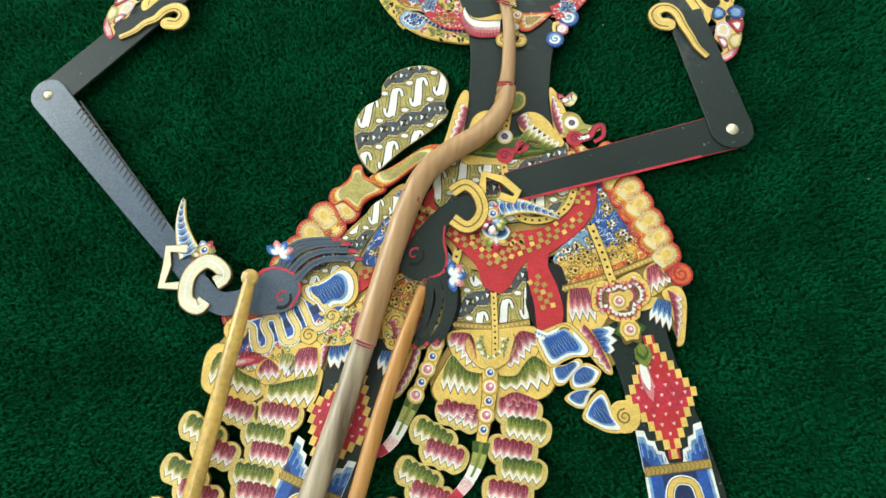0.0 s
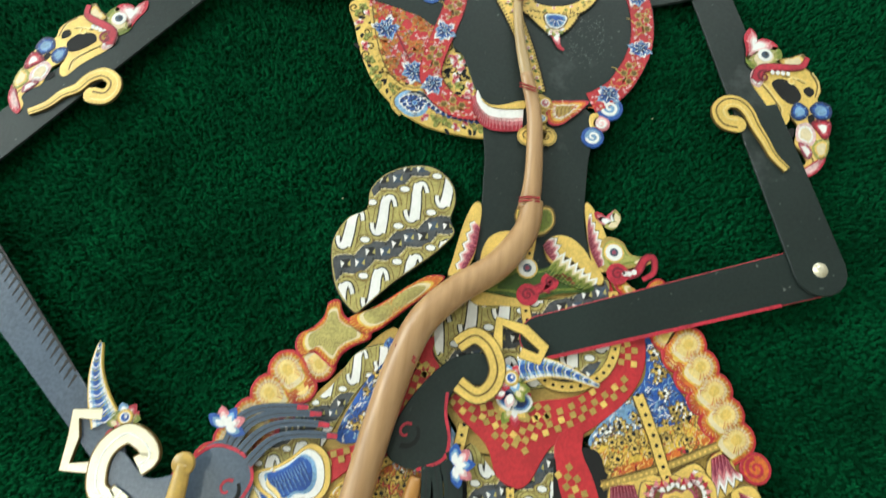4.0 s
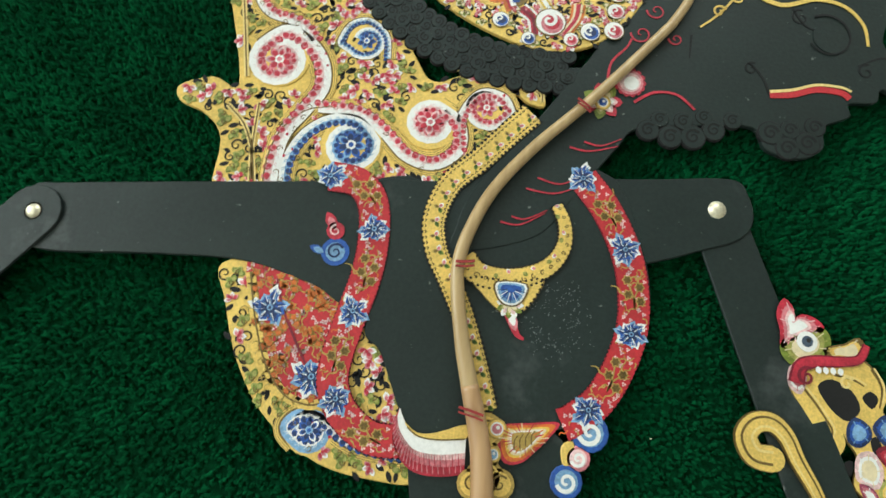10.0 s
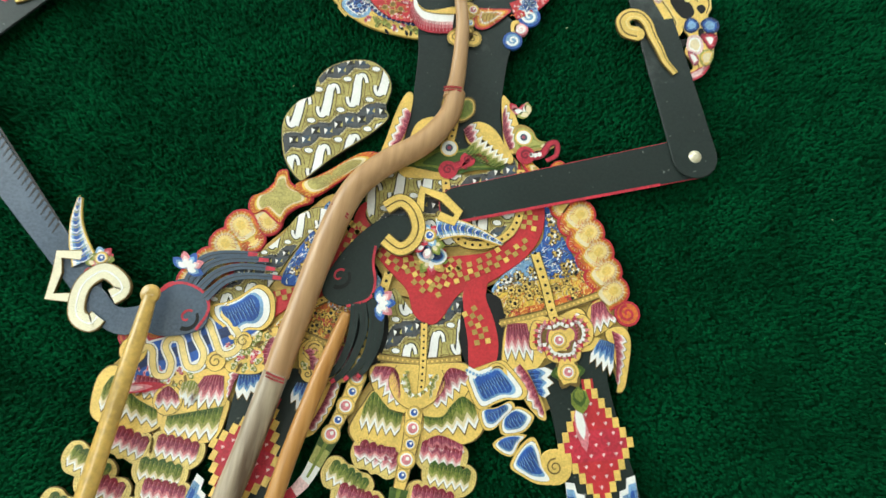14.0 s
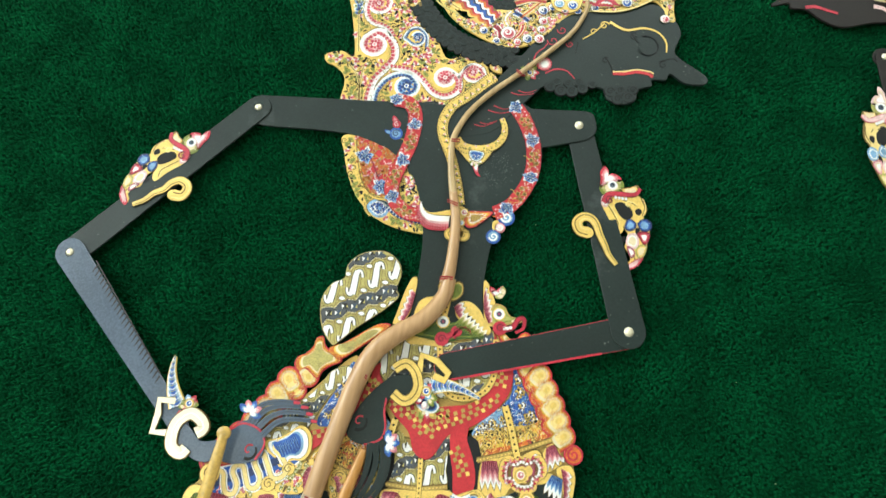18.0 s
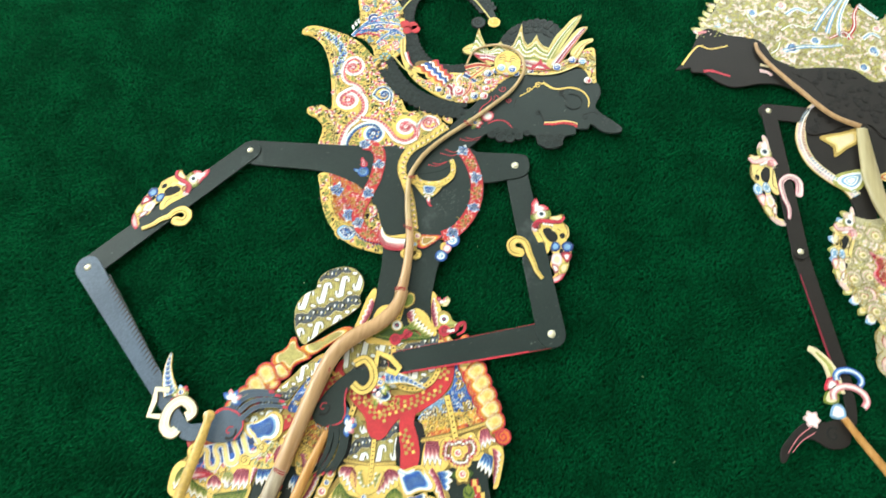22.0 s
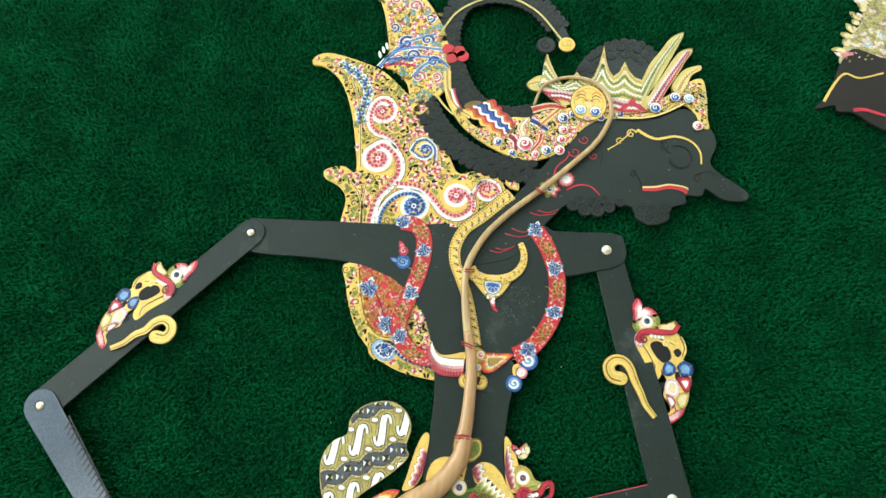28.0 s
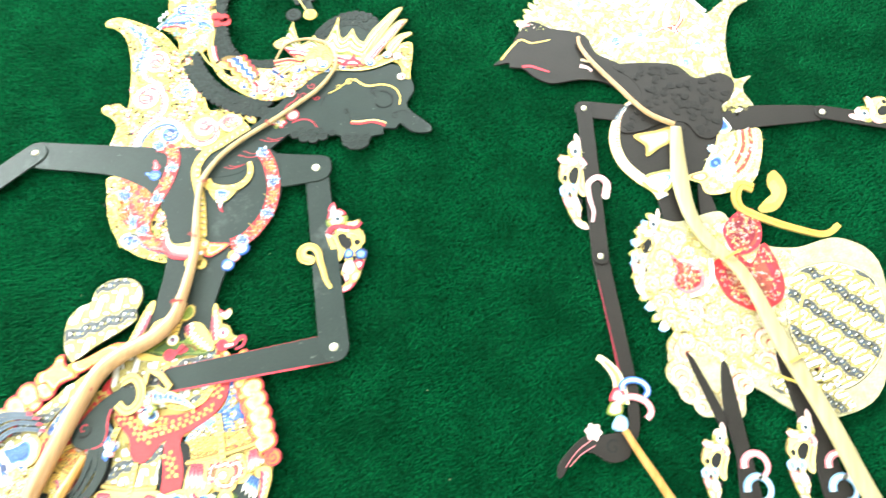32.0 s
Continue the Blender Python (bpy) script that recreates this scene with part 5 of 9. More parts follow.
# the middle of the crown: five points over toothed stripes that follow them
POINTS = [(12, 161), (15, 170), (15.6, 180), (16.4, 191.5), (19.4, 184), (24, 175), (31, 164.5), (36, 170), (41, 178), (45.5, 172), (50.5, 169.5), (54.5, 176), (57.4, 187), (60, 204), (62.6, 191), (65.5, 182.5), (69, 177.5), (73.4, 182), (77, 192), (80.4, 184.5), (85, 179), (91, 177)]
FIELD = [Vector(p) for p in POINTS + [(98, 160), (96, 149.6), (84, 146.4), (73, 144.6), (62, 146), (40, 149), (32, 146), (20, 155)]]
b = Build()
b.slab(FIELD, 5.14, "bronze", 1.6)
b.slab(scaled(FIELD, 0.975), 5.2, "cream_leaf", 0.2)
for j, (k, w, tone) in enumerate(((0.86, 1.5, "old_gold"), (0.76, 1.3, "cream"), (0.65, 2.0, "leaf"), (0.54, 1.2, "white"), (0.42, 2.0, "olive"), (0.31, 1.3, "white"), (0.18, 2.2, "leaf"), (0.05, 1.5, "white"), (-0.1, 2.4, "pale_pink"), (-0.26, 2.2, "mauve"), (-0.42, 1.6, "white"), (-0.58, 2.0, "crimson"))):
    base = lambda x: 158.5 - 0.03 * x
    way = [Vector((x, base(x) + (y - base(x)) * k if k > 0 else base(x) + (y - base(x) - 12) * k * 0.25 + 12 * k + 2)) for x, y in POINTS]
    b.stroke(notched(way), w, w, 5.26 + 0.04 * j, tone, 0.12, False, 5, FIELD)
for pts in ([(73, 146), (78, 154), (81, 155), (84, 162), (87, 156), (90, 155.4), (96, 150), (90, 150.4), (84, 155), (78.6, 149.6)], [(17, 158), (22, 157), (25, 152), (29, 151.6), (33, 147), (24, 153), (20, 154.6)]):
    b.slab([Vector(p) for p in pts], 5.82, "crimson", 0.2)
part("crown_field", b, crown, "pointed gilt crown front with green, white and crimson zigzags")
b = Build()
BOSS = [(38.5, 150), (40, 159), (46, 165.4), (52, 167.4), (58, 165), (64, 158.6), (65.6, 150), (63, 141.6), (57, 137.4), (50, 136.4), (42.4, 140)]
for k, (grow, tone) in enumerate(((1.0, "bronze"), (0.96, "gold"), (0.8, "old_gold"), (0.76, "gold"))):
    b.slab(spline(scaled(BOSS, grow), True, 4), 5.8 + 0.05 * k, tone, 0.4)
for k in range(6):
    b.stroke(turned([(-3.4, 0), (-1.4, 2.2), (1.4, 2.2), (3.4, 0)], (46.4 + 11 * (k % 2), 153 + 2.7 * (k // 2))), 0.9, 0.6, 6.05, ("umber_gold", "bronze", "orange")[k // 2], 0.1)
for k in range(5):
    b.petal((52, 146), 60 + 15 * k, 9.5, 3.2, 6.0 + 0.02 * k, ("orange", "cream") if k % 2 else ("yellow", "gold"))
    b.petal((52, 139.4), 210 + 30 * k, 3.6, 2.2, 6.1, ("pink", "white"))
part("crown_boss", b, crown, "round gilt boss of the crown")
for at, r, tone in (((46.6, 145), 4.4, "sky"), ((57.6, 145), 4.4, "blue"), ((115, 165), 4.0, "blue"), ((125, 165), 4.0, "sky"), ((101, 154), 4.6, "blue")):
    b = Build()
    b.disc(at, r, 6.3, "bronze", 16)
    b.disc(at, r * 0.92, 6.35, "white", 16)
    b.disc((at[0], at[1] - r * 0.14), r * 0.72, 6.4, tone, 14)
    b.curl(at, r * 0.5, 60, 6.5, "white", r * 0.2, 1.1)
    part("crown_bead", b, crown)
b = Build()
b.stroke([(74.2, 142.4), (93, 144.9), (107.8, 151), (122.5, 161.3)], 2.0, 2.0, 5.3, "bronze")
b.stroke([(74.2, 142.4), (93, 144.9), (107.8, 151), (122.5, 161.3)], 1.4, 1.4, 5.4, "pale_gold")
part("crown_hem", b, crown, "gilt hem of the crown")
for line, cols in (
    ([(-57.5, 165.9), (-53.6, 147.2), (-44.9, 135), (-33.6, 128.6)], ("gold", "pale_gold", "old_gold")), ([(-52, 150), (-47.6, 140), (-41, 131.6)], ("crimson", "pink", "white")),
    ([(9, 116.7), (4.8, 124.4), (8.6, 132.4)], ("cream", "yellow", "white")), ([(11, 140.5), (24, 145.8), (36, 145.2)], ("cream", "orange", "crimson")), ([(17, 127), (24, 135.5), (33, 146)], ("gold", "cream", "orange")), ([(11, 132), (17, 129.4), (24, 125)], ("white", "blue", "navy")), ([(-3, 117), (2, 112.6), (3, 105.4)], ("white", "crimson", "deep_red")), ([(20, 121), (19, 114), (14, 106)], ("orange", "cream", "crimson")),
):
    b = Build()
    for j, (c, w) in enumerate(zip(cols, (6.0, 3.8, 1.8))):
        b.stroke(line, w, w * 0.7, 5.0 + 0.1 * j, c)
    part("wave", b, crown)
# zigzag feathers side by side
b = Build()
b.slab(spline([(-40, 137), (-33, 142.6), (-22, 141), (-11, 136.4), (-3, 131.4), (0, 122), (-8, 117), (-20, 122.6), (-31, 129.6)], True, 4), 4.95, "bronze", 0.9)
for j, (off, w, tone) in enumerate(((-4.6, 2.4, "gold"), (-3.0, 2.2, "orange"), (-1.4, 1.7, "crimson"), (0.2, 2.2, "white"), (2.3, 2.8, "blue"), (4.0, 1.4, "navy"), (5.3, 1.9, "white"), (7.0, 2.0, "orange"), (8.6, 1.8, "crimson"))):
    start, end, side = Vector((-37 + 0.9 * (off + 4.6), 138)), Vector((-5.6, 118.6)), Vector((0.53, 0.85)) * off
    b.stroke([start + (end - start) * k / 8 + side + Vector((0.53, 0.85)) * (1.3 if k % 2 else -1.3) for k in range(9)], w, w, 5.05 + 0.03 * j, tone, 0.25, True, 3)
part("zigzag_feather", b, crown, "blue, white and orange zigzag feathers")
for at, r, c in zip([(9, 111.6), (0.5, 103.4), (34.4, 110), (35, 119), (35.6, 127), (25, 108.6), (34.4, 137), (62, 141), (75.7, 145.7), (-11, 111), (132.6, 143.6), (17.4, 104.4), (41.3, 141.3)], (6.4, 3, 4.2, 3.6, 3.8, 4.2, 4.4, 3.4, 3.5, 3.6, 4, 3.2, 3.2), (ROSE, BLUE, ROSE, ROSE, ROSE, BLUE, BLUE, BLUE, BLUE, BLUE, ROSE, ROSE, BLUE)):
    b = Build()
    b.disc(at, r, 5.24, "bronze", 16)
    b.disc(at, r * 0.92, 5.3, c[0], 16)
    b.disc((at[0] + 0.1 * r, at[1] - 0.12 * r), r * 0.7, 5.36, c[2], 14)
    b.disc((at[0] + 0.1 * r, at[1] - 0.05 * r), r * 0.5, 5.4, c[3], 12)
    b.curl((at[0] - 0.1 * r, at[1] + 0.1 * r), r * 0.5, 70 * r, 5.5, c[0], r * 0.24, 1.1, -1)
    part("bloom", b, crown)

# bird-shaped crest behind the head
BIRD = [(-127.3, 262.5), (-109.4, 248.6), (-86.7, 232.6), (-68, 207.7), (-57.8, 182.8), (-54.9, 155.2), (-61.1, 142.5), (-70.7, 126.3), (-79.2, 130.4), (-86.6, 151.1), (-98.9, 161.7), (-106, 164.2), (-106.7, 182.4), (-115.1, 210.8), (-124.7, 234.2)]
bird = leather("back_crest", puppet, BIRD, 4.4, "gold", "gilt bird-shaped crest with blue curls")
for at, r, c in zip([(-107.9, 226.9), (-92.3, 222.7), (-78.4, 212.3), (-105.3, 200.1), (-93.2, 187), (-77.3, 191.9), (-86.5, 176.3), (-69.4, 172.8), (-97.6, 172.1), (-78.5, 157.7), (-64.8, 159.4)], (5, 5, 4, 4, 6, 5, 5, 5, 4, 5, 4), (ROSE, ROSE, BLUE, BLUE, BLUE, BLUE, BLUE, BLUE, ROSE, ROSE, ROSE)):
    b = Build()
    b.curl(at, r, 70 * r, 4.8, c[0], r * 0.7, 1.3)
    b.curl(at, r, 70 * r, 4.85, c[2], r * 0.42, 1.3)
    b.curl(at, r, 70 * r, 4.9, c[3], r * 0.14, 1.3)
    part("curl", b, bird)
for line, w in (([(-110.4, 162.5), (-100.9, 177.3), (-85.5, 183.9), (-64.2, 184.3)], 5), ([(-107.1, 169.7), (-97.3, 183.6), (-84.5, 192.1), (-71.3, 198.4)], 4), ([(-103.7, 166.8), (-90.8, 174.1), (-74.6, 176.1), (-59.9, 172.3)], 4), ([(-83, 157.1), (-75.8, 169.2), (-65.1, 175.1), (-57, 168.8)], 4)):
    b = Build()
    b.stroke(line, w, w * 0.6, 4.8, "white", 0.3)
    b.stroke(line, w * 0.6, w * 0.35, 4.9, "blue", 0.2)
    b.stroke(line, w * 0.2, w * 0.1, 5.0, "sky", 0.2)
    part("feather", b, bird, "blue and white feather stroke")
b = Build()
b.stroke([(-107.9, 164), (-96.7, 167.6), (-82.5, 167.2)], 3, 1.5, 4.8, "crimson", 0.4)
b.stroke([(-108.5, 167.3), (-98.9, 171.9), (-85.8, 172.4)], 2, 1.5, 4.9, "blue", 0.4)
for at in [(-109.1, 175.2), (-111, 170.4), (-107, 178.9)]:
    b.petal(at, 110, 7, 2.5, 4.7, ("white",))
part("beak", b, bird, "red and blue beak")
b = Build()
for at in [(-59.7, 185.4), (-55.8, 178.5), (-51.1, 184.8), (-47.7, 180.7)]:
    b.disc(at, 5, 4.9, "red", 12, 1.0)
part("bow", b, bird, "red bow")
b = Build()
filigree(b, BIRD, 4.4, 6.2, 31, (), ("crimson", "pink", "leaf", "sky"), "bronze", 0.3)
part("tendril_work", b, bird)

# ear pearl
b = Build()
for k in range(7):
    b.petal([(30.7, 78.9)][0], 52 * k, 8, 5, 4.7, (("crimson", "pale_pink", "white"), ("leaf", "olive", "cream"))[k % 2])
for k in range(14):
    a = 6.2832 * k / 14
    p = [(41.2, 87.9)][0]
    b.disc((p[0] + 5.2 * math.cos(a), p[1] + 5.2 * math.sin(a)), 1.2, 4.8, "crimson", 8)
b.disc([(41.2, 87.9)][0], 5.3, 4.85, "pink", 18)
b.disc([(41.2, 87.9)][0], 4.2, 4.95, "pale_pink", 16)
b.disc([(41.7, 87.5)][0], 3.0, 5.05, "white", 14)
jewel(b, [(30.7, 78.1)][0], 3.2, 5.1, "blue")
part("ear_jewel", b, face, "pink and white ear jewel")


for ob in list(puppet.children_recursive):
    if ob.name.startswith(("tendril_work", "sprig")):
        stuff(ob)

# ---- the skirt ----
skirt = leather("skirt_panel", puppet, [(-36, -141.6), (-9.3, -141), (29.1, -127.3), (46.8, -149.2), (50.5, -174.9), (34.1, -193.2), (15.4, -205.1), (13.2, -219.7), (16.8, -239.6), (33.9, -254.5), (30.1, -267.2), (-0.2, -278.9), (-24.7, -277.7), (-33.1, -269.2), (-22.8, -247.8), (-21.1, -232.3), (-25.8, -222.7), (-26, -204.2), (-41.6, -181.9), (-41.8, -159.6)], 2.5, "old_gold", "layered painted skirt of batik, red sash and gilt trains")
for pts in ([(-60.2, -162), (-81, -184.5), (-112, -221.6), (-139, -246.6), (-144.9, -256.5), (-153.5, -271.9), (-148.8, -287.5), (-114.6, -292.3), (-82.7, -272.8), (-51.4, -263.3), (-37.9, -251.3), (-36.7, -237.1), (-35.1, -224), (-28.2, -207.2), (-42.3, -187.5), (-53.1, -175.2)], [(40.1, -134.5), (56.4, -146.5), (83.7, -186.3), (96.6, -202.8), (96.5, -235.5), (85.4, -227.2), (60.5, -255.4), (45.2, -243), (38.4, -233.9), (38, -218.8), (32.4, -204), (45.5, -175.5)]):
    leather("skirt_backing", skirt, pts, 2.3, "old_gold", "gilt leather backing")

# batik cloths
BATIK_ANG = 33
for name, outline, z, pitch in (
    ("batik_knob", [(-79.1, -157.6), (-87.8, -148.4), (-92.3, -135.3), (-92.9, -124.6), (-88, -114.5), (-80.1, -108.8), (-79.7, -99.5), (-74.2, -91.2), (-64.2, -85.7), (-52.3, -84.6), (-42.7, -90.4), (-39, -99.6), (-40.5, -109.7), (-37.9, -116), (-43.4, -124.2), (-52.6, -133.3), (-64, -143.8), (-74.8, -156.1)], 3.3, 31),
    ("batik_cloth", [(-62.9, -169.5), (-74.4, -175.2), (-81.7, -188.8), (-96.4, -204.5), (-109.9, -218.6), (-123.3, -232.5), (-137.8, -245.9), (-132.4, -253.4), (-116.1, -242.8), (-100, -230.5), (-84.2, -218.2), (-75.9, -200.3), (-69.7, -188.5), (-58.7, -173.1)], 3.0, 24),
    ("batik_cloth", [(-41.7, -149.6), (-25.1, -143.1), (-1.2, -142.8), (16.9, -139), (32.4, -129.2), (35.7, -146.4), (34.9, -163.3), (25.1, -176.1), (10.1, -179.8), (-5.1, -183), (-21.7, -184.7), (-32.9, -178.5), (-41.9, -169.5)], 3.6, 31),
    ("batik_cloth", [(-21.1, -206.2), (-6.6, -217.3), (14.6, -201.2), (16.4, -216.7), (14.7, -224.7), (16.4, -235.9), (-1.8, -240.2), (-22.2, -240.7), (-20, -229.6), (-25.8, -222.7)], 3.0, 28),
):
    base, b = batik(outline, z, BATIK_ANG - (3 if name == "batik_knob" else 0), pitch, phase=0.38 if name == "batik_knob" else 0.5)
    part(name, base, skirt, "white, gold and black batik cloth")
    stuff(part("batik_motif", b, skirt, "white curved blades and dark rows"))

# red sash
SASH = [
    ("red_sash", [(32.9, -129.1), (36.7, -137.8), (44.9, -148), (49.7, -154.4), (49.6, -168.2), (43.3, -180.7), (32.7, -191.3), (23.2, -198.7), (12.3, -204.2), (4.8, -218.3), (-1.1, -221.8), (-9.1, -217.7), (-14.2, -206.6), (-24, -198.6), (-35.7, -188), (-46.1, -177.6), (-44.8, -167), (-40, -163.6), (-40.8, -172.1), (-31.2, -181.9), (-17.5, -187.4), (-5.7, -189.3), (8, -185.5), (23, -181.3), (33.7, -171.7), (37.3, -160.2), (34.7, -146.6)], 3.75),
    ("red_sash", [(14.4, -199.9), (25.2, -192.3), (25.4, -203.7), (30.8, -214.6), (34.7, -226.9), (33.8, -237.1), (28, -241.7), (21.9, -241.9), (18.8, -226.6), (15.2, -214.2)], 3.9),
    ("red_sash", [(-45.1, -175.5), (-40.4, -181.8), (-39.4, -195.3), (-43.7, -206.7), (-55.3, -216.8), (-67.6, -221.2), (-78, -229.5), (-82.4, -223.3), (-80.7, -217.2), (-66.5, -211.2), (-55.3, -197.5), (-49.4, -183)], 3.5),
]
for name, outline, z in SASH:
    b = Build()
    b.slab(spline(outline, True, 5), z, "red", 1.4)
    part(name, b, skirt, "plain red sash")
b = Build()
for line, rows in (([(-46.4, -175.7), (-37.4, -184.1), (-26.9, -191.4), (-16.5, -197)], 2), ([(-14.6, -190.5), (-11.2, -198.2), (-0.3, -204.6), (4.9, -193.2), (11.2, -187)], 3), ([(9.1, -197.2), (21.3, -191), (33.3, -182.1), (42.8, -173.2)], 2), ([(38.1, -150.3), (42.3, -158.2), (42.4, -167.2)], 3), ([(18.1, -212.5), (23.7, -219.5), (26.9, -228)], 3), ([(-43.5, -178), (-45.3, -187.9), (-47.5, -197.8)], 3), ([(4.9, -193.2), (18.4, -187.3), (30.4, -177.6)], 1), ([(-61, -213.1), (-70.9, -216.4), (-79.5, -219.7)], 2)):
    checks(b, line, 2.6, 4.15, rows)
stuff(part("check", b, skirt, "small gilt squares on the sash"))

# floral brocade behind the sash
def brocade(name, outline, z, base, cols, seed):
    b = Build()
    poly = spline(outline, True, 4)
    b.slab(poly, z, base, 1.4)
    rnd = random.Random(seed)
    xs, ys = [p.x for p in poly], [p.y for p in poly]
    area = (max(xs) - min(xs)) * (max(ys) - min(ys))
    inner = scaled(poly, 0.97)
    pick = lambda: Vector((rnd.uniform(min(xs), max(xs)), rnd.uniform(min(ys), max(ys))))
    for k in range(int(area / 2.2)):
        at = pick()
        if inside(at, inner):
            a = rnd.gauss(60, 35)
            b.stroke(turned([(0, 0), (1.6, 0.5), (rnd.uniform(2.5, 5), 0)], at, a), rnd.uniform(0.4, 1.1), 0.1, z + 0.1 + 0.004 * (k % 10), rnd.choice(cols + (base,)), 0.08, True, 3, inner)
    for k in range(int(area / 26)):
        at = pick()
        if all(inside(at + Vector(d), poly) for d in ((1.4, 0), (-1.4, 0), (0, 1.4), (0, -1.4))):
            a, r = rnd.uniform(0, 360), rnd.uniform(2.0, 3.4)
            for j in range(5):
                b.petal(at, a + 62 * j, r, r * 0.62, z + 0.16 + 0.01 * j, ("bronze", rnd.choice(("old_gold", "gold", cols[0]))))
            b.disc(at, r * 0.28, z + 0.3, "ink", 7, 0.1)
            b.stroke(turned([(0, 0), (r, r * 0.5), (r * 2, 0.1)], at, a + 180), 0.5, 0.2, z + 0.16, "bronze", 0.1)
    return part(name, b, skirt, "flowered brocade")


brocade("brocade", [(49.5, -150.8), (57.4, -163), (67.8, -177.9), (74.2, -185), (59.1, -191.9), (46.8, -194.6), (44.6, -181.1), (50.7, -169.4)], 3.1, "blue", ("white", "sky", "blue", "navy"), 1)
brocade("brocade", [(43.2, -179.1), (47.5, -187.3), (46.8, -195.4), (31, -202.1), (28.9, -197.1)], 3.2, "sky", ("white", "sky", "blue"), 2)
brocade("brocade", [(29.1, -200.5), (46.6, -192.8), (63.9, -188.5), (74.9, -183.6), (80.3, -193.4), (59.7, -202.8), (34.7, -214.1)], 3.3, "yellow", ("gold", "cream", "orange"), 3)
brocade("brocade", [(33, -211.2), (57.2, -201.8), (78.4, -191), (81.1, -195.1), (57.6, -207.8), (36, -217.8)], 3.45, "orange", ("crimson", "orange", "gold"), 4)
brocade("brocade", [(-60.9, -166.4), (-66.6, -182.6), (-74.6, -200.2), (-76.8, -211.8), (-66.6, -210.4), (-55.7, -194.8), (-52.7, -177.9)], 3.2, "blue", ("white", "sky", "blue", "navy"), 5)
brocade("brocade", [(-41.6, -192.9), (-28.8, -201.9), (-25.8, -209.5), (-34.3, -219.9), (-46.7, -223), (-52.5, -218.5), (-42.4, -206.5)], 3.25, "sky", ("white", "blue", "sky"), 6)
brocade("brocade", [(-52.5, -218.5), (-35.1, -213.5), (-27.7, -211.1), (-31, -226), (-37.2, -237.2), (-48.4, -239.3), (-57.7, -236.3), (-64, -228.1)], 3.35, "orange", ("yellow", "crimson", "gold"), 7)
brocade("brocade", [(-74.1, -229.5), (-57.7, -218), (-55.4, -234.6), (-61.8, -243.3), (-75.1, -240)], 3.2, "yellow", ("gold", "orange", "white"), 8)

# black plates standing in for shaded openings beside the strap and sash end
for pts in ([(-33.2, -216.4), (-26.1, -216.1), (-21.8, -221.4), (-20.7, -232.7), (-24.5, -244.5), (-32, -246.6), (-37.2, -240.5), (-38, -229.2)], [(16.4, -205.6), (14.9, -216.8), (17.1, -230.8), (21.5, -238.6), (26.3, -240.2), (34.4, -239.2), (37.6, -233.2), (38.1, -222.5), (34.7, -211.5), (30.3, -203.9)]):
    b = Build()
    b.slab(spline(scaled(pts, 1.06), True, 4), 3.86, "slit_shade", 0.4)
    part("dark_cut", b, skirt, "black plate put on for a shaded opening in the skirt")

# dotted gilt straps and flat bands
for line, w in (([(-3.7, -144.5), (-0.1, -159.7), (2.8, -170.9), (9.9, -178.2), (22.7, -177.6), (33.6, -169.5), (37.4, -155.2), (34.9, -135.2)], 4.6), ([(-24.5, -199.2), (-26.3, -212.2), (-29.5, -228.4), (-32.6, -244.2)], 5.0), ([(-3.2, -221.5), (-0.8, -242.1), (0.5, -262.3)], 3.6), ([(47.2, -178.5), (53.7, -193.1), (58.7, -206.8), (62.4, -214)], 5.0), ([(-40.5, -187.3), (-38.6, -197.9), (-43.4, -209.3), (-57.5, -219.3), (-71.6, -229.1)], 3.4), ([(-7.7, -97.9), (-2.9, -110.9), (-3.5, -124.2)], 4.2)):
    b = Build()
    dotted_strap(b, line, w, 4.3)
    part("strap", b, skirt, "gilt strap with punched dots")
for line, w in (([(-22.9, -240.8), (-1.8, -240.2), (17.2, -235.8)], 4), ([(33.9, -216.3), (57.5, -207), (81.1, -195.1)], 4), ([(-61, -234.9), (-48.5, -238.3), (-37.1, -238.2)], 4)):
    b = Build()
    b.stroke(line, w, w, 3.9, "bronze", 0.8)
    b.stroke(line, w * 0.6, w * 0.6, 4.0, "old_gold", 0.2)
    for p, u in along(spline(line), 2.4):
        b.disc(p, 0.6, 4.1, "gold", 6, 0.2)
    part("band", b, skirt, "narrow gilt band")

# hem scallops
hem_folds(skirt, [(-99.5, -180.5), (-103.5, -187), (-111, -201), (-119, -215.5), (-128, -228), (-138.5, -241)], [(-86, -177), (-92, -186), (-101, -200), (-109, -213), (-117, -225), (-127, -237.5)], 6, 8.6, 7.4, -1)
hem_folds(skirt, [(66, -150), (70, -157), (78.5, -171), (85, -183.5), (91, -197)], [(56, -148), (60, -155), (68, -168), (75, -179), (82, -191)], 5, 8.2, 6.4, 1)


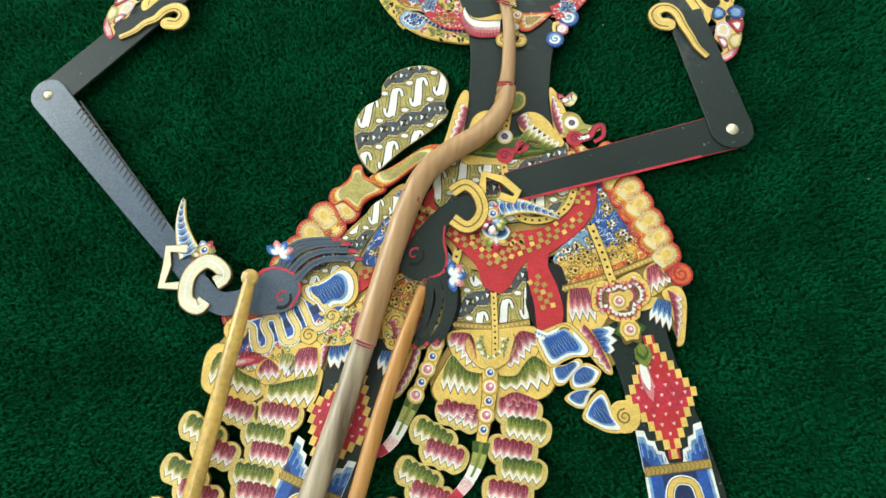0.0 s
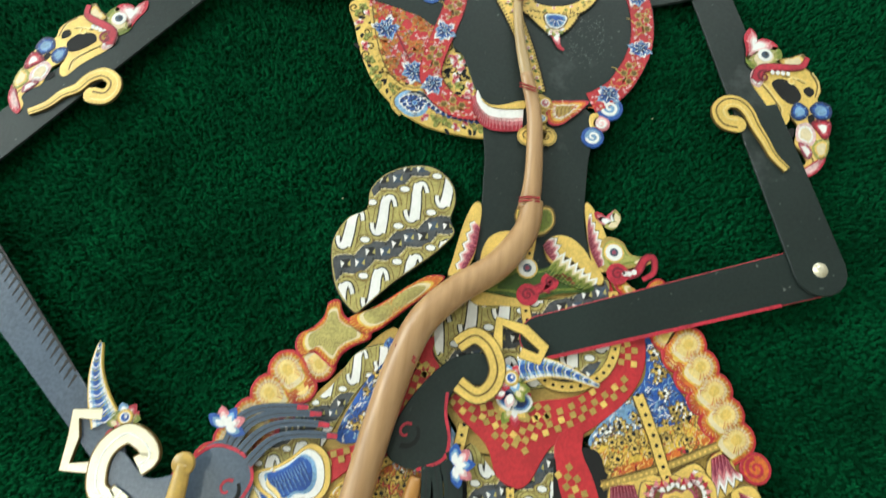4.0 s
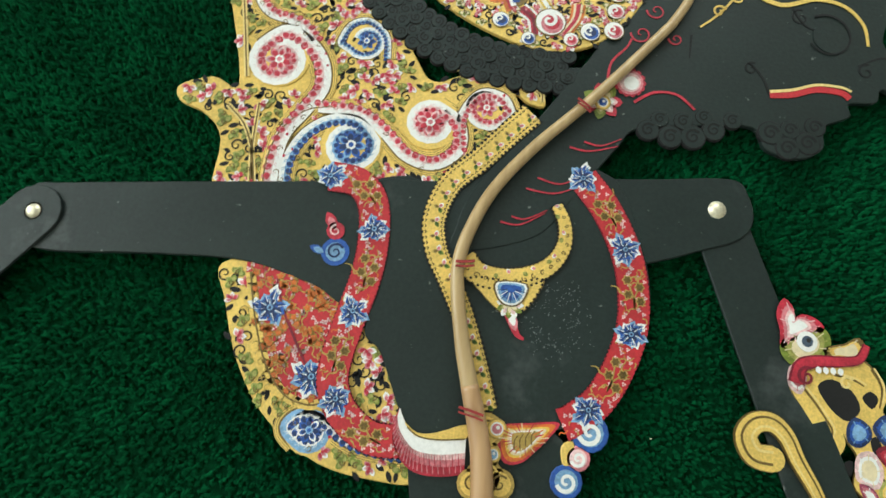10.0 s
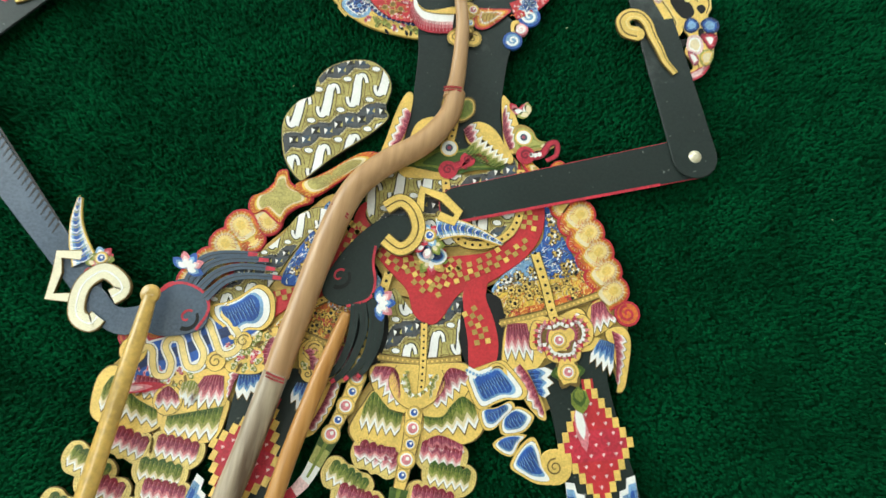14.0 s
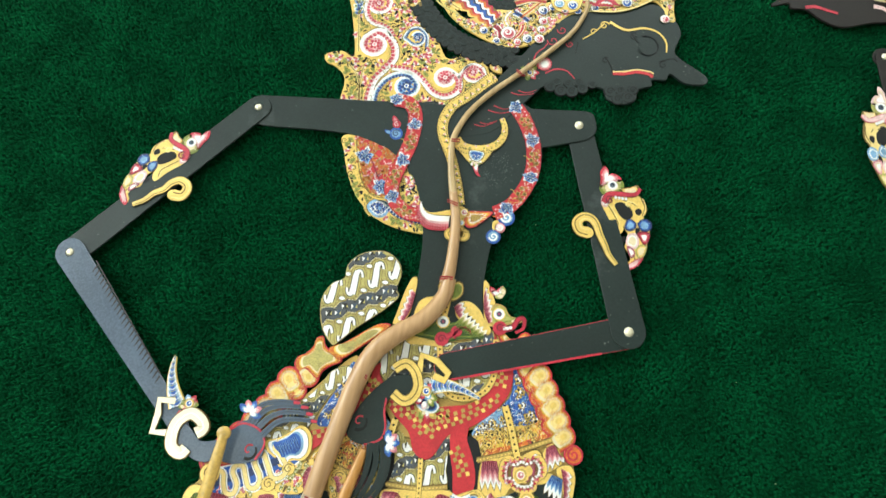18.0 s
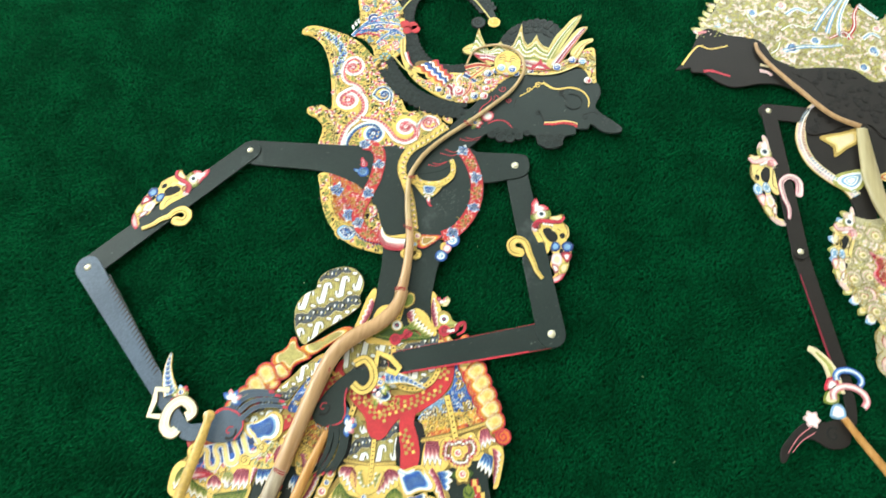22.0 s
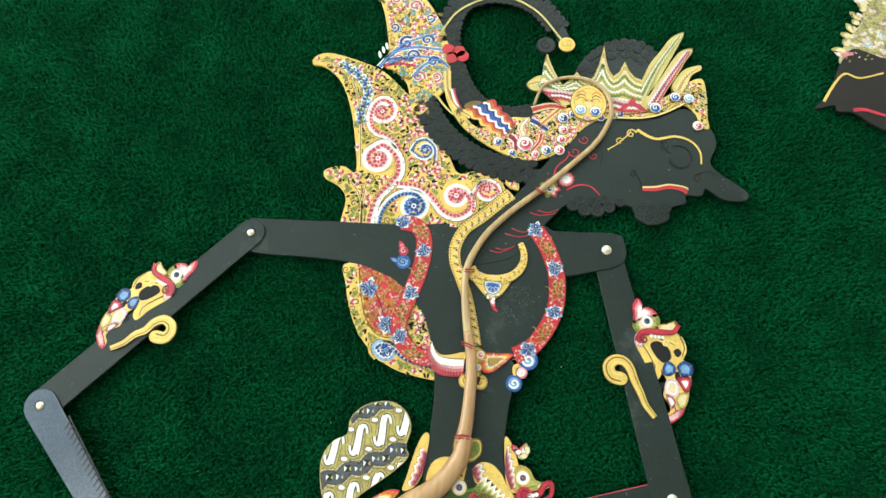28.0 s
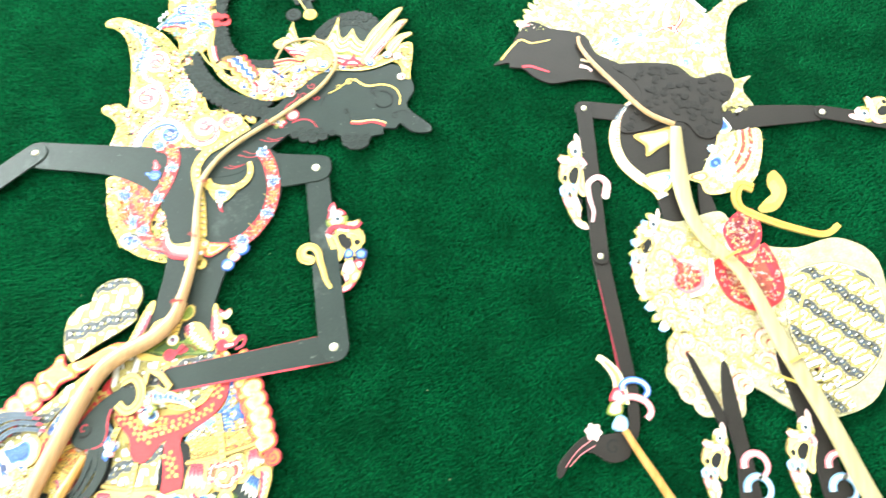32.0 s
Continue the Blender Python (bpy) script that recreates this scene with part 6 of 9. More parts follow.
def flame(name, outline, z, parent, line):
    b = Build()
    shape = spline(outline, True, 4)
    b.slab(shape, z, "crimson", 1.5)
    for j, (col, s) in enumerate((("red", 0.96), ("orange", 0.9), ("yellow", 0.79), ("cream", 0.73), ("khaki", 0.64))):
        b.slab(scaled(shape, s), z + 0.1 + 0.1 * j, col, 0.2)
    mid = Vector(centre(shape))
    for k, p in enumerate(spline(outline, True, 9)):
        d = (mid - p).normalized()
        b.stroke([p + d * 1.2, p + d * (2.4 + (k % 3) * 0.6)], 0.4, 0.12, z + 0.62, ("orange", "yellow", "orange")[k % 3], 0.06, False)
    for k, p in enumerate(along(spline(line), 1.1)):
        n = Vector((-p[1].y, p[1].x))
        b.stroke([p[0] - n * 2.0, p[0] + p[1] * 0.8, p[0] + n * 2.0], 0.2, 0.2, z + 0.62, "umber_gold", 0.06, False, 5, scaled(shape, 0.6))
    part(name, b, parent, "flame-edged gilt tongue")


flame("flame", [(-83.5, -157), (-85.5, -152.8), (-89.8, -154.6), (-91, -161), (-95.3, -166.6), (-100.4, -170), (-101.2, -175.4), (-98.2, -179.4), (-93, -177), (-88, -180), (-83, -182.6), (-80.5, -177), (-76, -172.5), (-69, -168.2), (-71, -163), (-77, -162), (-81.6, -159.6)], 3.9, skirt, [(-93.5, -172.7), (-82.9, -172.1), (-72.7, -167.9)])
flame("flame", [(-80, -161), (-78.4, -164.8), (-73, -167), (-66, -164), (-59, -157.4), (-52, -150.6), (-43, -142), (-40, -137), (-47, -137.4), (-55, -142.6), (-63, -149.4), (-71, -155.4), (-76, -157.8)], 4.2, skirt, [(-65.9, -159.3), (-53.9, -148.3), (-41.6, -139.4)])
flame("flame", [(35, -131), (39, -129.6), (44, -134.4), (48, -137.4), (49.4, -132.6), (51.4, -128.6), (55, -126.6), (58.4, -128.6), (60.6, -134), (65.4, -139.8), (65.6, -145), (61, -148.4), (57, -147.4), (55, -149.4), (50, -147), (47.6, -142.4), (42.6, -140.2)], 3.9, skirt, [(42.8, -135.6), (53.4, -139.9), (60.5, -150.2)])
for at, r in zip([(-143.4, -247.5), (96.4, -202.3), (54.6, -133.6)], (6.5, 6.5, 4.5)):
    b = Build()
    b.disc(at, r, 3.7, "crimson", 16, 1.2)
    b.disc(at, r * 0.8, 3.8, "orange", 14)
    b.curl(at, r * 0.66, 100, 3.95, "crimson", r * 0.24, 1.4)
    part("hem_curl", b, skirt, "red spiral curl")

# waist ornament: two masks of curls, gilt collar leaves
def gilt(name, pts, z, label="", col="gold"):
    """A gilt plate with a thin dark edge."""
    b = Build()
    shape = spline(pts, True, 4)
    b.slab(shape, z, "bronze", 1.2)
    b.slab(scaled(shape, 0.97), z + 0.06, col, 0.2)
    return part(name, b, skirt, label)


def patch(top, bottom, z, col, teeth, name="pleated_patch", label=""):
    b = Build()
    pleated(b, top, bottom, z, col, teeth)
    return part(name, b, skirt, label)


gilt("waist_leaf", [(-38.7, -136.7), (-37.5, -128.6), (-34.6, -111.9), (-31.1, -101.2), (-27.7, -100.1), (-26.6, -104.9), (-27, -113.9), (-28, -126.5), (-32, -134.1)], 4.2, "gilt leaf at the waist")
patch([(-26.6, -112.4), (-27.8, -123.5), (-31.1, -132.2)], [(-31.1, -108.4), (-34.2, -122.3), (-36.4, -133.5)], 4.35, "red", 5)
gilt("waist_leaf", [(20.2, -95.3), (24.1, -96.7), (29, -105.3), (32.4, -115.2), (32.6, -124.5), (29.1, -127.3), (25.1, -123.2), (22.7, -113.5)], 4.2, "gilt leaf at the waist")
patch([(21.9, -106.2), (23.5, -116.4), (27.9, -125.1)], [(22.6, -98), (28.3, -110.4), (31.4, -122.4)], 4.35, "red", 6)
gilt("mask_band", [(-25, -129.1), (-23.9, -119.5), (-20.1, -114.5), (-13.6, -112.2), (-5.4, -113.6), (-2.2, -118.2), (-8.2, -126.3), (-18.2, -132.9)], 4.2)
gilt("mask_band", [(3, -116.6), (7.9, -111.9), (14.6, -112.2), (20.9, -116.7), (25.6, -123.4), (30.8, -129.4), (28.5, -133.2), (19.8, -126.2), (12.7, -121.3), (7.8, -125.4), (4.4, -123.2)], 4.45)
patch([(2.3, -117.6), (4.2, -121.2), (7.1, -124.3)], [(7.1, -112), (10.6, -115.7), (9.7, -122.8)], 4.6, "red", 3)
b = Build()
b.layers(spline([(-25.7, -142.6), (-21.8, -136.8), (-14.4, -130.6), (-8, -127.8), (2.7, -128.4), (10.4, -124.5), (15.9, -127.6), (25.6, -133), (24.6, -136.5), (11.6, -138.8), (-1.2, -143.4), (-14.5, -142.2)], True, 4), 4.2, ("green", "leaf", "green"), 0.8, 0.08)
part("mask_ground", b, skirt, "green mask ground")
patch([(4.2, -130), (12.5, -134.1), (22.4, -136.2)], [(11.4, -118.5), (19.9, -124.4), (29.4, -130.7)], 4.5, "green", 6)
gilt("mask_band", [(-29, -144.1), (-22.5, -142.1), (-11.8, -143), (-3.8, -143.1), (-4.8, -146.7), (-14, -147.3), (-24.5, -148.2)], 4.3)
b = Build()
b.layers(spline([(27.1, -115.3), (31, -110.1), (38, -111.6), (42.6, -117.4), (52.1, -117.4), (49.7, -121.2), (42.5, -123.3), (33, -127.4), (28.2, -123.1)], True, 4), 4.4, ("old_gold", "olive", "leaf", "olive"), 0.8, 0.1)
part("belt_mask", b, skirt, "gilt and green belt mask")
for at, r in zip([(-3.8, -128.9), (34.4, -117.2)], (4.8, 4.6)):
    b = Build()
    b.disc(at, r, 4.75, "gold", 16, 0.6)
    b.disc(at, r * 0.84, 4.85, "white", 16)
    b.disc(at, r * 0.42, 4.95, "grey", 12)
    b.disc(at, r * 0.22, 5.05, "mauve", 8)
    part("round_boss", b, skirt, "white round boss with a dark red centre")
for line, w, curl, r in (([(-1.5, -140), (6, -135.5), (12.2, -130.9), (17.8, -134.6)], 5, [(-2.7, -141)][0], 5), ([(5, -139.1), (8.3, -131.5), (16.3, -131.9)], 4, [(6.7, -134)][0], 4), ([(37, -127.7), (44.7, -125.3), (48.2, -119), (52.1, -117.9), (52.5, -124.3), (47.5, -128.4)], 4.5, [(36.4, -126.9)][0], 5)):
    b = Build()
    b.stroke(line, w, w * 0.5, 4.8, "deep_red", 0.5)
    b.stroke(line, w * 0.6, w * 0.3, 4.9, "crimson", 0.2)
    b.disc(curl, r, 4.85, "crimson", 14)
    b.curl(curl, r * 0.6, 0, 5.0, "deep_red", r * 0.24, 1.4)
    part("lip", b, skirt, "dark red curled lip")
b = Build()
for k in range(6):
    p = Vector([(33.1, -103.3)][0])
    b.petal(p + Vector((k % 3 - 1, 0)) * 3, 50 + 30 * k, 7, 4, 4.5 + 0.05 * k, (("crimson", "pink"), ("pink", "white"), ("olive", "cream"))[k % 3])
for p in [(39.6, -126.5), (41.6, -126.3), (43.7, -125.4)]:
    b.disc(p, 1.3, 5.0, "white", 8)
b.petal([(43.1, -121.1)][0], 20, 9, 4, 4.6, ("leaf", "olive", "cream"))
part("crest_leaf", b, skirt)
p = Vector([(-2.2, -104.8)][0])
for sgn in (-1, 1):
    b = Build()
    b.layers(spline(turned([(0.3 * sgn, -8), (5.5 * sgn, -7.5), (9.5 * sgn, -1), (7.5 * sgn, 6), (3 * sgn, 7), (0.4 * sgn, 3)], p, -8), True, 4), 4.4, ("bronze", "gold", "olive", "leaf"), 0.86, 0.1)
    part("heart_boss", b, skirt, "olive and gilt heart-shaped lobe")
b = Build()
for k in range(9):
    b.petal([(-4.5, -189.1)][0], 40 * k, 9, 5, 4.5 + 0.02 * k, (("leaf", "olive", "cream"), ("crimson", "pink", "white"), ("old_gold", "gold"))[k % 3])
for s in (-1, 1):
    b.layers(spline(turned([(0, -4), (6 * s, -3), (8 * s, 2), (4 * s, 5), (0, 4)], [(-4.9, -187.3)][0], -10), True, 3), 4.9, ("white", "sky", "blue", "navy"), 0.76, 0.1)
b.disc([(-4.8, -187.8)][0], 1.6, 5.4, "white", 10)
part("chest_flower", b, skirt, "blue and green painted flower")

# pleated trains: four hanging chains of folds
TRAINS = (
    ([(-136.9, -292.6), (-141.2, -304.2), (-144.1, -316.7), (-147.1, -329), (-149.5, -341), (-155.6, -366.9)], 28, 7, 14.2, 5.5, 0),
    ([(-112, -292.9), (-111.3, -303.2), (-113, -314.7), (-114.2, -326.6), (-117, -337.6), (-121.2, -361.3)], 27, 7, 14.0, 2.6, 0),
    ([(-18.6, -283.6), (-23, -295.4), (-26.7, -308.8), (-30.1, -322.7), (-35.4, -344.2)], 26.5, 6, 14.0, 4.6, 0),
    ([(16.5, -276.9), (16, -289.5), (15.1, -302.4), (14.6, -316.2), (13.3, -336.5)], 26.5, 6, 14.0, -2.8, 0),
)
for line, w, count, h, sway, first in TRAINS:
    pts = along(spline(line), 0.5)
    for i in range(count):
        p, u = pts[int((i + 0.5) * len(pts) / count)]
        red = i % 2 == first
        b = Build()
        ruffle(b, p + Vector((1, 0.2)) * (sway if red else -sway), -18 + (5 if red else -4) if sway > 4 else -4, w, h * 1.15, 3.2 + 0.6 * (count - i) / count, "red" if red else "green")
        part("pleat", b, skirt)
# hips: gilt grounds with hatched patches
for pts, z in (
    ([(-26, -250.8), (-23.3, -243.9), (-1.6, -241.2), (19.8, -237.6), (24, -246), (20, -257), (12.5, -264.9), (0.8, -265.2), (-9, -265.2), (-17.9, -262.6)], 4.0), ([(-31.7, -276.4), (-27.1, -282), (-16.6, -284.2), (-7, -283.3), (7.2, -279.7), (19.4, -276.9), (28.7, -273.1), (32.9, -265.6), (29.1, -254.7), (22.7, -250.7), (16.6, -257), (10.4, -263.3), (0.9, -266.2), (-8.9, -266.1), (-16.7, -262.4), (-22.8, -256.3), (-26.9, -263.4), (-30.1, -270)], 3.8),
    ([(36.2, -233.8), (36.8, -215.1), (47.5, -212.3), (52.2, -209), (60.1, -209.5), (71.6, -202.7), (77.8, -208), (78.1, -215.6), (85.5, -216.6), (80.4, -222.9), (70.8, -225.5), (58.9, -229), (54.4, -235.6), (46.3, -237.8), (37.4, -237.1)], 3.9), ([(86, -212.5), (94.4, -208.7), (99, -215.2), (98.9, -227.7), (97.6, -239.3), (94.1, -241.2), (94.3, -234.6), (90, -221.5)], 3.8), ([(40.3, -235.7), (45.7, -232.9), (52.8, -240.6), (59, -250.8), (61.6, -258.6), (57.8, -258.7), (50.6, -252), (44.2, -243.1)], 3.8),
    ([(-153.9, -283.3), (-154.2, -269.4), (-148.9, -262.5), (-140.2, -264.3), (-133, -274), (-120.5, -277.6), (-118.6, -287.3), (-129.3, -292.8), (-142.5, -290.8), (-150.2, -288.5)], 3.9), ([(-119.5, -286.9), (-117, -279.6), (-107.6, -275.2), (-90.7, -270.3), (-89, -277.5), (-92.4, -289.8), (-104.5, -292.5), (-114.9, -291.1)], 3.9), ([(-119.4, -266.9), (-110.1, -261.7), (-100.7, -256.6), (-92.2, -257.9), (-90.7, -273.3), (-99.7, -277.1), (-112.1, -278.9)], 4.0), ([(-144.1, -260.3), (-131.4, -258.4), (-110.7, -258), (-106.9, -265.1), (-117.6, -276.7), (-133.1, -276.5), (-139.6, -269.8)], 3.85), ([(-96.2, -240.5), (-83.1, -238.6), (-73.5, -233.3), (-73.8, -245), (-76.5, -255.6), (-87.5, -258.5), (-95.7, -255.8)], 3.9),
    ([(-61.8, -243.3), (-57.6, -237), (-50.9, -239.2), (-45.5, -251.1), (-34.2, -250.8), (-35.5, -254.7), (-47.2, -256.9), (-57.4, -256.6)], 4.0), ([(-43, -254.5), (-38.7, -255.2), (-40.8, -267.9), (-47.6, -281.1), (-54.3, -281.6), (-50.5, -269.3)], 3.8), ([(82.9, -196.9), (87.3, -201.5), (89.5, -208.9), (79.6, -216.7), (76.3, -208.2), (77.4, -200.8)], 3.7),
):
    gilt("gilt_ground", pts, z, "gilt ground of the hip ornament")
for top, bottom, z, col, teeth in (
    ([(-23.6, -245.4), (-15, -244.7), (-11.3, -248.7), (-9.4, -257.1)], [(-25.8, -252.3), (-19.9, -255.9), (-14.8, -261.6), (-8.3, -262.1)], 4.2, "red", 5), ([(20.7, -242), (13.2, -240.9), (9.9, -245.1), (7.7, -255.4)], [(22.6, -246.7), (17.9, -252.4), (12.9, -259), (6.7, -260.9)], 4.2, "red", 5),
    ([(-25.8, -264.2), (-22.2, -257.3), (-17.3, -261.2), (-12.7, -264.7), (-7, -265.4)], [(-27.1, -274.4), (-21.9, -276.3), (-14.6, -276.2), (-7.3, -276.1)], 4.1, "green", 5), ([(3.3, -265.1), (11.7, -264.1), (15.9, -257.6), (20.5, -253.5), (26.3, -256.6)], [(4, -272.5), (13.6, -271.5), (23.2, -270.6), (30.5, -265.9)], 4.1, "green", 5),
    ([(-27.5, -283), (-18.1, -281.6), (-8, -281)], [(-25.8, -288.9), (-17.2, -289.1), (-6.5, -287.9)], 4.2, "red", 4), ([(6.7, -275), (12.5, -272.7), (23.1, -275.4)], [(7.3, -281.6), (14.5, -281.5), (25, -279.9)], 4.2, "red", 4),
    ([(37.3, -216.3), (42, -214.9), (46.9, -214.4)], [(37.7, -234.1), (44.9, -232.5), (53.7, -232.2)], 4.1, "red", 4), ([(57.9, -212.9), (54.8, -218.9), (56.7, -226.3)], [(49.1, -214.1), (51.6, -221.9), (55.2, -228.5)], 4.3, "red", 4), ([(68.7, -209.3), (71.4, -214), (71.8, -221.6)], [(71.7, -204.2), (75.5, -211.4), (75, -221.1)], 4.3, "red", 4),
    ([(77.9, -200.7), (83, -198.2), (86.3, -202.9)], [(78.7, -217.6), (85.3, -212), (92.3, -206.4)], 4.2, "red", 4), ([(89.1, -212), (92, -222.5), (93.2, -236)], [(97, -214.2), (96.7, -226.8), (94.7, -238.2)], 4.1, "red", 6), ([(83.5, -216.9), (87.4, -217.3), (90.9, -218.4)], [(78.2, -228.2), (84.4, -231.3), (91.5, -234.2)], 4.0, "blue", 4),
    ([(46, -234.4), (52.9, -242.3), (60, -255.5)], [(42.4, -237.9), (49, -248.6), (59.2, -259)], 4.0, "red", 6), ([(49.6, -236.8), (52.9, -241.8), (56.6, -247.7)], [(62, -233), (63, -240.9), (61, -249)], 3.9, "blue", 3),
    ([(-149.4, -272.8), (-146.3, -267.3), (-141.1, -270.1), (-133.2, -276), (-122.1, -279.9)], [(-150.3, -283), (-142.4, -286.3), (-130.9, -287.1), (-120, -288.5)], 4.1, "green", 6), ([(-116.6, -282), (-105.8, -278.5), (-91.6, -273.9)], [(-116.8, -290.4), (-104.8, -290.6), (-92.3, -290.2)], 4.1, "green", 5), ([(-103.7, -261.6), (-98.8, -260.1), (-94.4, -260.2)], [(-110.4, -276.7), (-101, -276.8), (-91.6, -273.9)], 4.3, "red", 4),
    ([(-113.2, -266), (-108.3, -264.3), (-104.5, -267.3)], [(-114.2, -274.2), (-109.4, -276.5), (-104.6, -274.8)], 4.3, "olive", 3), ([(-87.5, -258.5), (-82.1, -257.7), (-77.1, -257)], [(-87.9, -268.8), (-81.6, -269.9), (-73.9, -260.8)], 4.0, "blue", 4), ([(-87.5, -258.5), (-88.9, -262.5), (-89.6, -267.6)], [(-92.3, -257.4), (-92.2, -264.2), (-91.1, -270.8)], 4.2, "red", 4), ([(-135.3, -265.4), (-130.1, -265.4), (-123.6, -265.5)], [(-135.6, -273.8), (-129.3, -275.9), (-123.1, -274.5)], 4.1, "red", 3),
    ([(-59.6, -258.2), (-53.4, -257.8), (-47, -258.4)], [(-62, -266.5), (-54.5, -272.9), (-48.2, -271.5)], 4.0, "blue", 4), ([(-42.9, -255.8), (-45.5, -266.1), (-50.3, -277.9)], [(-38.6, -255.7), (-41.3, -267.5), (-47.1, -280.1)], 4.05, "red", 6), ([(-48.1, -241.3), (-42.1, -238.4), (-35.8, -238.3)], [(-46, -251.2), (-39.9, -251.8), (-33.4, -251.4)], 4.0, "red", 4), ([(-58.8, -242.9), (-55.9, -245.5), (-54.1, -251.1)], [(-52.7, -239.4), (-50.1, -245.4), (-49.8, -253)], 4.3, "red", 3),
    ([(-76.4, -239.7), (-78.1, -245.6), (-76.2, -253)], [(-72.5, -237.1), (-69.8, -244.4), (-70.5, -253.5)], 4.3, "red", 3), ([(-8.5, -247), (-6.1, -250.4), (-4, -256.3)], [(-10.9, -248.1), (-8.7, -254.5), (-4.6, -260.1)], 4.4, "olive", 3), ([(6.1, -244.9), (4.6, -248.9), (4.2, -255.1)], [(9.1, -245.2), (8.3, -252), (5.6, -259.1)], 4.4, "olive", 3),
):
    patch(top, bottom, z, col, teeth)
b = Build()
for k, pts in enumerate(([(-144.1, -260.3), (-131.4, -258.4), (-110.7, -258), (-106.9, -265.1), (-117.6, -276.7), (-133.1, -276.5), (-139.6, -269.8)], [(-96.2, -240.5), (-83.1, -238.6), (-73.5, -233.3), (-73.8, -245), (-76.5, -255.6), (-87.5, -258.5), (-95.7, -255.8)], [(-61.8, -243.3), (-57.6, -237), (-50.9, -239.2), (-45.5, -251.1), (-34.2, -250.8), (-35.5, -254.7), (-47.2, -256.9), (-57.4, -256.6)])):
    filigree(b, pts, (3.85, 3.9, 4.0)[k] + 0.05, 4.6, 60 + k, (), ("crimson", "pink", "leaf", "cream"), "bronze", 0.15)
stuff(part("tendril_work", b, skirt, "small painted buds and tendrils"))
b = Build()
LOOP = [(-10.5, -245), (-13, -251), (-9, -257.5), (-2.4, -260), (4, -256.5), (8, -249.5), (6, -244)]
b.stroke(LOOP, 6.4, 6.4, 4.55, "bronze", 0.8)
b.stroke(LOOP, 5.7, 5.7, 4.6, "gold", 0.2)
for i, (p, u) in enumerate(along(spline([(-8, -246), (-9.4, -250.6), (-6.4, -255), (-2.4, -256.6), (1.6, -254), (4.4, -249.6), (3.4, -245.6)]), 1.9)):
    n = Vector((-u.y, u.x))
    b.slab([p - u * 1.0 + n * 0.9, p + u * 1.0 + n * 0.9, p - n * 1.4], 4.72, "white" if i % 2 else "olive", 0.15)
part("belt_loop", b, skirt, "round gilt loop with white teeth")
b = Build()
QUAT = spline([(48.6, -220), (50, -212.6), (57, -212), (62.4, -208.4), (68, -209.6), (74, -205.6), (79.8, -210.6), (80, -218.6), (75.4, -222.6), (74.4, -228.6), (67, -231.6), (59.4, -230.6), (56.4, -226.4), (50, -226.6)], True, 4)
b.slab(QUAT, 4.55, "bronze", 1.2)
b.slab(scaled(QUAT, 0.97), 4.6, "gold", 0.2)
b.slab(scaled(QUAT, 0.82), 4.64, "bronze", 0.2)
for i, (p, u) in enumerate(along(scaled(QUAT, 0.72), 2.4)):
    n = Vector((-u.y, u.x))
    b.slab([p - u * 1.3 - n * 1.6, p + u * 1.3 - n * 1.6, p + n * 1.8], 4.7, "white", 0.15)
    b.slab([p - u * 1.1 + n * 0.2, p + u * 1.1 + n * 0.2, p + n * 3.0], 4.74, ("crimson", "pink")[i % 2], 0.15)
b.slab(scaled(QUAT, 0.46), 4.78, "mauve", 0.2)
b.slab(scaled(QUAT, 0.4), 4.82, "gold", 0.2)
part("hip_rosette", b, skirt, "four-lobed gilt plate with crimson teeth")
b = Build()
b.disc([(-118.2, -274.8)][0], 7.2, 4.3, "bronze", 20)
b.disc([(-118.2, -274.8)][0], 6.9, 4.4, "gold", 20)
pleated(b, [(-123.4, -273), (-119.4, -268.4), (-113.9, -271.7)], [(-123.8, -279.1), (-117.3, -279.7), (-111.3, -277.3)], 4.5, "red", 3)
part("round_boss", b, skirt, "crimson and gilt round boss")
for at, r in zip([(63.4, -220.4), (69.4, -235)], (6.4, 6.6)):
    b = Build()
    b.disc(at, r * 0.8, 4.85, "gold", 16)
    rosette = part("rosette", b, skirt, "gilt and rose rosette")
    for k in range(6):
        b = Build()
        b.petal(at, 60 * k + 15, r * 1.3, r * 0.95, 4.5 + 0.03 * k, ("bronze", "gold", "old_gold") if k % 3 else ("green", "leaf", "olive"))
        part("petal", b, rosette)
    b = Build()
    jewel(b, at, r * 0.62, 4.95, "pink")
    part("jewel", b, rosette)

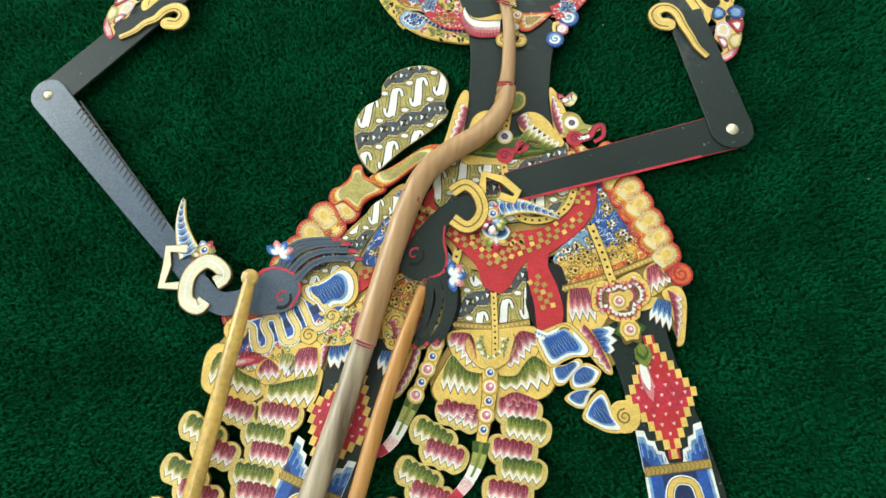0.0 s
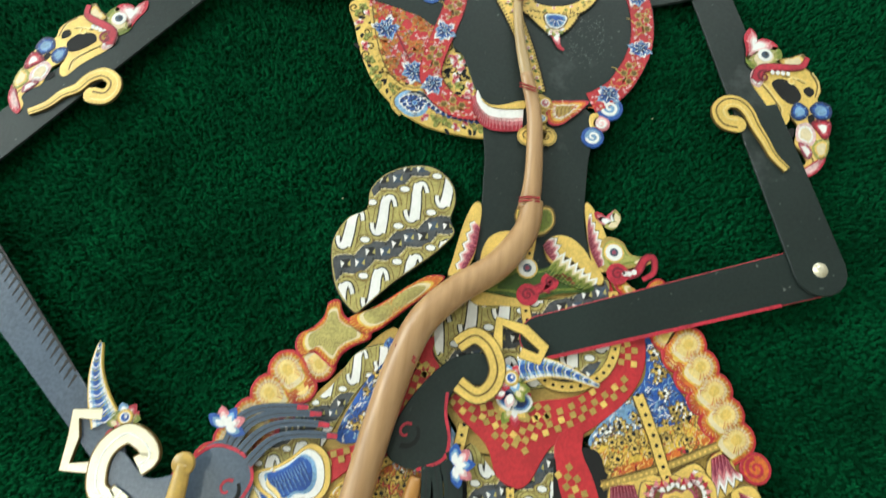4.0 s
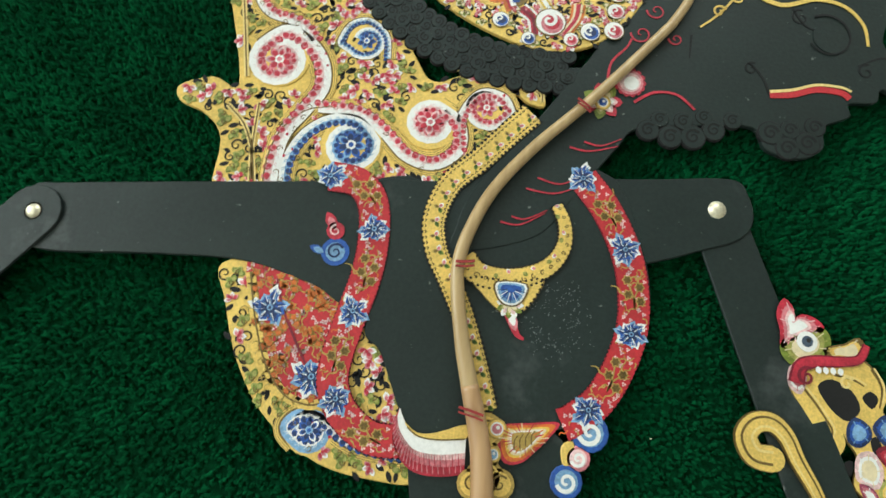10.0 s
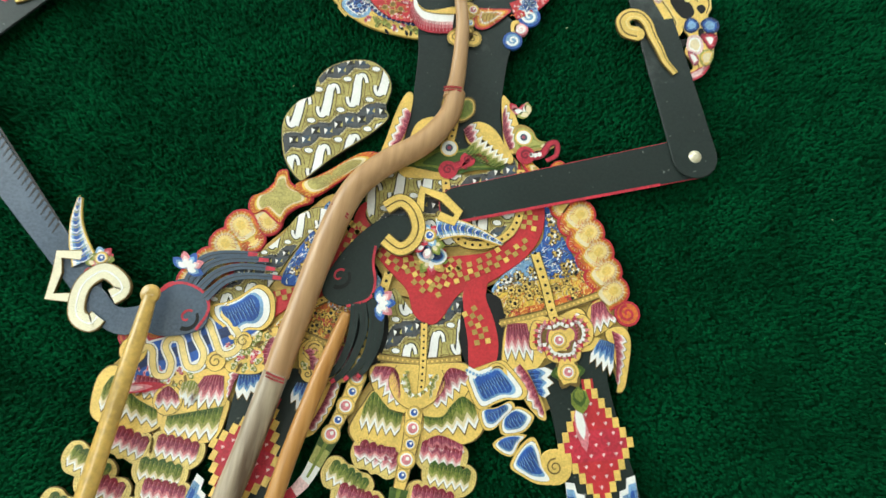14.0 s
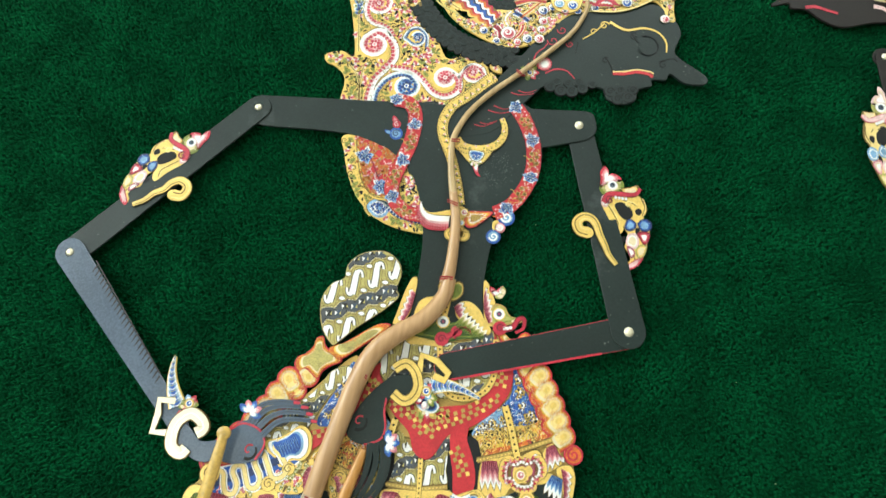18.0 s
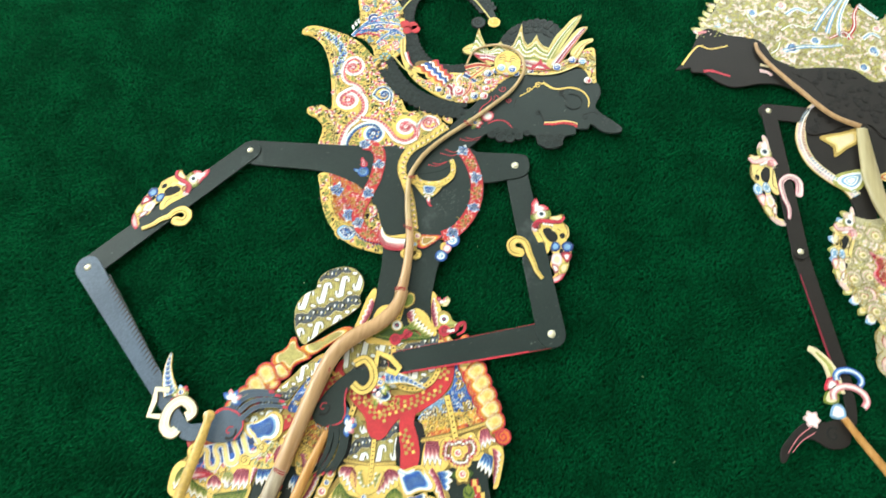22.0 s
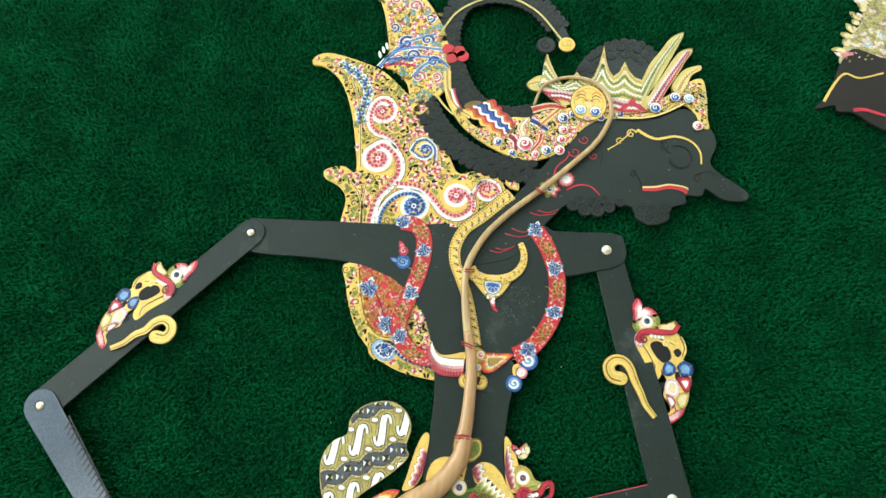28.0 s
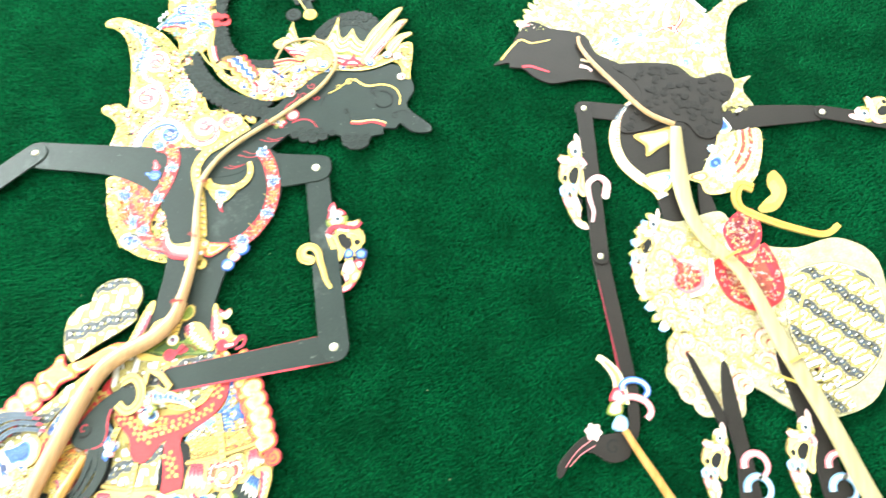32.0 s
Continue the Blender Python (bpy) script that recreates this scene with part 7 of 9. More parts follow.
# jewelled cords
for line in ([(-1.7, -264.1), (-1.2, -274.2), (-1.7, -282.7), (-2.5, -289.2), (-3.4, -298.8)], [(-30.8, -244.4), (-31.7, -255.4), (-33.8, -263.9), (-36, -270.1), (-39.2, -279.9)]):
    b = Build()
    b.stroke(line, 9, 6, 4.7, "bronze", 1.0)
    b.stroke(line, 8, 5, 4.8, "gold", 0.2)
    part("cord", b, skirt, "gilt jewelled cord")
    for i, (p, u) in enumerate(along(spline(line), 7.2)):
        b = Build()
        jewel(b, p, 4.6 if i % 2 else 3.2, 4.95, "pink" if i % 2 else "blue")
        part("jewel", b, skirt)
for line in ([(-3.4, -298.8), (-4.3, -307.7), (-8, -317.4), (-14.1, -325.6), (-19.6, -329.4)], [(-39.2, -279.9), (-42.7, -290), (-47.3, -301.4), (-53.5, -308.7), (-61.1, -311.8)]):
    b = Build()
    b.stroke(line, 9, 2.4, 4.4, "green", 1.4)
    n = len(spline(line))
    q = spline(line)
    b.stroke(q[n // 6: n // 2], 7, 6, 4.5, "olive", 0.2, False)
    b.stroke(q[n // 3: n * 3 // 5], 6.4, 5.4, 4.55, "white", 0.2, False)
    b.stroke(q[n // 2: n * 4 // 5], 6.2, 4.6, 4.6, "pale_pink", 0.2, False)
    b.stroke(q[n * 2 // 3:], 5.2, 2.4, 4.65, "crimson", 0.2, False)
    b.stroke(q[: n // 2], 2, 1.2, 4.7, "leaf", 0.2, False)
    part("tassel", b, skirt, "curved green, white and red tassel")


# folded blue ribbons
WAVE = [(-140.8, -266.2), (-138.8, -258.2), (-134.7, -252.2), (-130.9, -253.2), (-129.2, -259.4), (-126.1, -264.3), (-121.1, -263.6), (-120.7, -257.4), (-125.1, -250.8), (-123.8, -246.5), (-119.1, -246.3), (-115.9, -252.4), (-112.3, -258.2), (-107.2, -257.5), (-106.3, -251), (-111.9, -243.2), (-112.3, -238), (-107.9, -235.9), (-103.1, -242.7), (-97.9, -250), (-91.8, -248.1), (-90.2, -242.2), (-96, -235.2), (-101.2, -231.2), (-99.1, -226.7)]
b = Build()
b.stroke([(-139.5, -263.5), (-129.3, -256.1), (-117.2, -251.2), (-105.5, -243.9), (-91.4, -235.1), (-84.7, -228.4)], 17, 15, 4.2, "white", 1.0)
b.stroke([(-139.5, -263.5), (-129.3, -256.1), (-117.2, -251.2), (-105.5, -243.9), (-91.4, -235.1), (-84.7, -228.4)], 15, 13, 4.28, "blue", 0.2)
b.stroke([(-139.5, -263.5), (-129.3, -256.1), (-117.2, -251.2), (-105.5, -243.9), (-91.4, -235.1), (-84.7, -228.4)], 5, 5, 4.34, "navy", 0.2)
blue_ribbon = part("blue_ribbon", b, skirt, "folded blue ribbon with gilt edge")
b = Build()
b.stroke(WAVE, 5.0, 5.0, 4.42, "white", 0.2)
b.stroke(WAVE, 3.3, 3.3, 4.5, "bronze", 0.2)
b.stroke(WAVE, 2.8, 2.8, 4.58, "pale_gold", 0.2)
part("gilt_edge", b, blue_ribbon, "wavy gilt edge")
for pts in ([(-103, -233), (-105, -228.4), (-99, -226), (-94, -222.6), (-88, -217.4), (-82, -220.6), (-80, -229), (-83, -234.4), (-89, -235.6), (-94, -240), (-98, -236)], [(23, -244), (29, -240), (36, -237), (40, -239), (47, -246), (46, -250), (40, -251), (36, -253), (31, -256), (28, -254), (25, -249)], [(31, -259), (37, -257), (42, -254), (44, -256), (41, -260), (37, -265), (33, -265)], [(42, -260), (47, -256), (53, -258), (53, -261), (50, -265), (43, -267), (41, -264)], [(39, -273), (44, -269), (51, -268), (49, -271), (47, -276), (43, -276)], [(49, -279), (52, -273), (56, -270), (59, -274), (61, -280), (65, -285), (59, -286), (53, -284), (49, -282)]):
    b = Build()
    shape = spline(pts, True, 4)
    heart = Vector(centre(shape))
    for k, (c, size, off) in enumerate((("bronze", 1.3, 0), ("gold", 1.27, 0), ("bronze", 1.1, 0), ("white", 1.07, 0), ("sky", 0.86, 0.5), ("blue", 0.74, 0.8))):
        b.slab([p + Vector((-off, off * 0.8)) for p in scaled(shape, size)], 4.2 + 0.09 * k, c, 0.3)
    for k in range(-12, 13):
        q = heart + Vector((0.8, 0.6)) * (k * 0.62)
        b.stroke([q + Vector((-0.6, 0.8)) * 1.0, q + Vector((0.6, -0.8)) * (4.6 if k % 2 else 3.6)], 0.34, 0.12, 4.75, ("blue", "sky", "navy")[k % 3], 0.06, False, 5, scaled(shape, 0.72))
        b.stroke([q + Vector((-0.6, 0.8)) * 4.5, q + Vector((-0.6, 0.8)) * 1.0], 0.12, 0.3, 4.76, ("sky", "navy")[k % 2], 0.06, False, 5, scaled(shape, 0.72))
    part("blue_fold", b, skirt, "blue ribbon fold edged with gold")
b = Build()
b.disc([(67.5, -279.4)][0], 8.2, 4.4, "gold", 16, 1.2)
b.curl([(67.5, -279.4)][0], 4.0, 90, 4.6, "bronze", 0.8, 1.6)
part("ribbon_curl", b, skirt, "gilt curl")
b = Build()
b.stroke([(20.6, -241), (26.9, -242.6), (33.2, -239.2)], 4.2, 4.0, 4.6, "white", 0.4)
for p, u in along(spline([(20.6, -241), (26.9, -242.6), (33.2, -239.2)]), 1.8):
    b.disc(p, 0.8, 4.7, "sky", 6, 0.15)
part("sash_hem", b, skirt, "white beaded sash hem")
for at, r in zip([(-140, -254.5), (-99.9, -253.9), (-88.9, -242.5), (35.3, -240.7), (-54.3, -242.2)], (7, 5, 4.5, 5.5, 5)):
    b = Build()
    b.disc(at, r, 4.45, "bronze", 14, 0.8)
    b.disc(at, r * 0.94, 4.5, "gold", 14, 0.2)
    b.curl(at, r * 0.7, 45, 4.6, "bronze", r * 0.14, 1.4)
    part("gilt_curl", b, skirt, "small gilt curl")

# legs
LEGS = (
    ([(-85, -258.1), (-54, -253.6), (-56.8, -277.6), (-61.8, -302.4), (-66.2, -321.8), (-69.4, -354), (-95.1, -358), (-88.8, -325.3), (-88.7, -296.9)], [(-76.9, -295.7)][0], -17),
    ([(55, -236.6), (83.3, -222.5), (90.8, -241.2), (99.2, -264), (107.4, -283.8), (118.6, -324.3), (89.7, -328.8), (79.4, -301.7), (71.2, -277.7), (62.7, -252.7)], [(85.9, -267)][0], 13),
)
for outline, at, ang in LEGS:
    leg = leather("leg_panel", puppet, outline, 3.4, "black", "black leather leg with a stepped red lozenge")
    b = Build()
    steps = 6
    cell, up = 4.6, 4.75
    for k in range(-steps, steps + 1):
        half = max(0.6, (steps - abs(k)) * 0.6)
        b.slab(turned([(-half * cell, (k - 0.5) * up), (half * cell, (k - 0.5) * up), (half * cell, (k + 0.5) * up), (-half * cell, (k + 0.5) * up)], at, ang), 3.7 + 0.001 * (k % 2), "red" if abs(k) > 1 else "crimson", 0.3)
    for row in range(-5, 6):
        for col in range(-2, 3):
            x, y = 6.0 * (col + 0.5 * (row % 2)), 4.75 * row
            if abs(x) / 15 + abs(y) / 27 < 0.82:
                b.slab(turned([(-1.0, 0.9), (-0.3, 0.3), (0.2, 1.0), (1.1, 0.6), (0.2, -0.9)], turned([(x, y)], at, ang)[0], ang), 3.85, "pale_pink", 0.15)
    part("lozenge", b, leg, "red stepped lozenge")
    for k in range(-steps, steps + 1):
        half = max(0.0, (steps - abs(k)) * 0.6)
        for s in ((1, -1) if half else (1,)):
            b = Build()
            c = turned([(s * half * cell, k * up)], at, ang)[0]
            b.slab(turned([(-1.5, -2.3), (1.5, -2.3), (1.5, 2.3), (-1.5, 2.3)], c, ang), 3.95 + 0.02 * (k % 2), "gold", 0.5)
            part("gilt_square", b, leg)
    b = Build()
    low = turned([(-16.5, -35), (16.5, -35)], at, ang)
    b.stroke(low, 4.6, 4.6, 4.2, "bronze", 0.9, False)
    b.stroke(low, 3.6, 3.6, 4.3, "old_gold", 0.2, False)
    for p, u in along([Vector(low[0]), Vector(low[1])], 2.2):
        b.stroke([p + Vector((-u.y, u.x)) * 2, p + u * 1.2, p - Vector((-u.y, u.x)) * 2], 0.35, 0.35, 4.4, "bronze", 0.12, False)
    part("cuff", b, leg, "gilt cuff")
    for s in (-1, 1):
        b = Build()
        stair = [Vector((s * x, y)) for x, y in ((16.6, -15), (12.4, -16), (11.6, -20.5), (8.4, -21.5), (7.6, -26), (4.6, -27), (4, -31), (2.6, -35), (16.6, -35))]
        for i, (c, k) in enumerate((("white", 1.0), ("sky", 0.84), ("blue", 0.68), ("navy", 0.3))):
            b.slab(turned([tuple(Vector((s * 15.6, -34.4)) + (p - Vector((s * 15.6, -34.4))) * k) for p in stair], at, ang), 3.65 + 0.08 * i, c)
        for k in range(9):
            p, q = Vector((s * (15.6 - 1.3 * k), -34)), Vector((s * (15.4 - 1.3 * k), -18.5 - 1.3 * k))
            b.stroke(turned([tuple(p + (q - p) * 0.4), tuple(q)], at, ang), 0.6, 0.15, 4.0, ("sky", "blue")[k % 2], 0.08, False)
        part("stepped_corner", b, leg, "stepped blue and white corner")
    b = Build()
    for i, (c, k) in enumerate((("white", 1), ("sky", 0.92), ("blue", 0.84), ("navy", 0.5))):
        b.slab(turned([(-16.5 * k, -37), (16.5 * k, -37), (18 * k, -37 - 42 * k), (-18 * k, -37 - 42 * k)], at, ang), 3.65 + 0.1 * i, c)
    arch = turned([(-5, -66), (-7, -50), (-4, -42), (2, -41), (7, -46), (7, -66)], at, ang)
    b.stroke(arch, 4.5, 4.5, 4.1, "white", 0.2)
    b.stroke(arch, 3.2, 3.2, 4.2, "bronze", 0.2)
    b.stroke(arch, 2.5, 2.5, 4.3, "gold", 0.2)
    part("hem_cloth", b, leg, "blue hem with a gilt arch")
for at, a, l, w, z, cols in (([(75, -249.6)][0], -72, 22, 6, 4.2, ("pink", "white", "white")), ([(74.6, -241)][0], -74, 13, 9, 4.6, ("leaf", "green", "leaf")), ([(-145.2, -274.2)][0], 14, 26, 5, 5.0, ("crimson", "pink", "pale_pink"))):
    b = Build()
    b.petal(at, a, l, w, z, cols)
    part("tongue", b, skirt, "hanging painted tongue")

# ---- jointed limbs ----
SL, SR, EL, ER = (-176.3, 14.9), (74.4, 38.7), (-284.5, -123.5), (124.7, -115.3)
WL, WR = [(-168.4, -228.5)][0], [(4.6, -159.2)][0]
upper_l = leather("limb_strip", puppet, strip(EL, SL, 22, 20.5), 4.9, "black", "matt black leather limb strip", 1.1, False)
# this strip's bluish sheen is part of its grey colour
fore_l = leather("limb_strip", puppet, strip(EL, WL, 22, 13), 6.2, "grey", "blue-grey leather limb strip, sheen put into its colour", 1.1, False)
upper_r = leather("limb_strip", puppet, strip(SR, ER, 20, 24), 2.6, "black", "matt black leather limb strip", 1.1, False, None, (SR, (ER[0] - SR[0], ER[1] - SR[1]), 4.2 / 162))
fore_r = leather("limb_strip", puppet, strip(ER, WR, 23, 19), 5.7, "black", "matt black leather limb strip edged in red", 1.1, False, "crimson")
for at, z in ((SL, 4.9), (EL, 6.2), (SR, 4.0), (ER, 6.9)):
    rivet(puppet, at, z)
# hatching along the inner edge of the grey strip
a, c = Vector(EL), Vector(WL)
u = (c - a).normalized()
n = Vector((-u.y, u.x))
b = Build()
b.stroke([a + u * 18 + n * 12.4, a + u * 118 + n * 7.6], 1.0, 1.0, 6.35, "ink", 0.3, False)
part("edging", b, fore_l, "black edge line")
b = Build()
for k in range(26):
    p = a + u * (22 + 3.9 * k) + n * (11.4 - 0.18 * k)
    b.stroke([p, p - n * 5.5 + u * 2.2], 1.5, 0.3, 6.35, "ink", 0.3, False)
stuff(part("hatching", b, fore_l, "black hatched edge"))
a, c = Vector(ER), Vector(WR)
u = (c - a).normalized()
n = Vector((u.y, -u.x))
n = n if n.y < 0 else -n
b = Build()
b.stroke([a + u * 22 + n * 10.8, c + n * 9.2], 1.4, 1.6, 5.85, "crimson", 0.3, False)
part("edging", b, fore_r, "red edge line")

# end pieces with curled fingers of leather
def end_piece(parent, palm, tips, z, mat, loop, notch):
    b = Build()
    b.slab(spline(palm, True, 5), z, mat, 1.2)
    b.stroke(loop, 1.3, 1.3, z + 0.2, "crimson", 0.2)
    b.curl(notch, 5.5, 250, z + 0.15, "slit_shade", 2.2, 0.4, 1, 0.9)
    b.curl(notch, 4.0, 60, z + 0.25, "crimson", 1.2, 0.7)
    ob = part("end_piece", b, parent, "curved leather end piece with thin strips")
    for k, line in enumerate(tips):
        b = Build()
        b.stroke(line, 4.4, 2.6, z + 0.1 + 0.06 * k, mat, 1.0)
        b.stroke(line, 0.45, 0.3, z + 0.2 + 0.06 * k, "ink", 0.15)
        q = spline(line)
        b.stroke(q[-3:], 2.2, 1.6, z + 0.3 + 0.06 * k, "crimson", 0.2, False)
        part("thin_strip", b, ob)
    return ob


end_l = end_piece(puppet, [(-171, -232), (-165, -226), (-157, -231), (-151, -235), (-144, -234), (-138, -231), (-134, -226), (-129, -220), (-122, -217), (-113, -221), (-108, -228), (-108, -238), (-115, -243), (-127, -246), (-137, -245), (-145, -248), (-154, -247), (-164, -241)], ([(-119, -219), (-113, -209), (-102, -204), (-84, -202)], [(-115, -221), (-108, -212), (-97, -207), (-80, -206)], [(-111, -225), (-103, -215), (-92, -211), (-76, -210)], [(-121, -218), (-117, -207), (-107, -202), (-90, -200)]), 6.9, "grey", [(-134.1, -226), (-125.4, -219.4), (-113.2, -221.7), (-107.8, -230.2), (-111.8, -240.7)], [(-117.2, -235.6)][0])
end_r = end_piece(puppet, [(-17, -170), (-26, -170), (-34, -174), (-41, -181), (-48, -191), (-52, -199), (-55, -206), (-55, -214), (-50, -218), (-42, -219), (-33, -215), (-30, -208), (-30, -200), (-33, -195), (-30, -186), (-23, -183), (-15, -181)], ([(-31, -214), (-28, -224), (-28, -237), (-31, -246), (-37, -254)], [(-35, -216), (-32, -227), (-33, -237), (-37, -249), (-43, -256)], [(-38, -217), (-37, -229), (-38, -239), (-42, -250), (-50, -256)], [(-29, -210), (-25, -220), (-24, -233), (-27, -245), (-31, -252)]), 6.8, "black", [(-33, -187), (-32.6, -196), (-30, -206), (-32, -214), (-42, -219)], [(-48, -205)][0])

# wrist ornaments
for name, ring, bow, plume, cols, rose in (
    # left bracelet: glare painted with whitened gilt and white
    ("left", [(-155, -231), (-151, -227), (-154, -222), (-162, -219), (-169, -225), (-171, -233), (-169, -242), (-162, -245), (-159, -241)], [(-175, -213), (-186, -214), (-184.4, -223), (-185, -235), (-174, -234), (-170, -230)], [(-173, -216), (-179, -206), (-183, -195), (-184, -184)], ("bright_gilt", "white", "white"), [(-165, -213)][0]),
    ("right", [(-31, -167), (-24, -162), (-17, -166), (-13, -175), (-15, -183), (-21, -187), (-29, -183)], [(-14, -166), (-14, -154.6), (-3, -157), (6, -164), (4, -169), (-4, -167)], [(-4, -174), (6, -172), (17, -173), (30, -177)], ("gold", "pale_gold", "gold"), [(-7, -178)][0]),
):
    w = 7.4 if name == "right" else 8.6
    b = Build()
    b.stroke(ring, w, w, 8.0, "bronze", 2.0)
    b.stroke(ring, w * 0.86, w * 0.86, 8.1, cols[0], 0.2)
    b.stroke(ring, w * 0.1, w * 0.1, 8.2, "bronze" if name == "right" else cols[1], 0.2)
    part("bracelet", b, end_l if name == "left" else end_r, "coiled gilt bracelet")
    b = Build()
    b.stroke(bow, 5.0, 5.0, 7.6, "bronze", 1.8, False)
    b.stroke(bow, 4.4, 4.4, 7.7, cols[0], 0.2, False)
    part("bracelet_bow", b, end_l if name == "left" else end_r, "square gilt loop of the bracelet")
    b = Build()
    b.stroke(plume, 12.5, 1.8, 7.3, "gold", 1.6)
    b.stroke(plume, 11.0, 1.2, 7.4, "white", 0.2)
    b.stroke(plume, 7.5, 0.8, 7.46, "sky", 0.2)
    b.stroke(plume, 4.0, 0.5, 7.52, "blue", 0.2)
    run = along(spline(plume), 1.3)
    for k, (p, u) in enumerate(run):
        n, w = Vector((-u.y, u.x)), 5.0 * (1 - k / len(run))
        for side in (1, -1):
            b.stroke([p, p + u * 1.6 + n * w * side], 0.5, 0.25, 7.58, ("white", "blue", "olive")[k % 3], 0.08, False)
    for k in range(7):
        b.petal(Vector(rose) + Vector((2.5 * math.cos(k), 2.5 * math.sin(k) - 4)), 52 * k, 6.0, 4.2, 7.35 + 0.03 * k, (("leaf", "olive", "cream"), ("crimson", "pink", "white"), ("pale_pink", "white"))[k % 3])
    for k in range(6):
        b.petal(rose, 60 * k, 6.5, 4.5, 7.4 + 0.03 * k, (("leaf", "olive", "cream"), ("crimson", "pink", "white"), ("sky", "white"))[k % 3])
    jewel(b, rose, 3.4, 7.9, "blue")
    part("wrist_flower", b, end_l if name == "left" else end_r, "painted wrist flower and plume")
for at, ang, par in (([(-123, -212)][0], 70, end_l), ([(-27, -215.5)][0], 10, end_r)):
    b = Build()
    for k in range(5):
        b.petal(at, ang - 80 + 40 * k, 9, 5, 7.4 + 0.04 * k, (("blue", "sky", "white"), ("pink", "pale_pink", "white"))[k % 2])
    part("ring_flower", b, par, "small white and blue flower")

# crests and coils on the upper strips
dragon_crest(upper_l, [(-213, -16)][0], [(-257, -78)][0], -1, 5.0, False, 0.85)
dragon_crest(upper_r, CREST_ROOT, CREST_TIP, 1, 4.6)
armlet_swirl(upper_l, [(-222, -67.5), (-215.5, -67.5), (-212.4, -63), (-213.6, -58), (-219.4, -55.4), (-225.6, -58.6), (-230, -64.6), (-236.4, -68.6), (-242, -75), (-250, -80)], 9.0, 6.0)
armlet_swirl(upper_r, [(89.6, -47.6), (83.6, -46.6), (81, -41), (84.4, -36.4), (90, -36), (94.6, -40), (98, -47.4), (102.4, -55), (106, -62), (112, -68.4)], 9.0, 6.4)

# ---- rods ----
b = Build()
b.tube([(57.7, 114.7), (39.9, 93.6), (24.3, 76), (5, 55.9), (-9.1, 37.6), (-16.9, 20.5), (-19.6, 8), (-18.6, -4.4), (-15.8, -19.7), (-11.9, -34.3)], [2.0, 2.1, 2.2, 2.3, 2.4, 2.4, 2.6, 3.1], [7.0, 7.4, 7.6], "pale_rod", 0.8)
upper_rod = part("main_rod", b, puppet, "pale split horn rod", True)
b = Build()
b.tube([(56.6, 113.4), (64, 126.2), (69.3, 144.7), (64.3, 161.3), (51.4, 170.3), (33.6, 170.7), (17.5, 161.7), (11.9, 143.9)], [2.0, 1.8, 1.6, 1.3, 1.0], [7.0, 7.0, 6.6, 6.4], "pale_rod", 0.8)
part("rod_tip", b, upper_rod, "thin curling pale rod tip", True)
b = Build()
b.tube([(-12.3, -33), (-7.1, -53.5), (-5.3, -73.9), (-5, -90.9), (-6.1, -102.7)], [3.1, 3.7, 4.2, 5.0], [7.6, 8.0, 8.6], "rod", 0.8)
part("rod_shaft", b, upper_rod, "brown bamboo rod", True)
b = Build()
b.tube([(-4.3, -98.3), (-6.5, -113.3), (-17.3, -130.5), (-34.1, -144), (-46.6, -158.2), (-53.4, -175.6), (-59, -200.4), (-63.2, -224.3), (-66.9, -245), (-68.4, -256.4)], [4.9, 6.4, 6.8, 6.6, 6.4, 6.4], [8.6, 10.5, 11, 10.5, 10.5], "rod", 0.85)
part("rod_shaft", b, upper_rod, "brown bamboo rod", True)
b = Build()
b.tube([(-68.5, -255.2), (-71.2, -270.1), (-75, -292), (-79.1, -311.1), (-83.8, -332.1), (-89.2, -354.7), (-95.9, -381.1)], [6.2, 6.3, 6.4, 6.5, 6.5], [11, 11.5, 11.5], "grip", 0.85)
part("rod_grip", b, upper_rod, "mottled grey-brown horn grip", True)
for line, z, r in (([(-56.7, -170.8), (-51.3, -172.8), (-47.6, -175.6)], 15.2, 1.1), ([(-71.6, -255.3), (-67, -256.6), (-62.5, -257.4)], 17.2, 1.1), ([(-11, -99.2), (-6.5, -98.2), (-1.6, -98.2)], 13.0, 1.2), ([(-15.5, -40.2), (-11.1, -41.2), (-7.2, -42.3)], 11.2, 0.9), ([(-20.6, 9), (-17.3, 9.1), (-13.9, 9.7)], 10.2, 1.0), ([(20.2, 76.5), (23, 74.7), (25.2, 72.7)], 9.6, 0.9)):
    b = Build()
    p, q = Vector(line[0]), Vector(line[2])
    b.stroke([p, line[1], q], 1.0 * r, 1.0 * r, z, "thread", 0.4)
    b.stroke([p + Vector((0, -1.6)), Vector(line[1]) + Vector((0, -1.6)), q + Vector((0, -1.6))], 0.7 * r, 0.7 * r, z - 0.1, "thread", 0.4)
    part("binding", b, upper_rod, "red thread binding")
for line, rad, hs, mat, lab in (([(-134.2, -227.2), (-134.8, -245.1), (-137.4, -279.9), (-140.8, -316.9), (-144.8, -355.7), (-148.7, -392.5)], [3.0, 4.2, 4.5, 4.6, 4.6], [13, 14, 12, 10], "horn", "amber horn handling rod"), ([(-41.5, -222), (-45, -240), (-49, -259), (-55, -289), (-61, -325), (-63.6, -342), (-67, -375)], [3.0, 4.2, 4.2, 4.2], [4.6, 9.5, 11, 10, 9], "amber", "amber brown horn handling rod")):
    b = Build()
    b.tube(line, rad, hs, mat, 0.7)
    if mat == "horn":
        b.disc(line[0], 4.6, 14.6, "horn", 14, 2.0)
    part("handling_rod", b, puppet, lab, True)

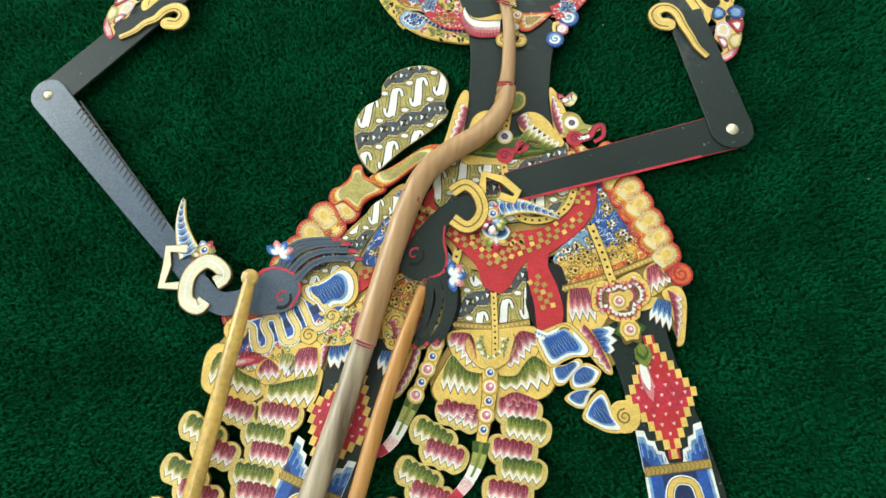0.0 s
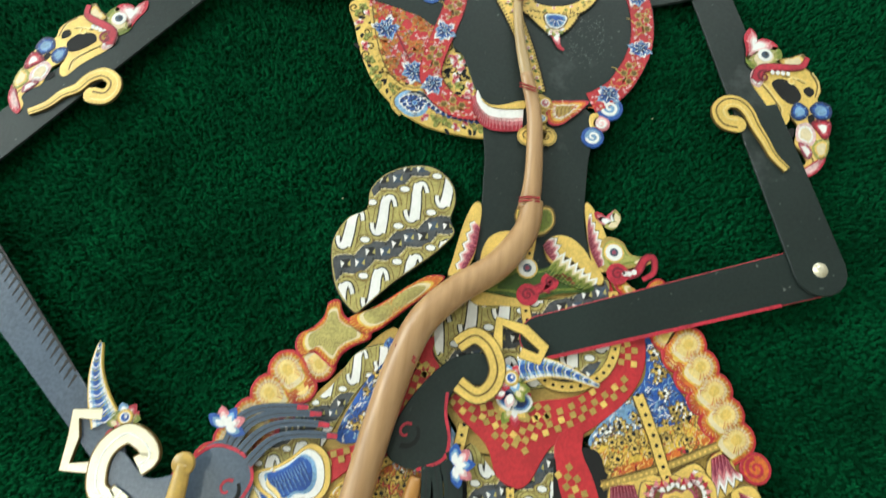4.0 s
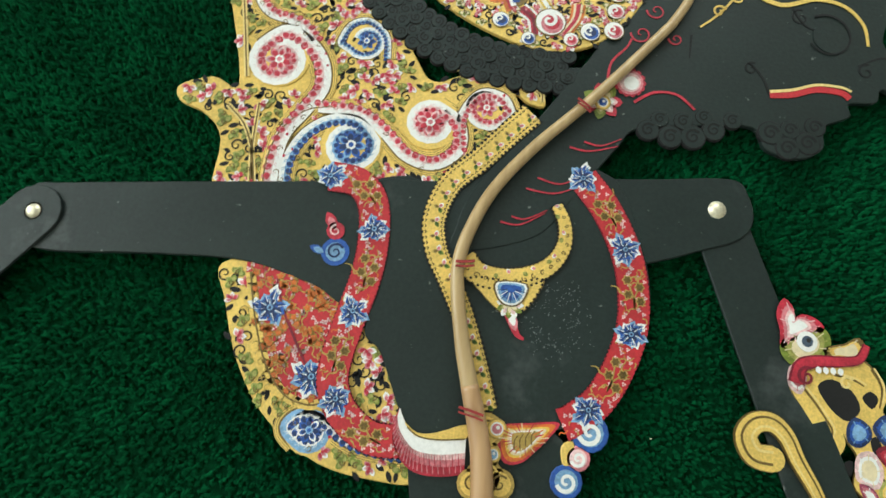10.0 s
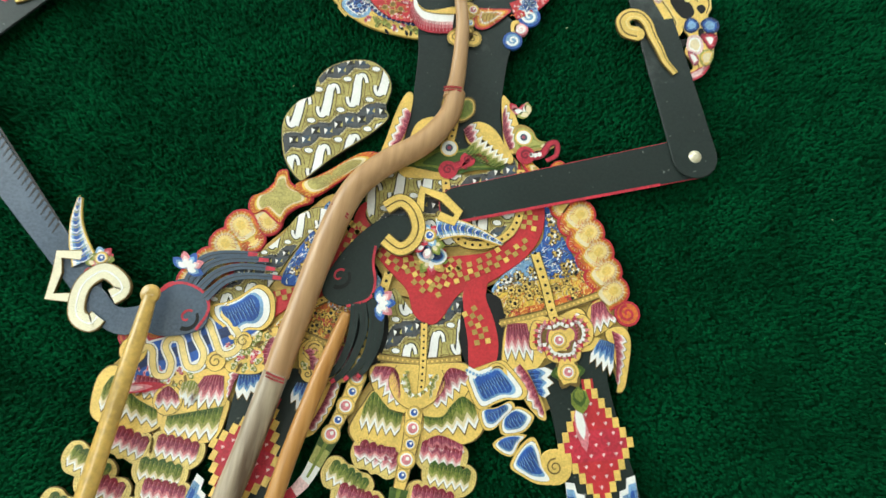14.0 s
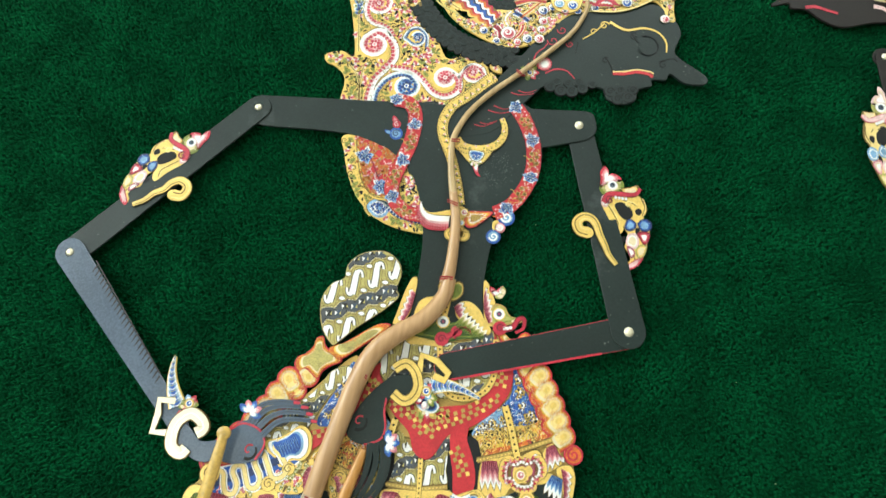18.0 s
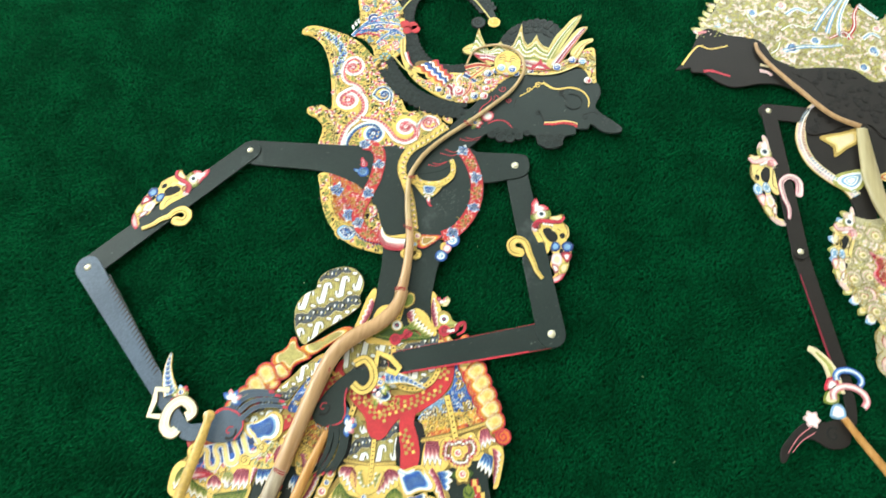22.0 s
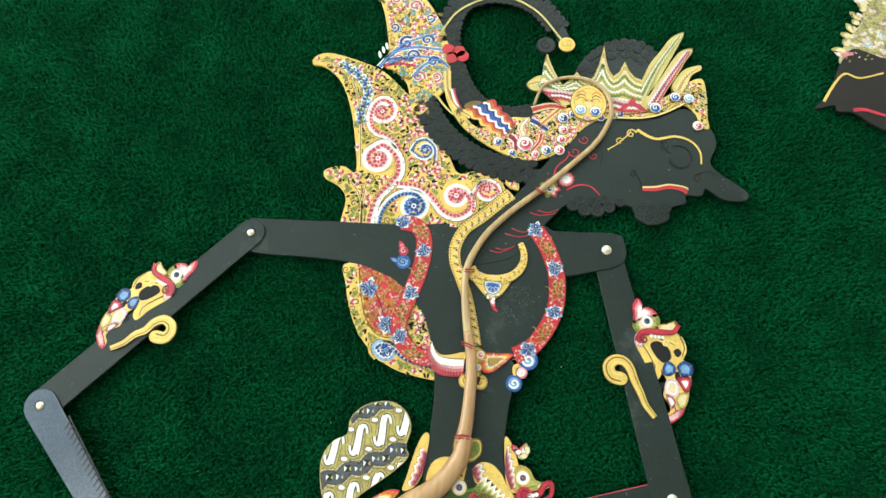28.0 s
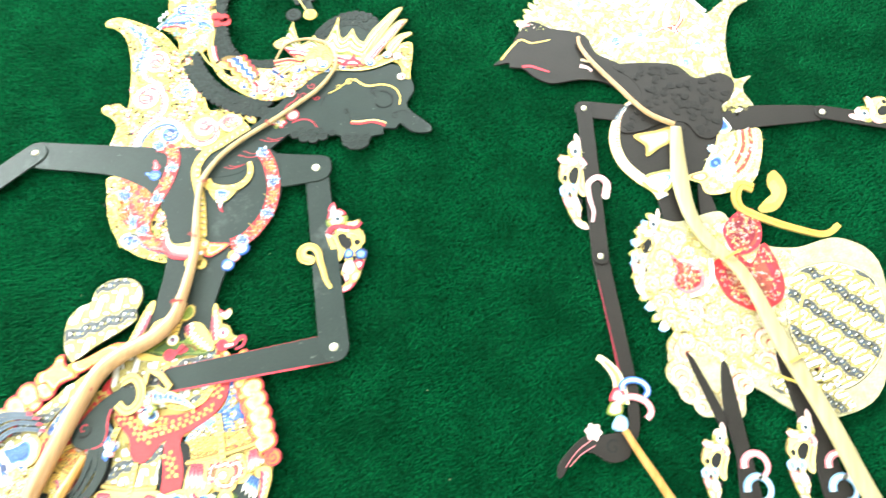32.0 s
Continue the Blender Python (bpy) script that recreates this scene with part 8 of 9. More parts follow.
# ---- the second puppet, slimmer and paler ----
second = thing("shadow_puppet", "slim painted leather shadow puppet in pale gold with black limbs", "shadow puppet", "puppets on the carpet")
CROWN = [(237.4, 211.7), (242.1, 233.2), (254.5, 253.6), (257, 275.6), (269.3, 301.9), (278, 330.8), (307.9, 354.8), (346.7, 340.3), (352.1, 306.8), (360.5, 281.9), (374.5, 293), (384.9, 308.5), (395.9, 305.7), (386.6, 292.2), (389.4, 276.4), (407.2, 272), (415.6, 261.1), (428.4, 276.4), (444.9, 289.4), (456.5, 285.4), (444.7, 275), (436.5, 256), (434.1, 226.5), (438.5, 198), (442.9, 188.9), (457.3, 194.8), (450.6, 184.8), (450.5, 175), (458.9, 158.8), (435.6, 149.8), (405.5, 167.6), (382.4, 195), (331.5, 187.3), (310.5, 197.8), (299.2, 213.7), (286.9, 218.8), (264.4, 217.3)]
crown2 = leather("crown_panel", second, CROWN, 4.0, "cream_gold", "pierced pale gilt crown and wing")
b = Build()
filigree(b, CROWN, 4.0, 4.4, 41, (), ("cream", "pale_pink", "olive", "cream_leaf"), "umber_gold", 0.26)
stuff(part("tendril_work", b, crown2, "pierced tendrils"))
for i, (p, u) in enumerate(along(spline([(240.2, 218.6), (248.6, 240.2), (259.2, 266.9), (268.8, 294.1), (281.9, 322.8), (308.5, 346), (337.7, 334.1), (351.3, 310.9), (359.1, 284.9), (374.6, 291.3), (385.1, 301.8)]), 4.6)):
    b = Build()
    b.petal(p, math.degrees(math.atan2(u.y, u.x)) + 85 + 30 * math.sin(2.3 * i), 9 + 3 * math.sin(1.7 * i), 6, 4.2, ("olive", "cream", "pale_gold") if i % 3 else ("pale_pink", "white", "cream"))
    part("crown_leaf", b, crown2)
for at, r, c in zip([(329.7, 213.9), (320.3, 267.1), (291.1, 253), (408, 222), (421, 201), (352.4, 226.2), (276.5, 278.8), (397, 200), (412.8, 250.3), (323, 318)], (8, 6, 6, 7, 9, 6, 5, 6, 5, 6), (BLUE, ROSE, BLUE, BLUE, ROSE, BLUE, ROSE, BLUE, ROSE, BLUE)):
    b = Build()
    b.disc(at, r, 4.3, "cream", 14)
    b.disc(at, r * 0.8, 4.4, c[0], 12)
    b.disc(at, r * 0.5, 4.5, c[1], 10)
    b.curl(at, r * 0.6, 60, 4.6, c[2], r * 0.14, 1.3)
    part("bloom", b, crown2)
for line, c in (([(383, 235), (391, 250), (392, 266), (397, 279)], "red"), ([(397, 279), (408, 269), (415, 264)], "white"), ([(352, 239), (362, 261), (375, 283), (391, 305)], "sky"), ([(376, 236), (377, 256), (383, 276), (396, 303)], "white"), ([(364, 238), (370, 258), (379, 280), (393, 304)], "sky"), ([(321, 209), (340, 217), (360, 220), (378, 225)], "sky"), ([(387, 233.4), (381, 241.4), (365, 230.4)], "crimson"), ([(304.1, 280.2), (315.6, 290.9), (328, 288.5), (336.7, 296.9)], "sky"), ([(324, 255.7), (335.5, 265.3), (347.7, 261.4), (356.2, 269.6)], "white"), ([(319.5, 234.9), (330.8, 243.6), (342.8, 241.3), (350, 246)], "olive"), ([(286, 250), (290, 243), (296, 236)], "olive"), ([(309, 204), (315, 210), (318, 220)], "olive"), ([(297.4, 250.2), (305.8, 257.6), (315.1, 254.7)], "cream"), ([(398.5, 235.8), (407.1, 243.7), (415.8, 239.4)], "white"), ([(331.6, 279.2), (342, 288), (349.5, 284.6)], "cream"), ([(416, 216.8), (424.5, 226), (431.9, 220.1)], "pale_pink")):
    b = Build()
    b.stroke(line, 5, 2.5, 4.5, c, 0.5)
    b.stroke(line, 1.6, 0.8, 4.6, "white" if c != "white" else "sky", 0.2)
    part("plume", b, crown2)
rnd = random.Random(12)
zone = spline(CROWN, True, 3)
for k in range(60):
    p = Vector((rnd.uniform(min(q.x for q in zone), max(q.x for q in zone)), rnd.uniform(min(q.y for q in zone), max(q.y for q in zone))))
    if all(inside(p + Vector(d), zone) for d in ((3.5, 0), (-3.5, 0), (0, 3.5), (0, -3.5))):
        b = Build()
        c = rnd.choice((("sky", "white"), ("white", "sky"), ("olive", "cream"), ("pale_pink", "white"), ("old_gold", "pale_gold")))
        a, r = rnd.uniform(0, 360), rnd.uniform(3, 5)
        b.curl(p, r, a, 4.55, c[0], 2.2, 0.9)
        b.curl(p, r, a, 4.6, c[1], 1.1, 0.9)
        part("scroll", b, crown2)
face2 = leather("face_panel", second, [(216.7, 170), (227.7, 185.1), (236.3, 211.5), (246.6, 226.2), (267, 221), (288, 220.6), (301.4, 215.7), (312.2, 198.1), (334.2, 189.3), (360.9, 168.8), (395.2, 134.5), (390.1, 123.4), (364.7, 145.1), (344.8, 154.8), (321.5, 166.3), (298.7, 165.8), (273.6, 157.7), (257.6, 161.6), (244.9, 170), (233.2, 169.7), (230.3, 174.3)], 4.4, "umber", "black carved leather profile")
hair2 = leather("hair_panel", second, [(328.6, 186.7), (382.4, 196.5), (405.2, 183.8), (427.4, 192.8), (440.7, 185.6), (438.4, 167.6), (429.7, 155.4), (430.8, 136.7), (422.2, 121.6), (408.9, 121.4), (396.3, 133.4), (373.6, 128.6), (357.7, 118.5), (338.8, 115.8), (342.8, 140.5), (355.8, 157.2), (346.6, 173)], 4.75, "umber", "black curly hair")
rnd = random.Random(5)
poly = spline([(328.7, 185.2), (382.4, 195), (405.2, 182.4), (427.4, 191.4), (439.6, 183.9), (437.3, 167.3), (428.6, 155.1), (429.7, 136.4), (421.2, 122.7), (408.9, 122.7), (396.3, 134.7), (373.6, 129.9), (357.6, 121.2), (340.3, 117.5), (344.5, 140.8), (356.9, 157.4), (348.2, 173.3)], True, 3)
for _ in range(260):
    p = Vector((rnd.uniform(min(q.x for q in poly), max(q.x for q in poly)), rnd.uniform(min(q.y for q in poly), max(q.y for q in poly))))
    if all(inside(p + Vector(d), poly) for d in ((3, 0), (-3, 0), (0, 3), (0, -3))):
        beard_curl(hair2, p, rnd.uniform(2.6, 3.4), 4.9 + rnd.uniform(0, 0.5), rnd.uniform(0, 360), "umber")
for line, w, c in (([(222.9, 176.5), (231.4, 193.4), (239.2, 202.7), (249.6, 200.3), (266.7, 206.9)], 2.0, "gold"), ([(243.5, 171.9), (251.5, 173.6), (262.3, 171.4), (269.4, 169.9)], 3.0, "crimson"), ([(297.3, 180.9), (304.3, 180.2), (309.2, 176.8)], 4, "pale_pink"), ([(297.9, 188.4), (303.7, 187.4), (309.6, 187.1)], 3, "cream"), ([(237.3, 217.9), (241.2, 220.3), (245.9, 221.3)], 4, "pink")):
    b = Build()
    b.stroke(line, w, w * 0.6, 4.7, c, 0.4)
    part("painted_line", b, face2)
torso2 = leather("torso_panel", second, [(342.7, 142.5), (389.4, 146.9), (427.5, 144.7), (432.9, 122.6), (417.3, 84.1), (391.4, 74.2), (365.3, 73), (346, 85.9), (336.5, 108.7)], 3.5, "umber", "black leather torso")
lobe2 = leather("hip_panel", second, [(428.6, 133.6), (459.6, 138.8), (465.7, 129.6), (464.2, 106.7), (456, 81.8), (437.9, 70.6), (417.5, 65), (411.1, 79.6), (418.2, 101.3), (424.9, 117.6)], 3.8, "pale_gold", "pale gilt flowered hip panel")
b = Build()
filigree(b, [(428.6, 133.6), (459.6, 138.8), (465.7, 129.6), (464.2, 106.7), (456, 81.8), (437.9, 70.6), (417.5, 65), (411.1, 79.6), (418.2, 101.3), (424.9, 117.6)], 3.8, 5.2, 43, (), ("sky", "pale_pink", "olive", "cream"), "khaki", 0.25)
stuff(part("tendril_work", b, lobe2))
EDGE2 = spline([(461, 137), (462.4, 118), (456, 97), (446, 83), (432, 74)])
for off, w, c in ((-3, 3.2, "cream"), (-7, 3.4, "rust"), (-10.4, 3.0, "pale_gold"), (-13.6, 3.4, "rust"), (-17, 3.0, "cream"), (-20, 2.4, "umber_gold")):
    b = Build()
    run = along(EDGE2, 4.0)
    run = run[: max(4, int(len(run) * (0.8 if off < -4 else 1.0)))]
    line = [p - Vector((-u.y, u.x)) * off * -1 for p, u in run]
    b.stroke(line, w, w, 4.15, c, 0.2)
    if off == -3:
        for p, u in along(spline(line), 3.4):
            b.disc(p, 0.8, 4.25, "umber_gold", 7, 0.12)
    part("hem", b, lobe2)
for at, r in (((424, 96), 7), ((430, 84), 6.5), ((437, 92), 5.5), ((421, 110), 5)):
    b = Build()
    for k in range(8):
        b.petal(at, 45 * k, r, r * 0.6, 4.4 + 0.02 * (k % 2), ("sky", "white") if k % 2 else ("white", "cream"))
    b.disc(at, r * 0.25, 4.6, "sky", 8)
    part("bloom", b, lobe2, "silver white painted flower")
b = Build()
ARC = [(349.6, 148.2), (337.8, 131.9), (333.8, 108.1), (341.1, 86.8), (355.8, 72.8), (372, 63.8), (379, 55.6)]
b.stroke(ARC, 9, 11, 4.0, "old_gold", 0.8)
b.stroke(ARC, 8.4, 10.4, 4.06, "cream", 0.2)
b.stroke(ARC, 5.6, 7.2, 4.12, "pale_pink", 0.2)
b.stroke(ARC, 1.0, 1.0, 4.4, "white", 0.2)
for i, (p, u) in enumerate(along(spline(ARC), 1.5)):
    n = Vector((-u.y, u.x))
    b.stroke([p + n * 0.6, p + n * 3.6], 1.0, 0.6, 4.42, ("rust", "cream")[i % 2] if i < 44 else ("sky", "white")[i % 2], 0.12, False)
    b.stroke([p - n * 0.8, p - n * 3.2], 0.5, 0.3, 4.3, "white" if i % 2 else "sky", 0.12, False)
part("ribbon", b, torso2, "white and red striped ribbon")
for pts, c in (([(365.1, 76.1), (391.1, 84.8), (386.4, 66.9), (375.3, 58.4), (360.4, 65.1)], ("olive", "white", "sky", "white", "sky", "white")), ([(417.1, 99.8), (428.7, 105.5), (431.8, 96.6), (423.5, 88.5), (416.2, 89.5)], ("white", "sky", "blue")), ([(400.7, 80.5), (414.6, 86.7), (419.9, 81.5), (412.2, 74.9), (400.8, 76.2)], ("pale_gold", "orange", "cream")), ([(350.4, 113), (369.6, 121), (387.7, 128.9), (389.2, 116.6), (374.6, 103.7), (363.3, 93.5), (361.7, 104.2)], ("old_gold", "pale_gold", "cream")), ([(424.8, 147.5), (431.8, 143.6), (438.2, 133.6), (430.2, 127.3), (423.3, 133.7)], ("white", "sky", "blue"))):
    b = Build()
    b.layers(spline(pts, True, 4), 4.35, c, 0.74, 0.1)
    part("boss", b, torso2)
for pts in ([(374, 64.3), (392.6, 70.7), (396.6, 34.3), (393, 16.1), (385.6, 14.5), (379.1, 39.3)], [(409.6, 74.4), (418.5, 67.7), (426.7, 46.6), (433.8, 24.9), (418.9, 18.9), (411.6, 43.4)]):
    leather("waist_panel", second, pts, 3.2, "umber", "black leather waist strip")

# body cloth
BODY2 = [(373.2, 33.9), (392.5, 34.6), (427.7, 49.8), (441.7, 32.4), (462.3, 24.3), (491.6, 26.2), (526.3, 40.4), (558.3, 24.1), (561.7, -37.6), (548, -88.3), (511.7, -111), (485.6, -110.5), (459.5, -98.7), (447, -96.8), (445.9, -118), (434.8, -123.6), (414.8, -121.7), (392.7, -105.1), (386.3, -78.7), (391.4, -60), (376.6, -47.7), (367.2, -32.8), (361.3, -13.3), (359.2, 8.8)]
body2 = leather("skirt_panel", second, BODY2, 3.6, "cream_gold", "pale gilt pleated skirt")
b = Build()
filigree(b, [(373.4, 29.3), (392.7, 29.9), (432.8, 42.1), (442.7, 26.9), (462.2, 19.8), (491.4, 20.5), (479.3, -45.7), (450.6, -96), (418.8, -79), (391.2, -54.9), (376.4, -42.5), (366.5, -17.7)], 3.6, 5.4, 47, (), ("pale_pink", "cream", "olive", "cream"), "khaki", 0.2)
stuff(part("tendril_work", b, body2))
for i, (p, u) in enumerate(along(spline([(373.2, 33.9), (362, 12.3), (362.3, -13.1), (369.1, -32.3), (377.5, -46.4), (390.4, -60.2), (409.3, -61.1), (394.7, -43.7), (389.3, -23.6), (393.3, 4.8), (412.8, 26.1), (427.8, 41)]), 6.0)):
    b = Build()
    a = math.degrees(math.atan2(u.y, u.x))
    b.petal(p, a - 80 + 40 * math.sin(2.1 * i), 10, 7, 4.05 + 0.03 * (i % 3), (("olive", "cream", "pale_gold"), ("pale_pink", "white", "cream"), ("sky", "white", "cream"))[i % 3])
    b.curl(p, 3, 60 * i, 4.4, "old_gold", 0.7, 1.1)
    part("leaf", b, body2)
SHELLS = [(370, 22), (366, 8), (367, -8), (371, -24), (378, -38), (387, -50), (398, -40), (384, -20), (380, 0), (378, 18), (392, 20), (400, 8), (396, -56), (408, -52), (422, -40), (436, -44), (450, -44), (462, -40), (474, -48), (400, -68), (412, -72), (424, -66), (436, -68), (448, -66)]
for k, at in enumerate(SHELLS):
    b, r = Build(), 7.4 + 1.2 * math.sin(2.7 * k)
    for j, (c, size) in enumerate((("umber_gold", 1.0), ("cream_gold", 0.93), ("pale_pink", 0.72), ("cream_gold", 0.66), ("rust", 0.44), ("cream", 0.4), ("khaki", 0.2))):
        b.disc(Vector(at) + Vector((0.6, -0.8)) * j * 0.3, r * size, 3.95 + 0.03 * j + 0.02 * (k % 4), c, 16)
    for j in range(22):
        e = Vector((math.cos(0.2856 * j), math.sin(0.2856 * j))) * r
        b.stroke([Vector(at) + e * 0.9, Vector(at) + e * 0.7], 0.4, 0.2, 4.2, "umber_gold", 0.06, False)
    part("shell_fold", b, body2)
for at, r, k in zip([(396.5, -74), (396.1, -93.7), (405.5, -106), (416.9, -113.8), (434.8, -109.8), (441.7, -93.2), (416.3, -59.6), (409, -40.6), (425.6, -42.1), (442, -53.9), (460.5, -54.9), (464.7, -73.7), (477.8, -85.2), (455.4, -80.6), (486.4, -92.8), (500.9, -70.6), (399.6, -50.4), (384.8, -35.3)], (12, 12, 11, 11, 11, 11, 10, 10, 10, 12, 12, 12, 12, 10, 12, 11, 10, 9), range(18)):
    b = Build()
    lean = Vector((math.cos(1.3 * k), -0.8)) * r * 0.13
    for j, (c, size) in enumerate((("umber_gold", 1.0), ("cream_gold", 0.94), ("rust", 0.72), ("pale_pink", 0.7), ("umber_gold", 0.5), ("cream_gold", 0.47), ("rust", 0.24), ("cream", 0.21))):
        b.disc(Vector(at) + lean * j * 0.6, r * size, 3.85 + 0.03 * j + 0.02 * (k % 4), c, 18)
    for j in range(30):
        t = 6.2832 * j / 30
        e = Vector((math.cos(t), math.sin(t))) * r
        b.stroke([Vector(at) + e * 0.9, Vector(at) + lean * 1.5 + e * 0.55], 0.25, 0.25, 4.12, "khaki" if j % 2 else "pale_pink", 0.06, False)
    part("round_fold", b, body2, "pale shell-shaped fold")
for pts, c in (([(386, 3), (395, -1), (407, -3), (414, -9), (413, -21), (402, -28.4), (393, -26.4), (387.6, -18), (391.6, -10)], ("pink", "red", "rust")), ([(421, -2), (430, 9), (441, 13), (453, 6), (464, 26), (478, 0), (478, -20), (468, -30), (459, -35), (445, -33), (431, -25)], ("red", "crimson", "rust")), ([(437, 46), (447, 54.6), (457, 54.6), (462, 39), (460, 24), (451, 14.6), (441, 12.6), (433.6, 20), (429.6, 33)], ("crimson", "rust", "deep_red"))):
    b = Build()
    shape = spline(pts, True, 4)
    b.layers(shape, 4.5, c, 0.8, 0.1)
    rnd = random.Random(3)
    c0 = centre(shape)
    for _ in range(700):
        p = c0 + Vector((rnd.uniform(-32, 32), rnd.uniform(-37, 37)))
        if inside(p, scaled(shape, 0.9)):
            b.curl(p, rnd.uniform(0.9, 1.6), rnd.uniform(0, 360), 4.85, rnd.choice(("cream_gold", "pale_gold", "pale_pink", "deep_red")), 0.55, 0.9)
    part("red_cloth", b, body2, "red flowered cloth")
b = Build()
b.stroke([(419, 4.8), (420.1, -11.5), (413.5, -24.8), (403, -30.3)], 4, 3, 4.9, "white", 0.4)
b.stroke([(419, 4.8), (420.1, -11.5), (413.5, -24.8), (403, -30.3)], 1.5, 1, 5.0, "sky", 0.2)
part("white_trim", b, body2)
for name, outline, pitch in (("batik_cloth", [(483.2, -3.1), (500.5, 11.5), (529.5, 17.8), (556.3, 2.2), (556.1, -48.6), (531.1, -82.8), (504.3, -88.8), (487.7, -63.7), (479.6, -35.4)], 27), ("batik_cloth", [(464.1, -93), (486, -102.1), (505.7, -102.3), (516.3, -106.8), (529.8, -99.3), (513.5, -82), (482.7, -74.6)], 20)):
    base, b = batik(outline, 4.0, -30, pitch, "cream", "slate")
    part(name, base, body2, "pale grey and white batik cloth")
    stuff(part("batik_motif", b, body2))
for line in ([(488.6, -43.7), (491.8, -22.4), (502.1, -4.3), (523.9, 5.8), (547.3, 5.5)], [(444.1, -73.4), (464.4, -82.5), (486.6, -88), (504.3, -88.8)]):
    b = Build()
    b.stroke(line, 2.2, 2.2, 4.9, "gold", 0.3)
    part("gilt_cord", b, body2)
dragon_crest(body2, [(373, 38)][0], [(365.3, -34.2)][0], -1, 4.0, True, 0.6)
# gilt dagger at the back
b = Build()
b.stroke([(455.8, 75.7), (445.7, 77.2), (441, 67.6), (444.9, 55.3), (462.9, 48.6), (487.4, 43.4), (514.2, 41.2), (527.1, 52)], 9, 5, 5.2, "old_gold", 2.0)
b.stroke([(455.8, 75.7), (445.7, 77.2), (441, 67.6), (444.9, 55.3), (462.9, 48.6), (487.4, 43.4), (514.2, 41.2), (527.1, 52)], 6.5, 3.4, 5.35, "yellow", 0.3)
b.stroke([(455.8, 75.7), (445.7, 77.2), (441, 67.6), (444.9, 55.3), (462.9, 48.6), (487.4, 43.4), (514.2, 41.2)], 1.2, 0.8, 5.45, "orange", 0.2)
part("dagger_sheath", b, body2, "orange-gold dagger sheath")
b = Build()
b.layers(spline([(468.9, 90.8), (475.2, 95.9), (483, 85.2), (483.6, 73.8), (475.6, 58.4), (463, 53.3), (460.1, 58.6), (471, 71.1), (467.7, 80.7)], True, 4), 5.2, ("old_gold", "yellow", "gold"), 0.75, 0.12)
part("dagger_grip", b, body2, "orange-gold dagger grip")
# legs; the first outline is a dark plate put in for the leg gap
for pts in ([(401.3, -81.8), (406, -81.8), (430.4, -121.4), (431.7, -128.8), (424.6, -127.3)], [(427.1, -84.4), (432.6, -83.2), (441.5, -116.7), (451.8, -158.6), (457.6, -186.4), (443, -189.7), (437.8, -148.8), (429, -119.4)], [(470.2, -70.1), (476.2, -67.3), (498.8, -108.4), (513.7, -144.7), (527.6, -178.6), (507, -183.2), (493, -136.4), (477.5, -94.7)]):
    leather("leg_panel", second, pts, 4.8, "umber", "slim dark plate of a leg or the gap beside it")
for root, tip, at in (([(426, -131.5)][0], [(428.3, -186.9)][0], [(451.9, -154.3)][0]), ([(489.9, -112.7)][0], [(493.2, -174.3)][0], [(513.7, -144.7)][0])):
    dragon_crest(second.children[-1], root, tip, -1, 5.0, True, 0.85)
    for d, c in (((0, 0), ("pink", "white")), ((2, -16), ("sky", "white"))):
        b = Build()
        p = Vector(at) + Vector(d)
        b.curl(p, 9, 200, 5.4, c[0], 6, 0.8, -1, 0.9)
        b.curl(p, 9, 200, 5.5, c[1], 2.5, 0.8, -1, 0.9)
        part("anklet", b, second.children[-1], "coiled painted anklet")

# limbs
A1, A2, A3 = (304.4, 134.4), (328.2, -7.3), (520.3, 163.3)
A4 = [(358.9, -116.4)][0]
leather("shoulder_bar", second, strip(A1, [(343.1, 135.7)][0], 17, 18), 4.2, "umber", "slim black leather shoulder bar", 1.1, False)
leather("shoulder_bar", second, [(424.8, 153), (465.4, 162.9), (519.2, 170.2), (525.7, 163.5), (518.4, 155.2), (464.9, 139.9), (427.6, 129.3)], 4.2, "umber", "slim black leather shoulder bar", 1.1)
up2 = leather("limb_strip", second, strip(A1, A2, 14, 14), 5.4, "umber", "slim black leather limb strip", 1.1, False)
low2 = leather("limb_strip", second, strip(A2, A4, 14, 12), 4.1, "umber", "slim black leather limb strip edged in red", 1.1, False)
far2 = leather("limb_strip", second, strip(A3, [(612, 160.6)][0], 14, 15), 5.4, "umber", "slim black leather limb strip", 1.1, False)
for at, z in ((A1, 5.4), (A2, 5.4), (A3, 5.4)):
    rivet(second, at, z, 3.2)
b = Build()
p, q = Vector(A2), Vector(A4)
u = (q - p).normalized()
n = Vector((u.y, -u.x))
n = n if n.x < 0 else -n
b.stroke([p + u * 20 + n * 6.2, q + n * 5.6 - u * 15], 0.8, 1.8, 4.3, "deep_red", 0.3, False)
part("edging", b, low2, "red edge line")
dragon_crest(up2, [(298.9, 99.4)][0], [(314.1, 17.6)][0], -1, 5.0, True, 0.68)
armlet_swirl(up2, [(328.9, 48.4), (329, 60.8), (320.7, 65.3), (313.4, 57.5), (315.6, 43.8), (319.6, 32.5), (319.4, 22.3)], 7, 6.2, ("mauve", "pale_pink", "white"))
dragon_crest(far2, [(549, 164.4)][0], [(615.1, 171.4)][0], 1, 5.4, True)
PALM = [(351.1, -145), (357.4, -144.5), (360.5, -152.8), (359.3, -162), (352.5, -167), (343.3, -168.2), (331.8, -163.7), (322.2, -166.7), (315.7, -174.4), (311.3, -183.7), (307.8, -184.4), (307.1, -178), (310, -170.8), (320, -157.4), (328.5, -151), (341.9, -148.9)]
b = Build()
b.slab(spline(PALM, True, 4), 4.4, "umber", 1.2)
